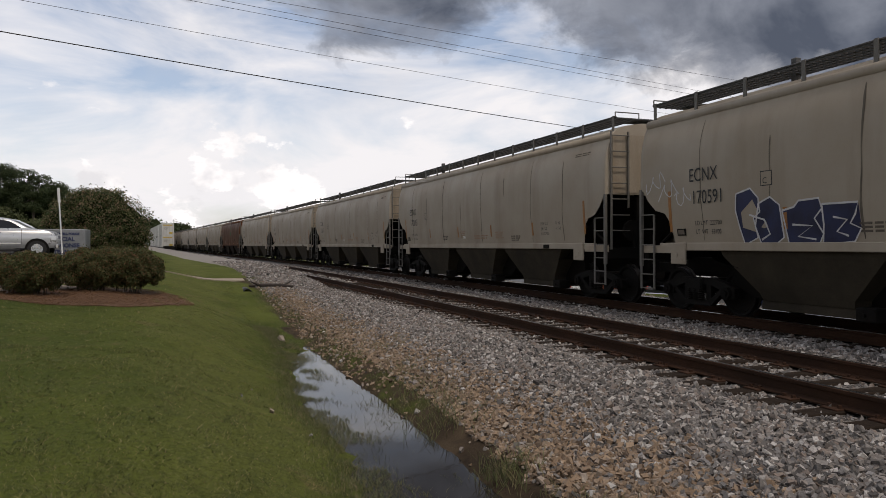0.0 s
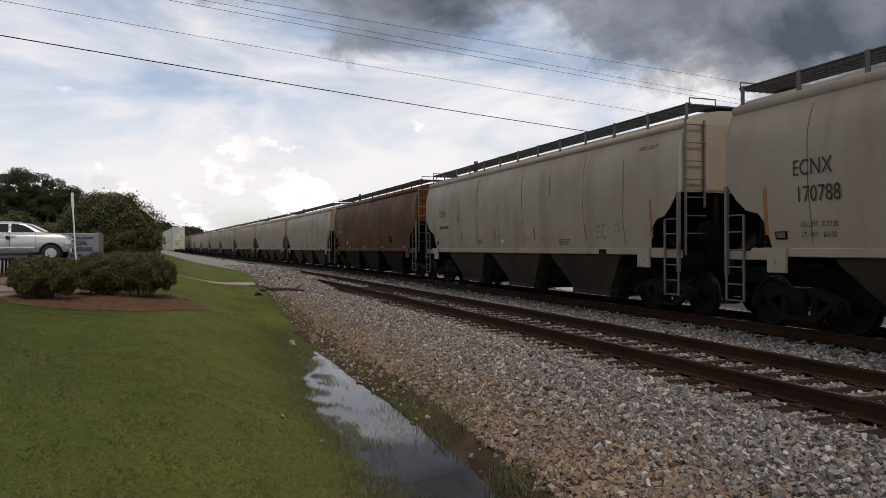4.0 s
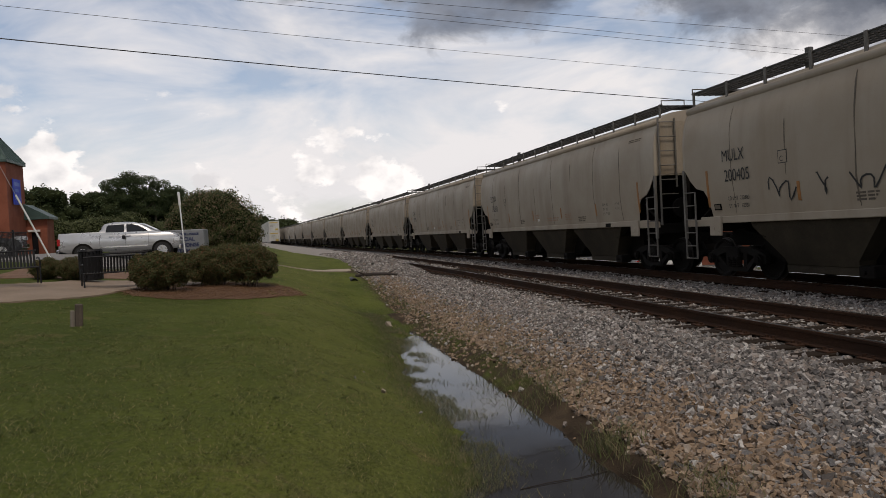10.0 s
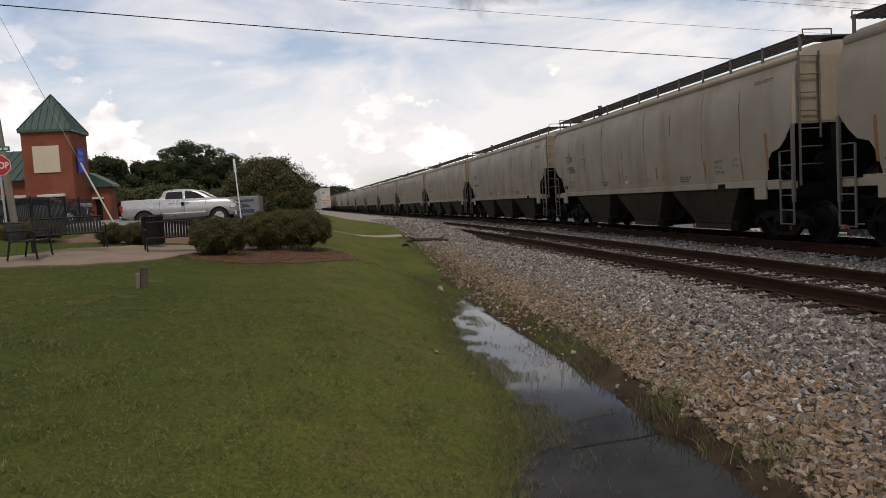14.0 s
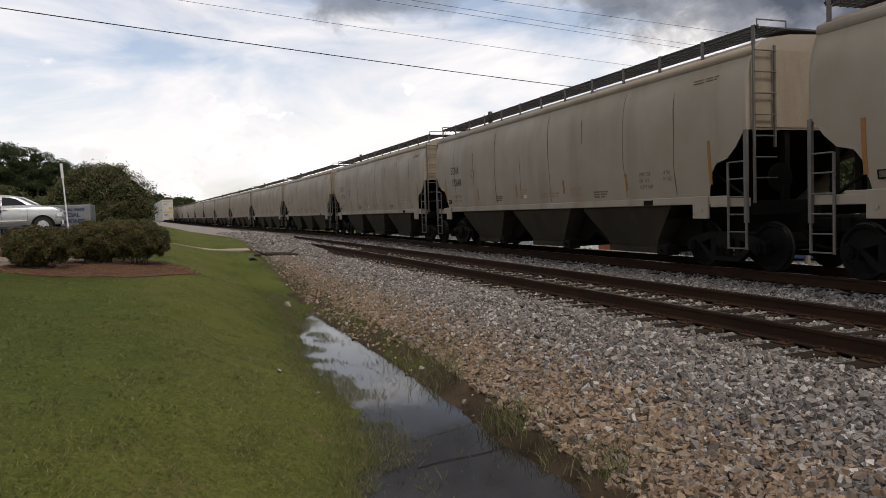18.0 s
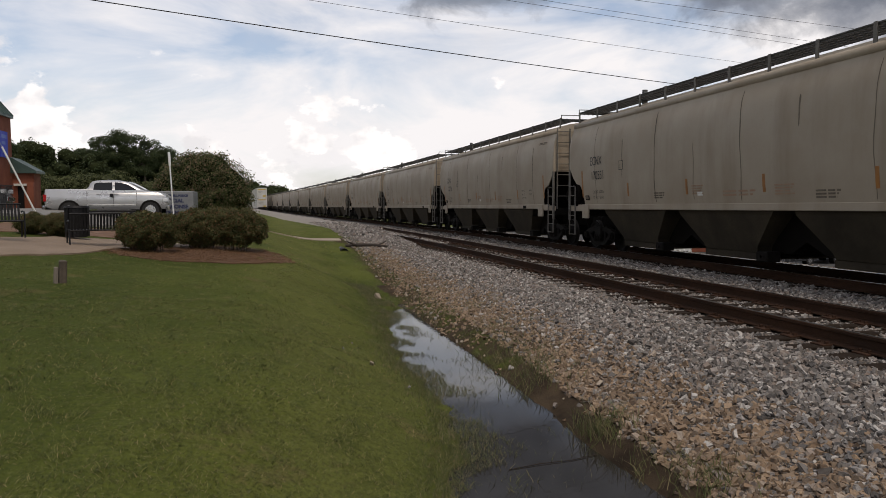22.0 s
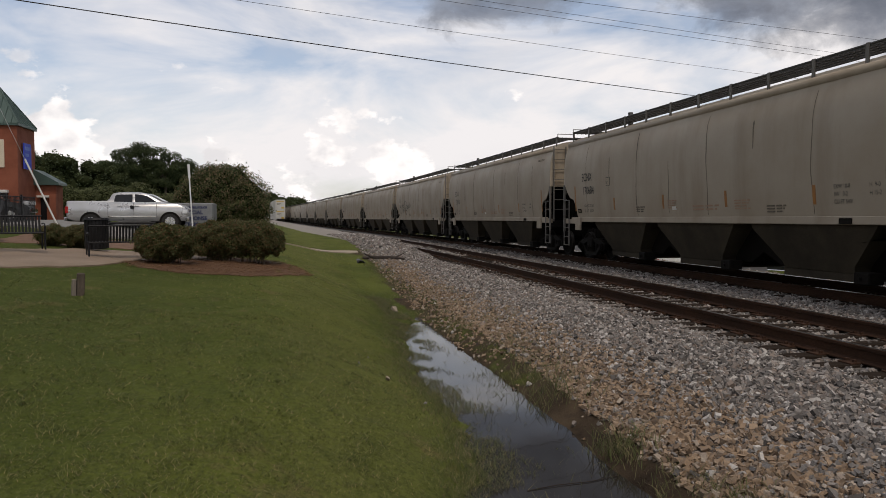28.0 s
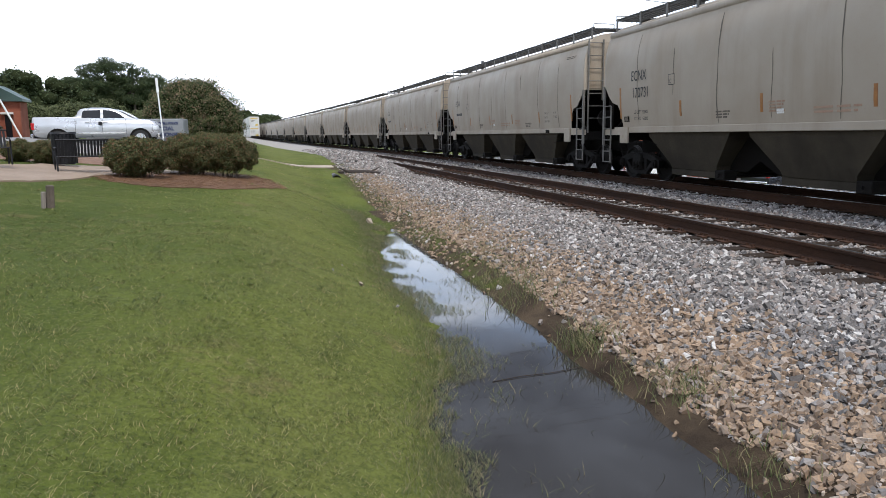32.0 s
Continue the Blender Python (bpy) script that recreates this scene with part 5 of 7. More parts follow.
BED = [(-8.0 + 2.05 * math.cos(k * math.tau / 40) * (1 + 0.10 * noise.noise((k * 0.9, 1, 1))), 17.7 + 2.25 * math.sin(k * math.tau / 40) * (1 + 0.10 * noise.noise((k * 0.9, 5, 1)))) for k in range(40)]
draped("mulch_bed", BED, 0.012, M["mulch"], "bed of reddish bark mulch under the shrubs", "flower bed")
draped("hedge_bed", [(-14.0, 20.5), (-8.5, 20.5), (-8.5, 23.4), (-14.0, 23.4)], 0.012, M["mulch"], "strip of bark mulch along the clipped hedge", "flower bed")
draped("footpath", [(-7.2, 28.96), (-3.7, 28.79), (-3.7, 29.69), (-7.2, 29.86)], 0.035, M["concrete"], "narrow pale concrete footpath across the lawn", "footpath")
draped("road", [(-60, 31.6), (-9.5, 31.6), (-9.5, 42.6), (-60, 42.6)], 0.12, M["street"], "worn pale asphalt street behind the lawn", "road", 1.5)
draped("parking_lot", [(22, 2), (75, 2), (75, 110), (15.5, 110), (17.0, 75), (20.5, 40)], 0.06, M["asphalt"], "asphalt car park below the railway", "parking lot", 3.0)


def build_straw():
    """Pine straw scattered over the bed and past its edge."""
    rng = np.random.default_rng(31)
    spots = []
    for k in range(15000):
        a, r = rng.random() * math.tau, rng.random() ** 0.5 * 1.07
        x, y = -8.0 + 2.05 * r * math.cos(a), 17.7 + 2.25 * r * math.sin(a)
        if not patio_shape(x, y):
            spots.append((x, y, ground_z(x, y) + 0.012 + 0.03 * rng.random(), 0.02, 0.006))
    return blades("pine_straw", spots, M["straw"], rng, 9.0, "reddish-brown pine straw lying over the shrub bed", "mulch")


# ---------------------------------------------------------------- street furniture
def build_bench():
    root = tagged(new("park_bench"), "black slatted metal park bench with curled arms", "bench", "park benches")
    L = 1.75
    for k in range(22):
        x = -L / 2 + 0.06 + k * (L - 0.12) / 21
        bm = bmesh.new()
        box(bm, x - 0.026, 0.0, 0.44, x + 0.026, 0.012, 0.87, m=Matrix.Translation((0, 0.24, 0)) @ Matrix.Translation((0, 0, 0.44)) @ Matrix.Rotation(radians(-12), 4, "X") @ Matrix.Translation((0, 0, -0.44)))
        part("back_slat", bm, M["black_iron"], root)
        bm = bmesh.new()
        box(bm, x - 0.026, -0.24, 0.43, x + 0.026, 0.24, 0.445)
        part("seat_slat", bm, M["black_iron"], root)
    bm = bmesh.new()
    rod(bm, (-L / 2, 0.335, 0.87), (L / 2, 0.335, 0.87), 0.02, 8)
    part("top_rail", bm, M["black_iron"], root)
    bm = bmesh.new()
    rod(bm, (-L / 2, -0.25, 0.43), (L / 2, -0.25, 0.43), 0.02, 8)
    rod(bm, (-L / 2, 0.25, 0.43), (L / 2, 0.25, 0.43), 0.02, 8)
    part("seat_rail", bm, M["black_iron"], root)
    for s in (-1, 1):
        x = s * L / 2
        for y0, y1 in ((-0.25, -0.29), (0.25, 0.33)):
            bm = bmesh.new()
            rod(bm, (x, y0, 0.44), (x, y1, 0.0), 0.022, 8)
            part("leg", bm, M["black_iron"], root)
        bm = bmesh.new()
        pts = [(x, 0.29, 0.66), (x, 0.05, 0.68), (x, -0.2, 0.66), (x, -0.30, 0.60), (x, -0.26, 0.44)]
        for a, b in zip(pts, pts[1:]):
            rod(bm, a, b, 0.02, 8)
        part("armrest", bm, M["black_iron"], root)
    return root


def stand(ob, x, y, rz=0.0, lift=0.05):
    ob.matrix_world = pose(x, y, ground_z(x, y) + lift, 0, 0, rz)
    return ob


bench = build_bench()
bench.matrix_world = pose(-10.14, 17.85, ground_z(-10.14, 17.85) + 0.045, 0, 0, 200) @ Matrix.Diagonal((0.86, 0.86, 0.86, 1))
copy_thing(bench, pose(-12.45, 17.3, ground_z(-12.45, 17.3) + 0.045, 0, 0, 24))
copy_thing(bench, pose(-12.62, 15.6, ground_z(-12.62, 15.6) + 0.045, 0, 0, 100))


def build_bin(x, y):
    root = tagged(new("litter_bin"), "round black slatted litter bin on the patio", "litter bin")
    bm = bmesh.new()
    bmesh.ops.create_cone(bm, cap_ends=True, segments=20, radius1=0.26, radius2=0.29, depth=0.84, matrix=Matrix.Translation((0, 0, 0.44)))
    part("liner", bm, M["black_iron"], root)
    for k in range(20):
        a = k * math.tau / 20
        bm = bmesh.new()
        box(bm, -0.028, 0.0, 0.04, 0.028, 0.012, 0.88, m=Matrix.Rotation(a, 4, "Z") @ Matrix.Translation((0, 0.31, 0)))
        part("slat", bm, M["black_iron"], root)
    bm = bmesh.new()
    bmesh.ops.create_cone(bm, cap_ends=True, segments=20, radius1=0.345, radius2=0.32, depth=0.06, matrix=Matrix.Translation((0, 0, 0.91)))
    part("rim", bm, M["black_iron"], root)
    stand(root, x, y)
    root.scale = (0.86, 0.86, 0.84)
    return root


build_bin(-11.05, 19.2)


def build_fence():
    pts = [(-19.5, 19.6), (-18.4, 24.2), (-18.3, 30.3), (-18.35, 37.7)]
    root = tagged(new("iron_fence"), "black wrought-iron picket fence before the brick building", "fence")
    for (x0, y0), (x1, y1) in zip(pts, pts[1:]):
        n = max(2, round(math.hypot(x1 - x0, y1 - y0) / 2.0))
        for k in range(n):
            ax, ay = x0 + (x1 - x0) * k / n, y0 + (y1 - y0) * k / n
            bx, by = x0 + (x1 - x0) * (k + 1) / n, y0 + (y1 - y0) * (k + 1) / n
            za, zb = ground_z(ax, ay), ground_z(bx, by)
            bm = bmesh.new()
            box(bm, ax - 0.04, ay - 0.04, za - 0.05, ax + 0.04, ay + 0.04, za + 1.35, bevel=0.008)
            part("post", bm, M["black_iron"], root)
            for h in (0.15, 1.08, 1.25):
                bm = bmesh.new()
                rod(bm, (ax, ay, za + h), (bx, by, zb + h), 0.018, 6)
                part("rail", bm, M["black_iron"], root)
            m = 13
            for q in range(1, m):
                f = q / m
                px, py, pz = ax + (bx - ax) * f, ay + (by - ay) * f, za + (zb - za) * f
                bm = bmesh.new()
                box(bm, px - 0.011, py - 0.011, pz + 0.08, px + 0.011, py + 0.011, pz + 1.27)
                part("picket", bm, M["black_iron"], root)
    return root


build_fence()


def build_stone_wall():
    """A low curved wall of stacked stone round the patio's far end."""
    root = tagged(new("garden_wall"), "low curved dry-stacked brown stone wall round the patio", "garden wall")
    rnd = random.Random(3)
    pts = [(-14.9, 11.0), (-14.1, 12.0), (-13.55, 13.2), (-13.45, 14.4), (-13.55, 15.4)]
    for row in range(3):
        for (x0, y0), (x1, y1) in zip(pts, pts[1:]):
            n = 4
            for k in range(n):
                f = (k + 0.5 + 0.25 * (row % 2)) / n
                x, y = x0 + (x1 - x0) * f, y0 + (y1 - y0) * f
                w = math.hypot(x1 - x0, y1 - y0) / n * 0.5
                bm = bmesh.new()
                z = ground_z(x, y) + 0.02 + row * 0.10
                box(bm, -w * 0.96, -0.13, 0, w * 0.96, 0.13, 0.095, m=Matrix.Translation((x + rnd.uniform(-0.02, 0.02), y, z)) @ Matrix.Rotation(math.atan2(y1 - y0, x1 - x0), 4, "Z"), bevel=0.02)
                part("stone", bm, M["stone_wall"], root)


build_stone_wall()


def build_stop_sign():
    x, y = -16.3, 23.3
    z = ground_z(x, y)
    root = tagged(new("stop_sign"), "red octagonal stop sign with green street name blades", "road sign")
    root.matrix_world = pose(x, y, z - 0.35, 0, -1.5, 22)
    bm = bmesh.new()
    box(bm, -0.03, 0.0, 0.1, 0.03, 0.04, 2.85)
    part("post", bm, M["galv"], root)
    h = 2.05 + 0.15
    bm = bmesh.new()
    oct8 = [(0.335 * math.cos(radians(22.5 + 45 * k)), h + 0.335 * math.sin(radians(22.5 + 45 * k))) for k in range(8)]
    prism(bm, oct8, "y", -0.012, -0.002)
    part("border", bm, M["sign_white"], root, "white octagonal border")
    bm = bmesh.new()
    prism(bm, [(a * 0.94, h + (b - h) * 0.94) for a, b in oct8], "y", -0.017, -0.011)
    part("face", bm, M["stop_red"], root, "red octagonal sign face")
    me = text_mesh("STOP", 0.275, 0.005)
    xs = [v.co.x for v in me.vertices]
    for v in me.vertices:
        v.co = ((v.co.x - max(xs) / 2) * 0.80, -0.021, h - 0.10 + v.co.y)
    part_of("lettering", me, M["sign_white"], root, "white block letters")
    bm = bmesh.new()
    box(bm, -0.34, 0.01, 2.62, 0.34, 0.02, 2.77)
    blade = part("name_blade", bm, M["street_green"], root, "green street name blade")
    bm = bmesh.new()
    for a, b in ((-0.29, 0.13), (0.18, 0.29)):
        box(bm, a, 0.004, 2.66, b, 0.010, 2.73)
    part("name_print", bm, M["sign_white"], blade)
    # a second post with the bare back of another sign
    r2 = tagged(new("road_sign"), "bare aluminium back of a rectangular road sign", "road sign")
    x2, y2 = -17.0, 23.9
    r2.matrix_world = pose(x2, y2, ground_z(x2, y2) - 0.45, 0, -1.5, 15)
    bm = bmesh.new()
    box(bm, -0.03, -0.04, -0.2, 0.03, 0.0, 2.45)
    part("post", bm, M["galv"], r2)
    bm = bmesh.new()
    box(bm, -0.24, 0.0, 1.85, 0.34, 0.012, 2.55, bevel=0.004)
    part("panel", bm, M["sign_back"], r2)


build_stop_sign()


def build_utility_pole():
    x, y = -17.65, 27.2
    z = ground_z(x, y)
    root = tagged(new("utility_pole"), "weathered leaning timber utility pole", "utility pole")
    bm = bmesh.new()
    top = Vector((-0.6, -0.4, 10.8))
    rod(bm, (0, 0, -0.3), top, 0.13, 14, 0.095)
    part("pole", bm, M["pole_wood"], root)
    bm = bmesh.new()
    box(bm, -0.9, -0.06, 9.7, 0.3, 0.06, 9.82)
    part("crossarm", bm, M["pole_wood"], root)
    root.location = (x, y, z)
    g = tagged(new("guy_wire"), "steel guy wire with a pale plastic guard", "guy wire")
    a, b = Vector((-14.43, 28.46, ground_z(-14.43, 28.46) - 0.05)), Vector((x - 0.5, y - 0.3, z + 9.2))
    bm = bmesh.new()
    rod(bm, a, b, 0.008, 6)
    part("strand", bm, M["galv"], g)
    bm = bmesh.new()
    rod(bm, a + (b - a) * 0.01, a + (b - a) * 0.30, 0.032, 10)
    part("guard", bm, M["sign_white"], g)


build_utility_pole()


def build_wires():
    eye = Vector((-6.18, -0.1, 1.45))
    lines = [((-11.9, 27.2, 7.75), (52.0, 48.2, 7.3), 0.020, 0.35), ((-11.9, 26.6, 8.7), (52.0, 42.8, 8.1), 0.008, 0.35),
             ((-11.9, 26.9, 9.75), (52.0, 39.6, 8.5), 0.008, 0.1), ((-11.9, 26.6, 9.9), (52.0, 39.2, 8.75), 0.008, 0.15), ((-11.9, 27.6, 10.2), (52.0, 35.9, 9.2), 0.008, 0.15)]
    for a, b, r, sag in lines:
        a, b = eye + Vector(a), eye + Vector(b)
        bm = bmesh.new()
        pts = [a + (b - a) * f - Vector((0, 0, 4 * sag * f * (1 - f))) for f in [k / 24 for k in range(25)]]
        ring_loft(bm, [[(p.x, p.y + r * math.cos(c * math.tau / 6), p.z + r * math.sin(c * math.tau / 6)) for c in range(6)] for p in pts])
        bmesh.ops.recalc_face_normals(bm, faces=bm.faces)
        tagged(part("overhead_wire", bm, M["wire_black"]), "black overhead cable strung across the tracks", "overhead wire", "overhead wires")


build_wires()


def build_marker_post():
    x, y = -9.45, 11.75
    root = tagged(new("marker_post"), "short weathered timber stake with a pale tag in the lawn", "stake")
    root.matrix_world = pose(x, y, ground_z(x, y), 2, 3, 20)
    bm = bmesh.new()
    box(bm, -0.055, -0.055, -0.1, 0.055, 0.055, 0.34, bevel=0.012)
    part("stake", bm, M["bark"], root)
    bm = bmesh.new()
    box(bm, -0.12, -0.05, -0.05, -0.062, 0.05, 0.24, bevel=0.006)
    part("tag", bm, M["pole_wood"], root)
    # slim white pole leaning before the pickup
    x, y = -10.5, 32.6
    p = tagged(new("marker_pole"), "slim white leaning marker pole beside the street", "pole")
    p.matrix_world = pose(x, y, ground_z(x, y), 0, -2.6, 0)
    bm = bmesh.new()
    rod(bm, (0, 0, -0.2), (0, 0, 3.0), 0.03, 10)
    part("shaft", bm, M["sign_white"], p)
    bm = bmesh.new()
    box(bm, -0.05, -0.02, 2.6, 0.05, 0.02, 3.2, bevel=0.01)
    part("head", bm, M["sign_white"], p)


build_marker_post()


def build_log():
    z = ground_z(-3.0, 26.3)
    root = tagged(new("log"), "weathered grey log lying at the edge of the ballast", "log")
    bm = bmesh.new()
    pts = [(-0.72, 0.3, 0.05), (-0.35, 0.12, 0.07), (0.0, 0, 0.07), (0.4, -0.2, 0.06), (0.75, -0.4, 0.03)]
    for (a, b), r in zip(zip(pts, pts[1:]), (0.055, 0.08, 0.075, 0.05)):
        rod(bm, a, b, r, 9, r * 0.9)
    rod(bm, pts[1], (-0.7, -0.15, 0.22), 0.05, 6, 0.02)
    rod(bm, pts[3], (0.8, 0.1, 0.22), 0.045, 6, 0.015)
    root.location = (-3.0, 26.4, z)
    part("trunk", bm, M["log"], root)
    p = tagged(new("drain_pipe"), "black corrugated drain pipe opening into the ditch", "drain pipe")
    p.location = (-3.9, 25.4, ground_z(-3.9, 25.4) - 0.05)
    bm = bmesh.new()
    rings = []
    for q, (yy, r) in enumerate([(1.4, 0.15), (0.0, 0.15), (0.0, 0.125), (1.35, 0.125)]):
        rings.append([(r * math.cos(k * math.tau / 18), yy, r * math.sin(k * math.tau / 18)) for k in range(18)])
    ring_loft(bm, rings)
    part("barrel", bm, M["pvc"], p, smooth=True)


build_log()


# ---------------------------------------------------------------- buildings
def build_town_building():
    g = 1.25
    root = tagged(new("brick_building"), "red brick building with a square tower and green metal roofs", "building")
    bm = bmesh.new()
    x0, x1, y0, y1 = -23.48, -20.88, 43.0, 45.7
    box(bm, x0, y0, g - 0.6, x1, y1, 6.62)
    part("tower_wall", bm, M["brick_a"], root)
    bm = bmesh.new()
    o = 0.12
    base = [(x0 - o, y0 - o, 6.55), (x1 + o, y0 - o, 6.55), (x1 + o, y1 + o, 6.55), (x0 - o, y1 + o, 6.55)]
    vs = [bm.verts.new(p) for p in base]
    vs2 = [bm.verts.new((p[0], p[1], 6.68)) for p in base]
    ap = bm.verts.new(((x0 + x1) / 2, (y0 + y1) / 2, 8.82))
    bm.faces.new(list(reversed(vs)))
    for i in range(4):
        j = (i + 1) % 4
        bm.faces.new((vs[i], vs[j], vs2[j], vs2[i]))
        bm.faces.new((vs2[i], vs2[j], ap))
    roof = part("tower_roof", bm, M["green_roof"], root)
    for k in range(1, 8):
        f = k / 8
        t = 1 - abs(2 * f - 1)
        ax = x0 - o + (x1 - x0 + 2 * o) * f
        ctr = Vector(((x0 + x1) / 2, (y0 + y1) / 2, 8.82))
        for face in (0, 1):
            a = Vector((ax, y0 - o, 6.68)) if face == 0 else Vector((x1 + o, y0 - o + (y1 - y0 + 2 * o) * f, 6.68))
            b = (Vector((ax, y0 - o + (y1 - y0 + 2 * o) / 2 * t, 6.68 + 2.14 * t)) if face == 0 else Vector((x1 + o - (x1 - x0 + 2 * o) / 2 * t, a.y, 6.68 + 2.14 * t)))
            bm = bmesh.new()
            rod(bm, a + Vector((0, 0, 0.02)), b + Vector((0, 0, 0.02)), 0.025, 4)
            part("standing_seam", bm, M["green_roof"], roof)
    for a in base:
        bm = bmesh.new()
        rod(bm, (a[0], a[1], 6.70), ((x0 + x1) / 2, (y0 + y1) / 2, 8.85), 0.04, 5)
        part("hip_cap", bm, M["green_roof"], roof)
    bm = bmesh.new()
    box(bm, -22.92, y0 - 0.06, 4.28, -21.52, y0 + 0.01, 5.78, bevel=0.01)
    part("cream_panel", bm, M["cream"], root, "large cream panel on the tower")
    bm = bmesh.new()
    box(bm, x1 + 0.10, y0 + 0.55, 4.25, x1 + 0.14, y0 + 1.7, 5.68)
    ban = part("banner", bm, M["blue_banner"], root, "blue hanging banner")
    bm = bmesh.new()
    for k, (za, zb) in enumerate(((5.30, 5.5), (4.95, 5.12), (4.5, 4.7))):
        box(bm, x1 + 0.142, y0 + 0.75, za, x1 + 0.150, y0 + 1.5 - 0.2 * k, zb)
    part("banner_print", bm, M["banner_pale"], ban)
    bm = bmesh.new()
    box(bm, -22.8, y0 - 0.3, 2.90, -21.35, y0 + 0.02, 3.06, bevel=0.02)
    part("awning", bm, M["trim_white"], root, "white entrance canopy edge")
    bm = bmesh.new()
    box(bm, -22.75, y0 - 0.02, g, -21.4, y0 + 0.02, 2.88)
    part("doorway", bm, M["dark_glass"], root, "dark glazed entrance")
    # wings
    def wing(xa, xb, ya, eave, ridge, depth):
        bm = bmesh.new()
        box(bm, xa, ya, g - 0.6, xb, ya + depth, eave)
        part("wing_wall", bm, M["brick_a"], root)
        bm = bmesh.new()
        prism(bm, [(ya - 0.3, eave - 0.02), (ya + depth + 0.3, eave - 0.02), (ya + depth / 2, ridge)], "x", xa - 0.1, xb + 0.2)
        rf = part("wing_roof", bm, M["green_roof"] if xb < -22 else M["shingle"], root)
        n = int((xb - xa) / 0.45)
        for k in range(n + 1):
            x = xa + (xb - xa) * k / n
            bm = bmesh.new()
            rod(bm, (x, ya - 0.28, eave + 0.02), (x, ya + depth / 2, ridge + 0.03), 0.022, 4)
            part("standing_seam", bm, M["green_roof"] if xb < -22 else M["shingle"], rf)
        bm = bmesh.new()
        box(bm, xa + 0.05, ya - 0.06, eave - 1.05, xb - 0.05, ya + 0.0, eave - 0.85)
        part("fascia", bm, M["trim_white"], root, "white fascia board")
        k = xa + 0.5
        while k + 1.2 < xb:
            bm = bmesh.new()
            box(bm, k, ya - 0.03, g + 0.1, k + 1.3, ya + 0.01, eave - 1.12)
            w = part("window", bm, M["dark_glass"], root, "dark shopfront window")
            bm = bmesh.new()
            for q in (k, k + 0.62, k + 1.25):
                box(bm, q, ya - 0.05, g + 0.1, q + 0.05, ya - 0.028, eave - 1.12)
            part("mullion", bm, M["black_iron"], w)
            k += 1.75
    wing(-40.0, -23.5, 44.2, 4.0, 6.0, 7.0)
    bm = bmesh.new()
    box(bm, x1 + 0.002, y1 - 0.1, g - 0.6, -19.75, y1 + 1.1, 3.45)
    part("wing_wall", bm, M["brick_a"], root)
    bm = bmesh.new()
    prism(bm, [(x1 + 0.004, 3.44), (-19.55, 3.44), (-19.55, 3.58), (x1 + 0.004, 4.35)], "y", y1 - 0.35, y1 + 1.3)
    part("wing_roof", bm, M["green_roof"], root, "green metal lean-to roof")
    bm = bmesh.new()
    box(bm, -20.75, y1 - 0.32, 2.72, -19.8, y1 - 0.1, 2.84, bevel=0.01)
    part("awning", bm, M["trim_white"], root, "white window canopy edge")
    for xa in (-20.6, -20.1):
        bm = bmesh.new()
        box(bm, xa, y1 - 0.14, g + 0.1, xa + 0.32, y1 - 0.095, 2.7)
        part("window", bm, M["dark_glass"], root, "narrow dark window")
    # low brick piers before the side wing
    for x in (-19.9,):
        bm = bmesh.new()
        box(bm, x, 44.8, g - 0.5, x + 0.35, 45.1, 2.9)
        part("pier", bm, M["brick_a"], root)
    return root


build_town_building()


def build_far_brick():
    root = tagged(new("brick_store"), "low red brick building beyond the car park", "building")
    z = -2.4
    bm = bmesh.new()
    box(bm, -6.0, 0, -0.4, 6.0, 9.0, 4.2)
    part("wall", bm, M["brick_a"], root)
    bm = bmesh.new()
    prism(bm, [(-0.4, 4.2), (9.4, 4.2), (4.5, 6.0)], "x", -6.3, 6.3)
    part("roof", bm, M["asphalt"], root)
    for k in range(4):
        bm = bmesh.new()
        box(bm, -5.0 + k * 2.9, -0.05, 0.9, -3.6 + k * 2.9, 0.0, 2.4)
        w = part("window", bm, M["dark_glass"], root)
        bm = bmesh.new()
        box(bm, -5.1 + k * 2.9, -0.12, 0.78, -3.5 + k * 2.9, 0.0, 0.9)
        part("sill", bm, M["trim_white"], w)
    root.matrix_world = pose(25.2, 50.0, z, 0, 0, -32)


build_far_brick()


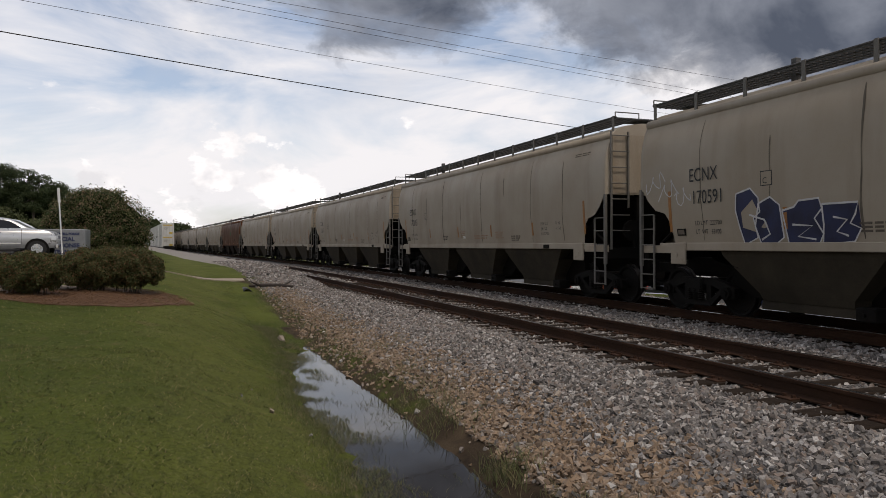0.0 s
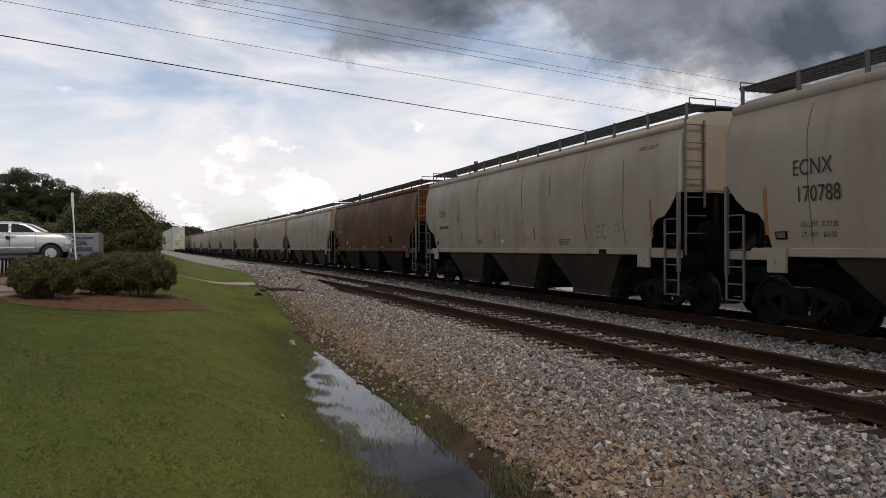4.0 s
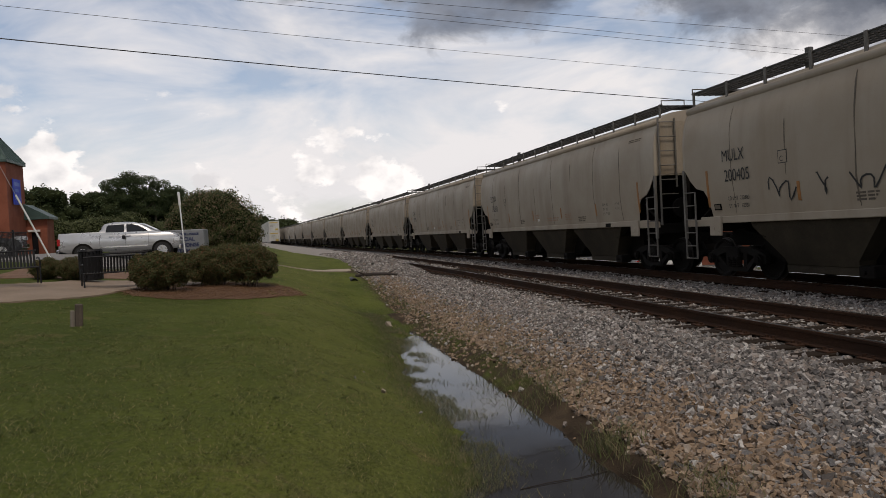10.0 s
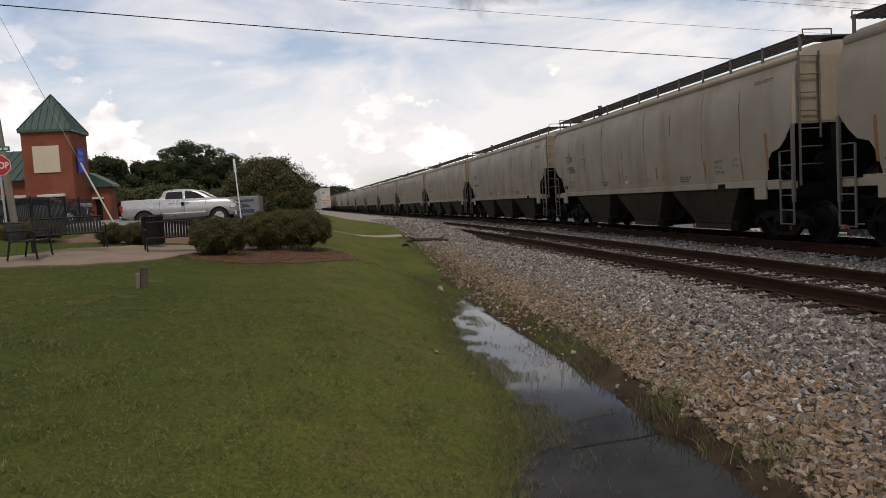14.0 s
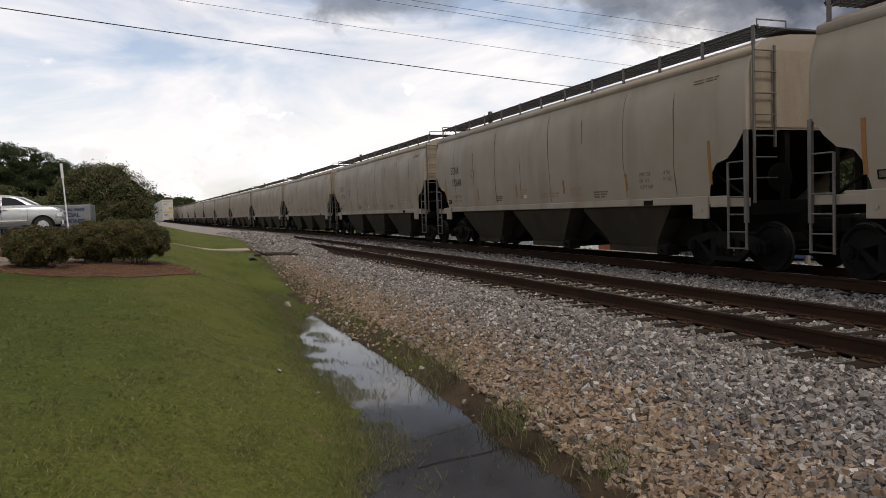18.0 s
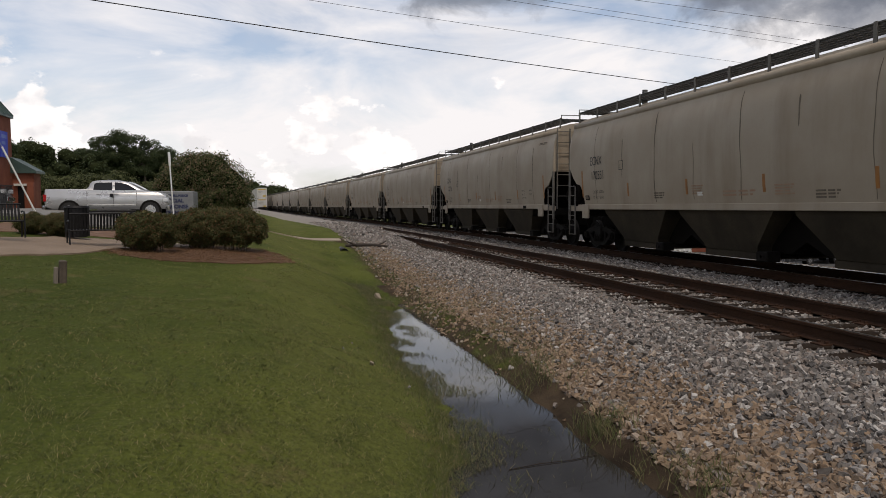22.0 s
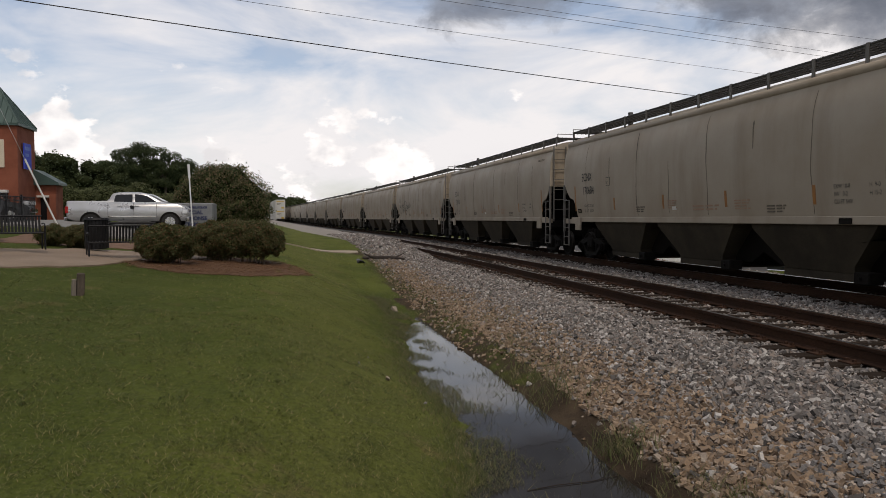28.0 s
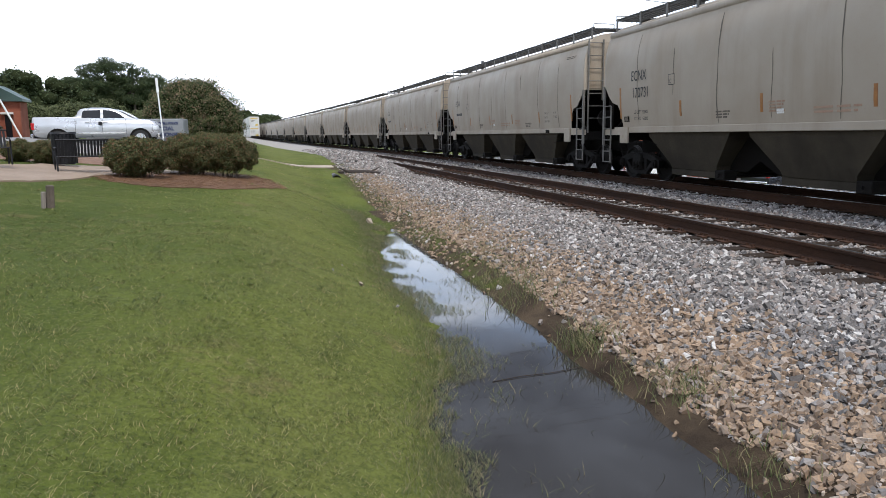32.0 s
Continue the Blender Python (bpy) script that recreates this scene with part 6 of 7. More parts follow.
# ---------------------------------------------------------------- vehicles
def vehicle(name, profile, glass, paint, width, length, wheels, wr, label, category, levels=None):
    """A road vehicle from its side outline (along x, nose at +x); glass: side panes as outlines."""
    root = tagged(new(name), label, category, "parked vehicles")
    hw = width / 2
    bm = bmesh.new()
    zmax = max(z for _, z in profile)
    belt = 1.05 if zmax > 1.6 else 0.9
    def inset(z):
        return 0.0 if z <= belt else 0.16 * (z - belt) / max(0.3, zmax - belt)
    rows = []
    for s in (-1, -0.93, 0.93, 1):
        k = 1.0 if abs(s) < 1 else 0.985
        zc = 0.75
        rows.append([(x * (1 if abs(s) < 1 else 0.992), s * hw - math.copysign(inset(z) , s), zc + (z - zc) * k) for x, z in profile])
    if levels:
        rings = []
        for z, xa, xb, w in levels:
            c = min(0.16, (xb - xa) * 0.3, w * 0.3)
            ring = []
            for cx, cy, a0 in ((xb - c, w - c, 0), (xa + c, w - c, 90), (xa + c, c - w, 180), (xb - c, c - w, 270)):
                ring += [(cx + c * math.cos(radians(a0 + q * 30)), cy + c * math.sin(radians(a0 + q * 30)), z) for q in range(4)]
            rings.append(ring)
        ring_loft(bm, rings)
    else:
        ring_loft(bm, rows)
    bmesh.ops.recalc_face_normals(bm, faces=bm.faces)
    shell = part("body", bm, paint, root)
    if levels:
        shell.data.shade_smooth()
        shell.data.set_sharp_from_angle(angle=radians(32))
    for q, pane in enumerate(glass):
        for s in (-1, 1):
            bm = bmesh.new()
            a = [bm.verts.new((x, s * (hw + 0.006) - s * inset(z), z)) for x, z in pane]
            b = [bm.verts.new((x, s * (hw - 0.02) - s * inset(z), z)) for x, z in pane]
            bm.faces.new(a if s < 0 else list(reversed(a)))
            for i in range(len(a)):
                j = (i + 1) % len(a)
                bm.faces.new((a[i], a[j], b[j], b[i]))
            part("side_window", bm, M["dark_glass"], root)
    for x in wheels:
        for s in (-1, 1):
            # Near-black disc flush with the body paints the shade of the open well.
            bm = bmesh.new()
            rod(bm, (x, s * (hw - 0.26), wr), (x, s * (hw + 0.004), wr), wr + (0.11 if levels else 0.07), 22)
            part("wheel_arch", bm, M["under"], root)
            bm = bmesh.new()
            rod(bm, (x, s * (hw - 0.25), wr), (x, s * (hw + 0.02), wr), wr, 22)
            w = part("wheel", bm, M["tyre"], root)
            bm = bmesh.new()
            rod(bm, (x, s * (hw - 0.05), wr), (x, s * (hw + 0.028), wr), wr * 0.62, 16)
            part("rim", bm, M["rim"], w)
            bm = bmesh.new()
            for k in range(5):
                a = k * math.tau / 5
                box(bm, -0.03, -0.005, 0.06, 0.03, 0.012, wr * 0.6, m=Matrix.Translation((x, s * (hw + 0.028), wr)) @ Matrix.Rotation(a, 4, "Y"))
            part("spoke_ring", bm, M["chrome"], w)
    nose, back = max(x for x, _ in profile), min(x for x, _ in profile)
    for s in (-1, 1):
        bm = bmesh.new()
        box(bm, nose - 0.28, s * (hw - 0.16) - 0.17, 0.82, nose - 0.02, s * (hw - 0.16) + 0.172, 1.02, bevel=0.03)
        part("headlight", bm, M["clear_lens"], root)
        bm = bmesh.new()
        box(bm, back - 0.012, s * (hw - 0.10) - 0.10, 0.86, back + 0.14, s * (hw - 0.10) + 0.108, 1.2, bevel=0.02)
        part("tail_light", bm, M["red_lens"], root)
        bm = bmesh.new()
        mx = glass[0][-1][0] if glass else nose - 1.5
        box(bm, mx - 0.08, s * (hw + 0.1) - 0.1, belt + 0.02, mx + 0.08, s * (hw + 0.1) + 0.1, belt + 0.2, bevel=0.03)
        part("door_mirror", bm, M["black_iron"], root)
    for xb, m in ((nose, M["chrome"]), (back, M["chrome"])):
        bm = bmesh.new()
        box(bm, xb - 0.10, -hw * 0.94, 0.42, xb + 0.07, hw * 0.94, 0.66, bevel=0.04)
        part("bumper", bm, m, root)
    return root


PICKUP = [(-2.88, 0.62), (-2.93, 1.0), (-2.90, 1.44), (-2.86, 1.48), (-1.00, 1.46), (-0.93, 1.52), (-0.80, 1.82), (-0.70, 1.90), (-0.45, 1.94), (0.10, 1.95), (0.62, 1.92), (0.97, 1.84), (1.40, 1.60), (1.78, 1.40), (2.30, 1.34), (2.62, 1.26), (2.80, 1.14), (2.89, 0.92), (2.88, 0.60), (2.70, 0.46), (-2.6, 0.50)]
PICKUP_LEVELS = [(0.46, -2.6, 2.7, 0.86), (0.56, -2.86, 2.86, 0.94), (0.74, -2.92, 2.90, 0.99), (0.98, -2.93, 2.88, 1.0), (1.10, -2.92, 2.82, 0.992), (1.20, -2.92, 2.72, 0.972), (1.28, -2.92, 2.58, 0.96),
                 (1.34, -2.91, 2.30, 0.95), (1.40, -2.91, 1.82, 0.94), (1.455, -2.90, 1.66, 0.928), (1.472, -2.86, 1.63, 0.92), (1.48, -1.02, 1.61, 0.915), (1.60, -0.90, 1.40, 0.898), (1.76, -0.83, 1.10, 0.868), (1.86, -0.74, 0.90, 0.83), (1.92, -0.52, 0.62, 0.72), (1.95, -0.30, 0.36, 0.50)]
PICKUP_GLASS = [[(-0.66, 1.44), (-0.60, 1.74), (-0.50, 1.80), (0.22, 1.82), (0.22, 1.42)], [(0.34, 1.42), (0.34, 1.82), (0.66, 1.80), (0.92, 1.73), (1.34, 1.46), (1.34, 1.42)]]
SUV = [(-2.2, 0.5), (-2.25, 1.0), (-2.05, 1.62), (-1.6, 1.72), (0.3, 1.72), (0.6, 1.62), (1.15, 1.12), (2.1, 0.98), (2.3, 0.75), (2.28, 0.4), (-2.0, 0.38)]
SUV_GLASS = [[(-1.9, 1.12), (-1.75, 1.58), (-0.7, 1.63), (-0.7, 1.1)], [(-0.6, 1.1), (-0.6, 1.63), (0.25, 1.62), (0.45, 1.55), (0.9, 1.12)]]
SEDAN = [(-2.25, 0.45), (-2.3, 0.85), (-2.1, 1.05), (-1.55, 1.10), (-0.95, 1.42), (-0.6, 1.46), (0.25, 1.45), (0.55, 1.38), (1.15, 1.0), (2.05, 0.88), (2.25, 0.65), (2.2, 0.32), (-2.1, 0.32)]
SEDAN_GLASS = [[(-1.3, 1.08), (-0.88, 1.36), (-0.35, 1.38), (-0.35, 1.05)], [(-0.27, 1.05), (-0.27, 1.38), (0.22, 1.37), (0.45, 1.3), (0.9, 1.03)]]


def build_pickup(x, y, rz, paint, label, z=None):
    p = vehicle("pickup_truck", PICKUP, PICKUP_GLASS, paint, 2.0, 5.8, (-1.76, 2.02), 0.41, label, "pickup truck", PICKUP_LEVELS)
    bm = bmesh.new()
    box(bm, -2.80, -0.86, 1.47, -1.06, 0.86, 1.486)
    part("bed_cover", bm, M["black_iron"], p)
    for s in (-1, 1):
        for x2 in (-0.40, 0.42):
            bm = bmesh.new()
            box(bm, x2 - 0.11, s * 1.0 - 0.02, 1.20, x2 + 0.11, s * 1.0 + 0.025, 1.24, bevel=0.01)
            part("door_handle", bm, M["chrome"], p)
        for x2 in (-0.95, 0.28, 1.38):
            bm = bmesh.new()
            box(bm, x2 - 0.006, s * 1.0 - 0.004, 0.62, x2 + 0.006, s * 1.0 + 0.003, 1.36)
            part("door_seam", bm, M["black_iron"], p)
        bm = bmesh.new()
        box(bm, -0.95, s * 1.0 - 0.012, 0.66, 1.35, s * 1.0 + 0.014, 0.72)
        part("side_moulding", bm, M["chrome"], p)
        bm = bmesh.new()
        rod(bm, (-1.0, s * 0.98, 0.36), (1.3, s * 0.98, 0.36), 0.05, 8)
        part("step_bar", bm, M["black_iron"], p)
    bm = bmesh.new()
    box(bm, 2.70, -0.55, 0.72, 2.885, 0.55, 1.06, bevel=0.03)
    part("grille", bm, M["chrome"], p)
    bm = bmesh.new()
    a = [(1.74, -0.80, 1.42), (1.74, 0.80, 1.42), (1.0, 0.70, 1.83), (1.0, -0.70, 1.83)]
    vs = [bm.verts.new((q[0] + 0.02, q[1], q[2] + 0.02)) for q in a]
    bm.faces.new(vs)
    part("windscreen", bm, M["dark_glass"], p)
    p.matrix_world = pose(x, y, ground_z(x, y) + 0.12 if z is None else z, 0, 0, rz)
    return p


def build_car(kind, x, y, rz, paint, label):
    prof, gl, w, L, wh, r = {"suv": (SUV, SUV_GLASS, 1.85, 4.6, (-1.35, 1.4), 0.36), "sedan": (SEDAN, SEDAN_GLASS, 1.8, 4.6, (-1.4, 1.4), 0.33)}[kind]
    p = vehicle(kind, prof, gl, paint, w, L, wh, r, label, "car")
    p.matrix_world = pose(x, y, ground_z(x, y) + 0.07, 0, 0, rz)
    return p


build_pickup(-14.5, 40.0, 1, M["silver"], "silver crew-cab pickup truck parked across the street", 0.90)


def polar(az, d):
    return -6.2 + d * math.sin(radians(az)), d * math.cos(radians(az))


for kind, az, d, rz, paint, label in (("suv", 30.4, 46, 40, "paint_white", "white sport utility car in the lower car park"), ("sedan", 38.6, 47, 20, "paint_dark", "dark sedan in the lower car park"),
                                      ("suv", 41.5, 52, 30, "paint_white", "white car in the lower car park"), ("suv", 49.0, 50, 15, "paint_white", "white utility car in the lower car park"),
                                      ("sedan", 52.0, 48, 10, "paint_dark", "dark car in the lower car park"), ("sedan", 26.8, 48, 60, "paint_grey", "grey car in the lower car park")):
    x, y = polar(az, d)
    build_car(kind, x, y, rz, M[paint], label)
build_car("sedan", -21.4, 39.6, 8, M["paint_dark"], "dark car parked behind the iron fence")
build_pickup(*polar(61.0, 60), -25, M["paint_grey"], "grey pickup truck in the lower car park")
build_pickup(*polar(43.6, 56), 200, M["paint_white"], "white pickup truck in the lower car park")


def build_skip():
    x, y = polar(46.0, 47)
    root = tagged(new("dumpster"), "dark blue steel dumpster with a white label", "dumpster")
    bm = bmesh.new()
    prism(bm, [(-1.1, 0.15), (1.1, 0.15), (1.25, 1.7), (-1.0, 1.9)], "x", -1.9, 1.9)
    part("bin", bm, M["paint_blue"], root)
    for k in range(5):
        bm = bmesh.new()
        box(bm, -1.7 + k * 0.85, -1.2, 0.2, -1.62 + k * 0.85, -1.04, 1.75)
        part("rib", bm, M["paint_blue"], root)
    bm = bmesh.new()
    box(bm, -1.2, -1.235, 1.15, -0.75, -1.2, 1.45)
    part("label_plate", bm, M["sign_white"], root)
    root.matrix_world = pose(x, y, ground_z(x, y) + 0.06, 0, 0, -45)
    for az, d in ((50.5, 34), (55.0, 32), (47.2, 36)):
        px, py = polar(az, d)
        b = tagged(new("bollard"), "short pale timber bollard at the car park edge", "bollard", "car park bollards")
        bm = bmesh.new()
        rod(bm, (0, 0, -0.1), (0, 0, 1.3), 0.11, 10)
        part("shaft", bm, M["pole_wood"], b)
        b.location = (px, py, ground_z(px, py))


build_skip()


def build_trailer():
    root = tagged(new("trailer"), "grey police response trailer parked behind the pickup", "trailer")
    bm = bmesh.new()
    box(bm, -5.0, 0, 0.0, 0.0, 2.2, 1.42, bevel=0.04)
    body = part("box_body", bm, M["trailer_grey"], root)
    for x in (-3.4, -1.9):
        bm = bmesh.new()
        box(bm, x - 0.02, -0.012, 0.06, x + 0.02, 0.0, 1.38)
        part("panel_joint", bm, M["galv"], body)
    bm = bmesh.new()
    prism(bm, [(-2.45, 1.22), (-2.2, 1.32), (-1.98, 1.22), (-2.05, 0.92), (-2.2, 0.80), (-2.36, 0.92)], "y", -0.016, -0.004)
    part("badge", bm, M["letter_navy"], body, "dark shield-shaped badge")
    for k, (txt, size, x, z) in enumerate((("AUSTELL POLICE", 0.15, -1.45, 1.12), ("SPECIAL", 0.28, -1.55, 0.80), ("RESPONSE", 0.28, -1.62, 0.47), ("TEAM", 0.28, -1.52, 0.14))):
        me = text_mesh(txt, size, 0.012)
        for v in me.vertices:
            v.co = (x + v.co.x * 1.02, -0.018, z + v.co.y)
        part_of("lettering", me, M["letter_navy"], body)
    for x in (-3.0, -2.1):
        bm = bmesh.new()
        rod(bm, (x, -0.03, 0.2), (x, 0.2, 0.2), 0.33, 18)
        w = part("wheel", bm, M["tyre"], root)
        bm = bmesh.new()
        rod(bm, (x, -0.05, 0.2), (x, 0.0, 0.2), 0.19, 14)
        part("rim", bm, M["rim"], w)
    bm = bmesh.new()
    rod(bm, (-5.0, 1.0, 0.1), (-6.1, 1.0, 0.1), 0.05, 6)
    part("drawbar", bm, M["black_iron"], root)
    for y in (0.2, 2.0):
        bm = bmesh.new()
        box(bm, -0.6, y - 0.05, -0.12, -0.5, y + 0.05, 0.02)
        part("support_leg", bm, M["black_iron"], root)
    root.matrix_world = pose(-10.65, 41.9, 0.92, 0, 0, 0)


build_trailer()


# ---------------------------------------------------------------- the container train on the near track
def build_well_car():
    root = tagged(new("container_car"), "double-stack container wagon with white containers", "freight wagon", "container train wagons")
    bm = bmesh.new()
    box(bm, -1.45, -9.0, 0.32, 1.45, 9.0, 0.62)
    part("well_frame", bm, M["truckiron"], root)
    for s in (-1, 1):
        bm = bmesh.new()
        box(bm, -1.1, s * 9.3 - 0.9, 0.2, 1.1, s * 9.3 + 0.9, 0.95, bevel=0.05)
        for q in (-0.7, 0.7):
            for x in (-0.75, 0.75):
                rod(bm, (x - 0.06, s * 9.3 + q, 0.42), (x + 0.06, s * 9.3 + q, 0.42), 0.42, 14)
        part("truck", bm, M["truckiron"], root)
    for lvl in (0, 1):
        z0 = 0.62 + lvl * 2.78
        bm = bmesh.new()
        box(bm, -1.29, -8.05, z0, 1.29, 8.05, z0 + 2.74)
        c = part("container", bm, M["container"], root, "white ribbed shipping container")
        bm = bmesh.new()
        for k in range(30):
            y = -7.9 + k * 0.54
            box(bm, -1.315, y, z0 + 0.12, -1.288, y + 0.25, z0 + 2.6)
        tagged(part("ribbed_side", bm, M["container"], c), kind="stuff")
        bm = bmesh.new()
        for k in range(4):
            x = -0.95 + k * 0.63
            rod(bm, (x, -8.09, z0 + 0.1), (x, -8.09, z0 + 2.6), 0.025, 6)
        part("lock_gear", bm, M["galv"], c)
        bm = bmesh.new()
        box(bm, -1.1, -8.075, z0 + 2.15, 0.9, -8.055, z0 + 2.4)
        box(bm, 0.2, -8.075, z0 + 0.3, 1.0, -8.055, z0 + 0.75)
        part("yellow_marking", bm, M["yellow"], c)
        bm = bmesh.new()
        box(bm, -0.9, -8.075, z0 + 1.6, 0.1, -8.055, z0 + 1.72)
        box(bm, -0.9, -8.075, z0 + 1.35, -0.2, -8.055, z0 + 1.45)
        part("dark_marking", bm, M["seam"], c)
    return root


well = build_well_car()
WELLS = [(k, well if k == 0 else copy_thing(well, pose(0, 0, 0))) for k in range(7)]


# ---------------------------------------------------------------- ties, ballast, grass
def build_ties():
    rnd = random.Random(2)
    bm = bmesh.new()
    box(bm, -1.30, -0.115, -0.37, 1.30, 0.115, -0.190, bevel=0.012)
    tie_me = bpy.data.meshes.new("tie")
    bm.to_mesh(tie_me)
    tie_me.materials.append(M["tie"])
    bm = bmesh.new()
    box(bm, -0.18, -0.10, -0.192, 0.18, 0.10, -0.172, bevel=0.004)
    for sx, sy in ((-0.095, -0.06), (-0.095, 0.06), (0.095, -0.06), (0.095, 0.06)):
        box(bm, sx - 0.02, sy - 0.014, -0.175, sx + 0.02, sy + 0.014, -0.142)
    plate_me = bpy.data.meshes.new("tie_plate")
    bm.to_mesh(plate_me)
    plate_me.materials.append(M["plate"])
    for root, centre, y0, y1, plates in ((near_track, NEAR_TRACK, 2.0 - 20 * 0.535, 62.0, 40.0), (far_track, FAR_TRACK, 3.0 - 20 * 0.535, 50.0, 0.0)):
        y = y0
        while y < y1:
            t = new("tie", tie_me)
            t.parent = root
            t.matrix_basis = pose(centre + bend(y) + rnd.uniform(-0.04, 0.04), y, rise(y) + rnd.uniform(-0.008, 0.0), 0, 0, heading(y) + rnd.uniform(-0.8, 0.8))
            if y < plates:
                for s in (-1, 1):
                    p = new("tie_plate", plate_me)
                    p.parent = t
                    p.matrix_basis = pose(s * 0.754, 0, 0)
            y += 0.535


build_ties()
CUBE_V = np.array([(x, y, z) for z in (-1, 1) for y in (-1, 1) for x in (-1, 1)], float) * 0.72
CUBE_F = np.array([(0, 3, 1), (0, 2, 3), (4, 5, 7), (4, 7, 6), (0, 1, 5), (0, 5, 4), (2, 7, 3), (2, 6, 7), (0, 4, 6), (0, 6, 2), (1, 3, 7), (1, 7, 5)])


def rock_shapes(rng, n, size):
    """Angular crushed stones, bent out of blocks: verts (n, 8, 3)."""
    v = CUBE_V[None] * (1 + rng.uniform(-0.48, 0.34, (n, 8, 3)))
    v = v * np.stack([rng.uniform(0.9, 1.45, n), rng.uniform(0.65, 1.05, n), rng.uniform(0.40, 0.8, n)], 1)[:, None]
    q = rng.normal(size=(n, 4))
    q[:, 1:3] *= 0.55
    q /= np.linalg.norm(q, axis=1)[:, None]
    w, x, y, z = q.T
    r = np.stack([1 - 2 * (y * y + z * z), 2 * (x * y - w * z), 2 * (x * z + w * y), 2 * (x * y + w * z), 1 - 2 * (x * x + z * z), 2 * (y * z - w * x), 2 * (x * z - w * y), 2 * (y * z + w * x), 1 - 2 * (x * x + y * y)], 1).reshape(-1, 3, 3)
    return np.einsum("nij,nkj->nki", r, v) * size[:, None, None]


def lay_stones(name, spots, material, rng, label):
    """spots: rows of x, y, radius."""
    p = np.array([(x, y, ground_z(x, y) + r * (0.05 + 0.65 * noise.noise((x * 31, y * 29, r * 90)) ** 2 * 3)) for x, y, r in spots])
    v = rock_shapes(rng, len(p), np.array([s[2] for s in spots])) + p[:, None]
    f = (np.arange(len(p))[:, None, None] * 8 + CUBE_F[None]).reshape(-1, 3)
    return tagged(mesh_np(name, v.reshape(-1, 3), f, material, None, "stuff"), label, "gravel")


def on_tie(u, y):
    """Whether a place lies on top of a tie or a rail of the near track."""
    if abs(u - 0.0) < 0.09 or abs(u - 1.505) < 0.09:
        return True
    if noise.noise((u * 9.0, y * 8.0, 1.5)) > 0.16:
        return False
    k = (y - 2.0) / 0.535
    return -0.57 < u < 2.07 and abs(k - round(k)) * 0.535 < 0.112 + 0.03 * math.sin(y * 37 + u * 5) and y < 62


def build_ballast():
    rng = np.random.default_rng(4)
    grey, tan, parts = [], [], []

    def field(u0, u1, y0, y1, per, r0, r1, keep=lambda u, y: True):
        n = int((u1 - u0) * (y1 - y0) * per)
        for u, y, a, b in rng.random((n, 4)):
            u, y = u0 + u * (u1 - u0), y0 + y * (y1 - y0)
            if not keep(u, y):
                continue
            r = r0 + (r1 - r0) * a * a
            low = smooth01((-1.55 - u) / 1.1) * (1 - smooth01((y - 22) / 8))
            stain = 0.5 + 0.5 * noise.noise((u * 0.9, y * 0.5, 4))
            (tan if b < low * (0.72 + 0.28 * stain) else grey).append((u + bend(y), y, r))

    def shoulder(u, y):
        edge = lerp_table(y, [(-20, -3.22), (4, -3.20), (7, -3.08), (10, -2.95), (14, -2.85), (20, -2.8), (26, -3.0), (60, -3.0)])
        e = u - edge + 0.16 * noise.noise((y * 0.8, u, 2)) + 0.10 * noise.noise((y * 4.0, u * 3, 6))
        return (e > 0 or rng.random() < (0.012 + 0.30 * smooth01((y - 9) / 6)) * (1 + e / 0.8) and e > -0.8) and not on_tie(u, y)
    field(-3.4, -0.5, -9.0, 0.6, 260, 0.024, 0.046, shoulder)
    field(-0.5, 8.0, -9.0, 3.0, 120, 0.026, 0.05, lambda u, y: not on_tie(u, y))
    field(-3.6, -0.5, 0.6, 8.0, 1000, 0.021, 0.046, shoulder)
    field(-3.5, -0.5, 8.0, 16.0, 760, 0.022, 0.046, shoulder)
    field(-3.4, -0.5, 16.0, 30.0, 480, 0.022, 0.046, shoulder)
    field(-3.3, -0.5, 30.0, 48.0, 120, 0.040, 0.075)
    field(-0.5, 2.1, 3.0, 26.0, 380, 0.018, 0.038, lambda u, y: not on_tie(u, y))
    field(2.1, 4.1, 4.0, 30.0, 480, 0.022, 0.048)
    field(4.35, 5.65, 5.0, 34.0, 130, 0.026, 0.05)
    field(5.85, 8.6, 5.0, 40.0, 170, 0.030, 0.058)
    field(0.0, 8.0, 30.0, 60.0, 45, 0.045, 0.085)
    lay_stones("ballast", grey, M["stone"], rng, "crushed grey granite ballast round the tracks")
    lay_stones("stained_ballast", tan, M["stone_tan"], rng, "tan clay-stained ballast stones on the lower bank")
    # loose stones nearest the path, each an object
    shapes = []
    for k in range(8):
        v = rock_shapes(rng, 1, np.array([1.0]))[0]
        for m in (M["stone_one"], M["stone_tan_one"]):
            me = bpy.data.meshes.new("ballast_stone")
            me.from_pydata([tuple(q) for q in v], [], [tuple(int(i) for i in t) for t in CUBE_F])
            me.materials.append(m)
            shapes.append(me)
    gr = bpy.data.objects["ground"]
    for k in range(260):
        u, y = rng.uniform(-2.95, -1.3), rng.uniform(3.3, 5.6)
        r = rng.uniform(0.022, 0.038)
        s = new("ballast_stone", shapes[rng.integers(8) * 2 + (1 if rng.random() < smooth01((-1.6 - u) / 1.3) * 0.8 else 0)])
        s.parent = gr
        s.matrix_basis = pose(u + bend(y), y, ground_z(u + bend(y), y) + r * 0.75, rng.uniform(-30, 30), rng.uniform(-30, 30), rng.uniform(0, 360)) @ Matrix.Scale(r, 4)


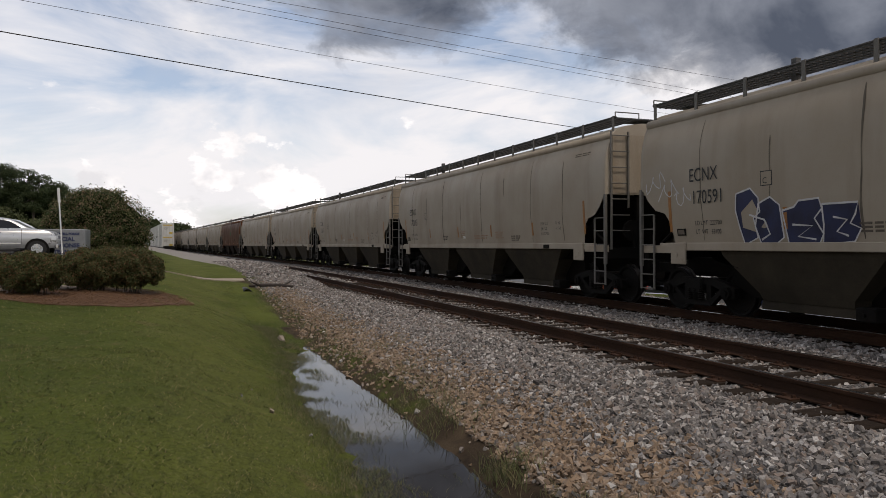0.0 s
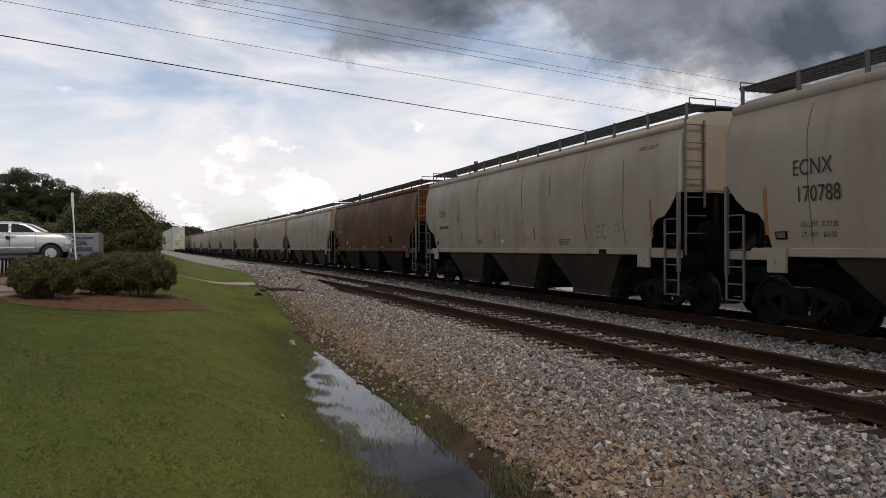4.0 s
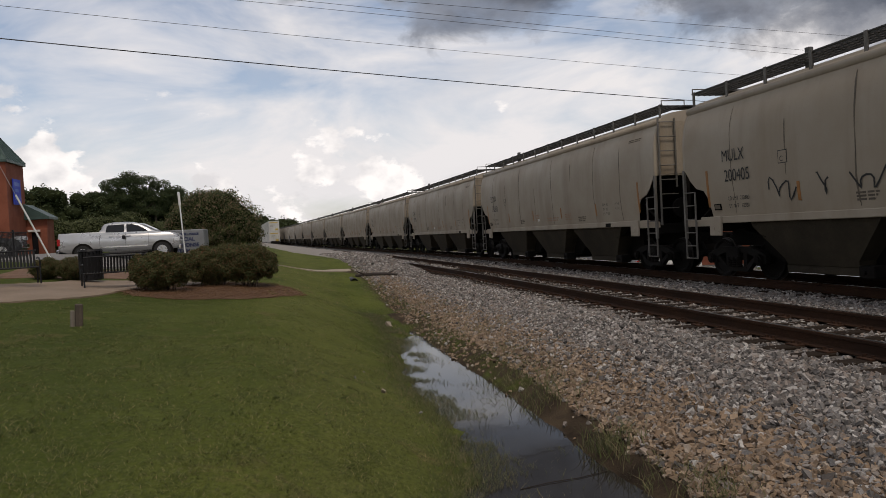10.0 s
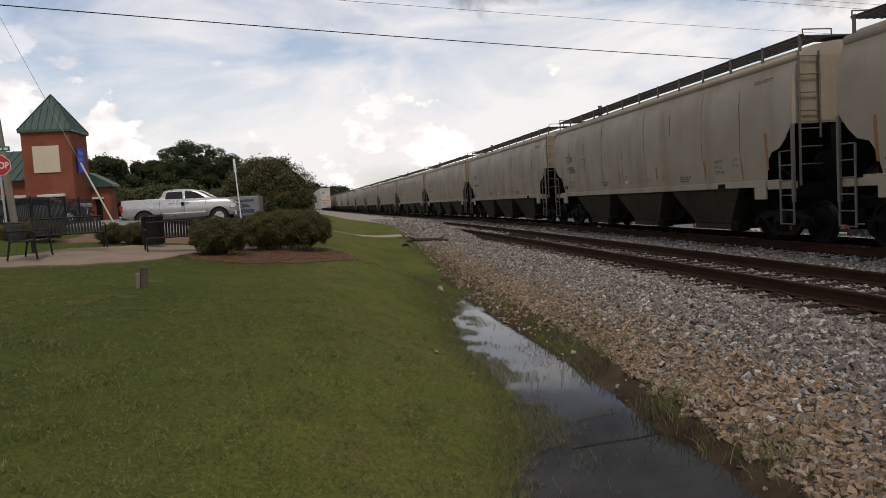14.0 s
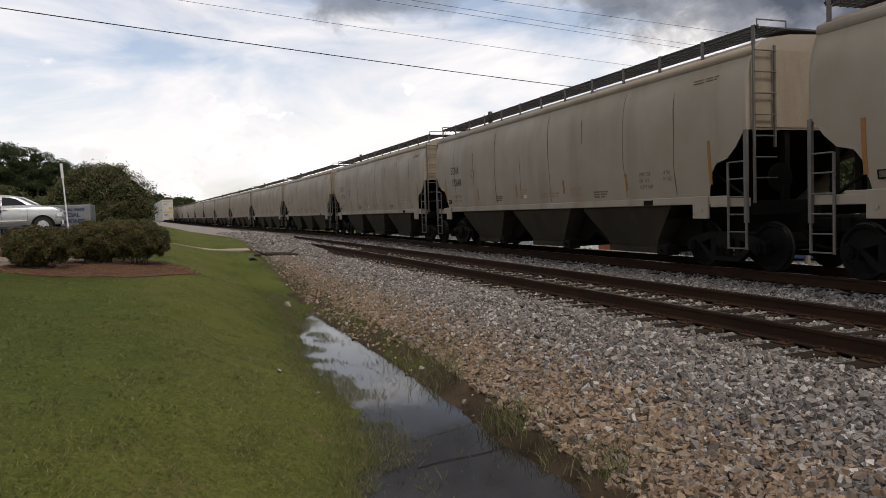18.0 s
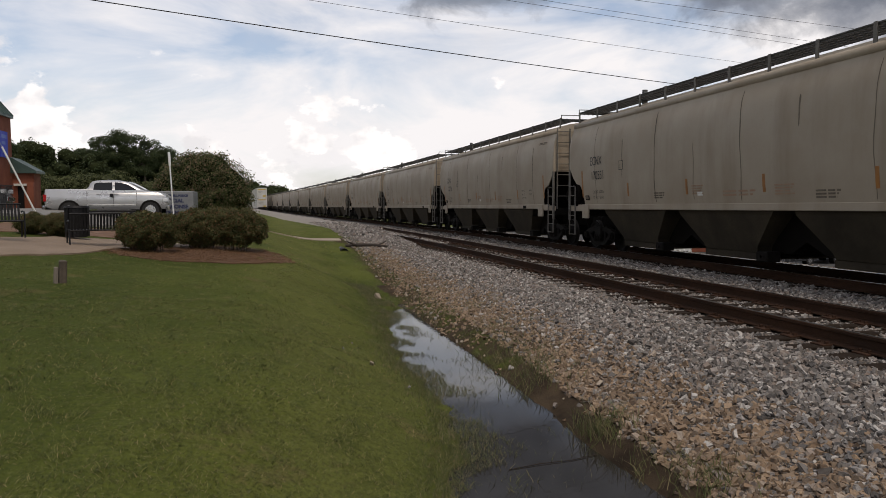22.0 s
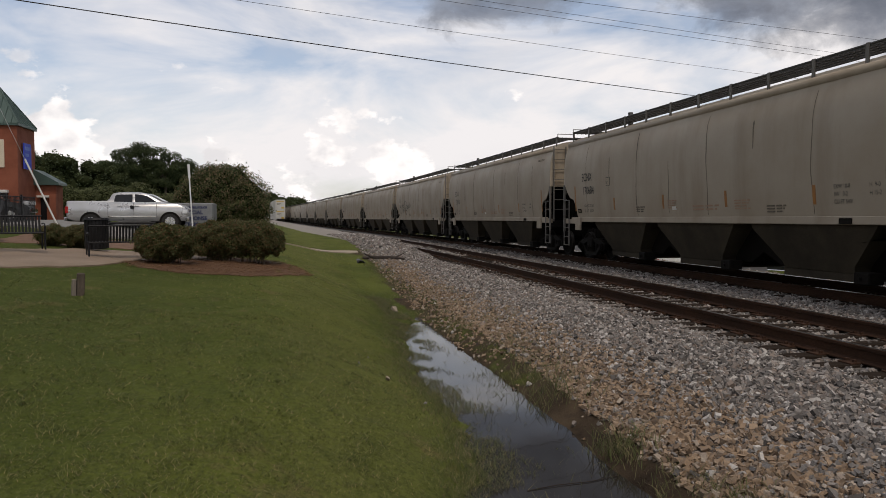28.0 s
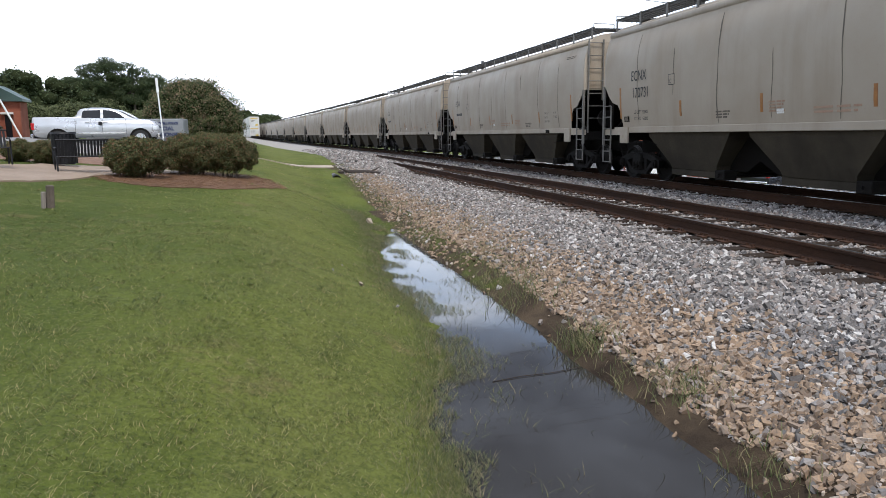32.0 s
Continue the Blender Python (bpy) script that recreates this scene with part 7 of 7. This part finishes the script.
def single_stone(name, a, b, c):
    m = Mat(name)
    col = m.ramp(m.rand(), [(0.0, a), (0.5, b), (1.0, c)])
    col = m.mix(m.ramp(m.noise(5, 4, 0.6), [(0.4, 0.0), (0.7, 0.5)]), col, (0.13, 0.12, 0.11))
    m.bump(m.noise(9, 3, 0.6), 0.4, 0.05)
    return m.put(col, 0.85, 0.0, 0.3)


M["stone_one"] = single_stone("loose_granite", (0.10, 0.098, 0.098), (0.23, 0.22, 0.215), (0.36, 0.345, 0.335))
M["stone_tan_one"] = single_stone("loose_stained_stone", (0.18, 0.13, 0.09), (0.28, 0.21, 0.15), (0.36, 0.30, 0.25))
build_ballast()


def blades(name, spots, material, rng, lean, label, category):
    """Grass: one thin bent leaf per spot, rows of x, y, z, height, width."""
    s = np.array(spots)
    n = len(s)
    a = rng.random(n) * math.tau
    side = np.stack([np.cos(a), np.sin(a), np.zeros(n)], 1) * s[:, 4:5]
    b = rng.random(n) * math.tau
    tip = np.stack([np.cos(b), np.sin(b), np.zeros(n)], 1) * (s[:, 3] * lean * (0.35 + 0.65 * rng.random(n)))[:, None]
    p = s[:, :3]
    up = np.zeros((n, 3))
    up[:, 2] = s[:, 3]
    v = np.stack([p - side, p + side, p + side * 0.7 + up * 0.6 + tip * 0.35, p + up + tip, p - side * 0.7 + up * 0.6 + tip * 0.35], 1).reshape(-1, 3)
    k = np.arange(n)[:, None] * 5
    f = np.concatenate([k + np.array([[0, 1, 2]]), k + np.array([[0, 2, 4]]), k + np.array([[4, 2, 3]])], 0)
    return tagged(mesh_np(name, v, f, material, None, "stuff"), label, category)


def build_grass():
    rng = np.random.default_rng(8)
    lawn, rush = [], []

    def sow(y0, y1, x0, per, h0, h1, w):
        n = int((-4.0 - x0) * (y1 - y0) * per)
        for fx, fy, fh in rng.random((n, 3)):
            x, y = x0 + fx * (-3.4 - x0), y0 + fy * (y1 - y0)
            sh = lerp_table(y, SHORE) + bend(y)
            if x > sh - 0.30 + 0.30 * noise.noise((x * 2.5, y * 2.0, 5)):
                continue
            if patio_shape(x, y) or bed_shape(x, y):
                continue
            thick = noise.noise((x * 1.3, y * 1.3, 7))
            if fh < 0.75 and (thick < -0.30 or noise.noise((x * 7, y * 5, 3)) < -0.22):
                continue
            near = smooth01((x - sh + 1.0) / 1.0)
            h = (h0 + (h1 - h0) * fh) * (0.75 + 0.6 * noise.noise((x * 2.2, y * 2.2, 17)) + 0.5 * noise.noise((x * 8, y * 6, 4))) + near * 0.04 * fh
            lawn.append((x, y, ground_z(x, y) - 0.005, h, w * (0.7 + 0.6 * fh)))
    sow(1.6, 6.0, -9.2, 5200, 0.012, 0.040, 0.0022)
    sow(6.0, 11.0, -12.5, 2200, 0.012, 0.036, 0.0036)
    sow(11.0, 19.0, -16.5, 700, 0.012, 0.028, 0.006)
    sow(19.0, 32.0, -9.0, 150, 0.014, 0.032, 0.010)
    blades("lawn_grass", lawn, M["blade"], rng, 2.2, "short mown lawn grass blades", "grass")
    # taller wet grass that creeps from the lawn into the water in uneven mats
    for k in range(46000):
        y = rng.uniform(2.5, 18.5)
        sh = lerp_table(y, SHORE) + bend(y)
        d = rng.normal(-0.42, 0.22)
        x = sh + d
        if noise.noise((x * 2.0, y * 1.4, 5)) + 0.35 * noise.noise((x * 6, y * 5, 2)) < 0.9 * (d + 0.42) - 0.10:
            continue
        rush.append((x, y, max(ground_z(x, y), -0.87) - 0.01, rng.uniform(0.025, 0.085), 0.0030))
    for k in range(1500):
        y = rng.uniform(3.5, 15.5)
        sh = lerp_table(y, SHORE) + bend(y)
        wide = max(0.3, -3.4 + bend(y) - sh + 0.4)
        x = sh - 0.35 + abs(rng.normal(0.0, 0.42)) * wide
        if noise.noise((x * 3, y * 2, 9)) < 0.08 or x > -3.42:
            continue
        rush.append((x, y, -0.88, rng.uniform(0.05, 0.11), 0.0022))
    # weeds and tufts on the ballast side of the water
    for cx, cy, n, h, sp in ((-3.25, 6.1, 260, 0.26, 0.13), (-3.05, 4.6, 200, 0.2, 0.14), (-3.1, 8.3, 380, 0.2, 0.26), (-2.95, 9.6, 320, 0.16, 0.3), (-2.75, 11.2, 300, 0.14, 0.35), (-2.7, 13.5, 350, 0.14, 0.4), (-2.8, 16, 350, 0.13, 0.45), (-2.6, 19, 300, 0.13, 0.5), (-2.9, 22, 300, 0.14, 0.5), (-4.35, 5.3, 60, 0.14, 0.09), (-3.3, 3.4, 160, 0.16, 0.16), (-3.2, 5.2, 120, 0.14, 0.15)):
        for k in range(n):
            x, y = cx + rng.normal(0, sp) + bend(cy), cy + rng.normal(0, sp * 1.4)
            rush.append((x, y, max(ground_z(x, y), -0.9) - 0.01, h * rng.uniform(0.4, 1.0), 0.004))
    for k in range(26000):
        y = rng.uniform(6.5, 27)
        u = rng.uniform(-3.75, -2.1)
        if noise.noise((u * 1.6, y * 0.7, 12)) + 0.3 * noise.noise((u * 5, y * 4, 1)) < 0.05 + 0.28 * smooth01((u + 2.9) / 0.6) + 0.35 * smooth01((9 - y) / 3):
            continue
        rush.append((u + bend(y), y, max(ground_z(u + bend(y), y), -0.87) - 0.01, rng.uniform(0.02, 0.065), 0.004))
    blades("ditch_grass", rush, M["rush"], rng, 1.3, "longer wet grass and weeds along the puddle", "grass")


build_grass()
build_straw()


def build_litter():
    """Single pale stones and scraps that lie in the lawn and by the ditch."""
    rng = np.random.default_rng(15)
    for x, y, r in ((-5.1, 8.9, 0.035), (-4.75, 8.2, 0.022), (-3.95, 16.6, 0.09), (-5.4, 9.6, 0.02), (-5.2, 10.4, 0.016), (-3.2, 16.9, 0.05)):
        v = rock_shapes(rng, 1, np.array([r]))[0]
        me = bpy.data.meshes.new("pale_stone")
        me.from_pydata([tuple(q) for q in v], [], [tuple(int(i) for i in t) for t in CUBE_F])
        ob = tagged(part_of("pale_stone", me, M["stone_one"] if r < 0.03 else M["concrete"]), "single pale stone lying in the grass", "stone", "loose pale stones")
        ob.location = (x, y, ground_z(x, y) + r * 0.5)
    bm = bmesh.new()
    pts = [Vector((-4.35, 5.60, -0.846)), Vector((-4.05, 5.66, -0.842)), Vector((-3.75, 5.68, -0.844)), Vector((-3.45, 5.76, -0.842))]
    for a, b in zip(pts, pts[1:]):
        rod(bm, a, b, 0.0035, 6)
    tagged(part("fallen_twig", bm, M["tie"]), "thin dark twig lying across the puddle", "twig")


build_litter()


# ---------------------------------------------------------------- what moves
def motions():
    times = [0.5 * i for i in range(65)]
    for k, car in CARS:
        walk(car, [(t, track_pose(FAR_TRACK, 5.09 + PITCH * k - travelled(t))) for t in times])
    # a container train draws slowly away on the near track
    for k, car in WELLS:
        walk(car, [(t, track_pose(NEAR_TRACK, lerp_table(t, [(0, 176.0), (9, 188.0), (19, 199.0), (32, 204.0)]) + 8.1 + 19.8 * k)) for t in (0, 4, 9, 14, 19, 25, 32)])
    # the wheels of all cars turn alike
    frames = [i / FPS for i in range(32 * FPS + 1)]
    first = {}
    for sets in (grey_wheels, brown_wheels, far_wheels):
        for w in sets:
            q = round(w.location.y, 2)
            if q not in first:
                y = w.location.y
                walk(w, [(t, pose(0, y, 0.457, math.degrees(travelled(t) / 0.457) % 360)) for t in frames])
                first[q] = w.animation_data
    for ob in scene.objects:
        if ob.name.split(".")[0] == "wheelset" and not ob.animation_data:
            src = first[round(ob.location.y, 2)]
            ob.rotation_mode = "QUATERNION"
            ob.animation_data_create()
            ob.animation_data.action = src.action
            ob.animation_data.action_slot = src.action_slot


motions()
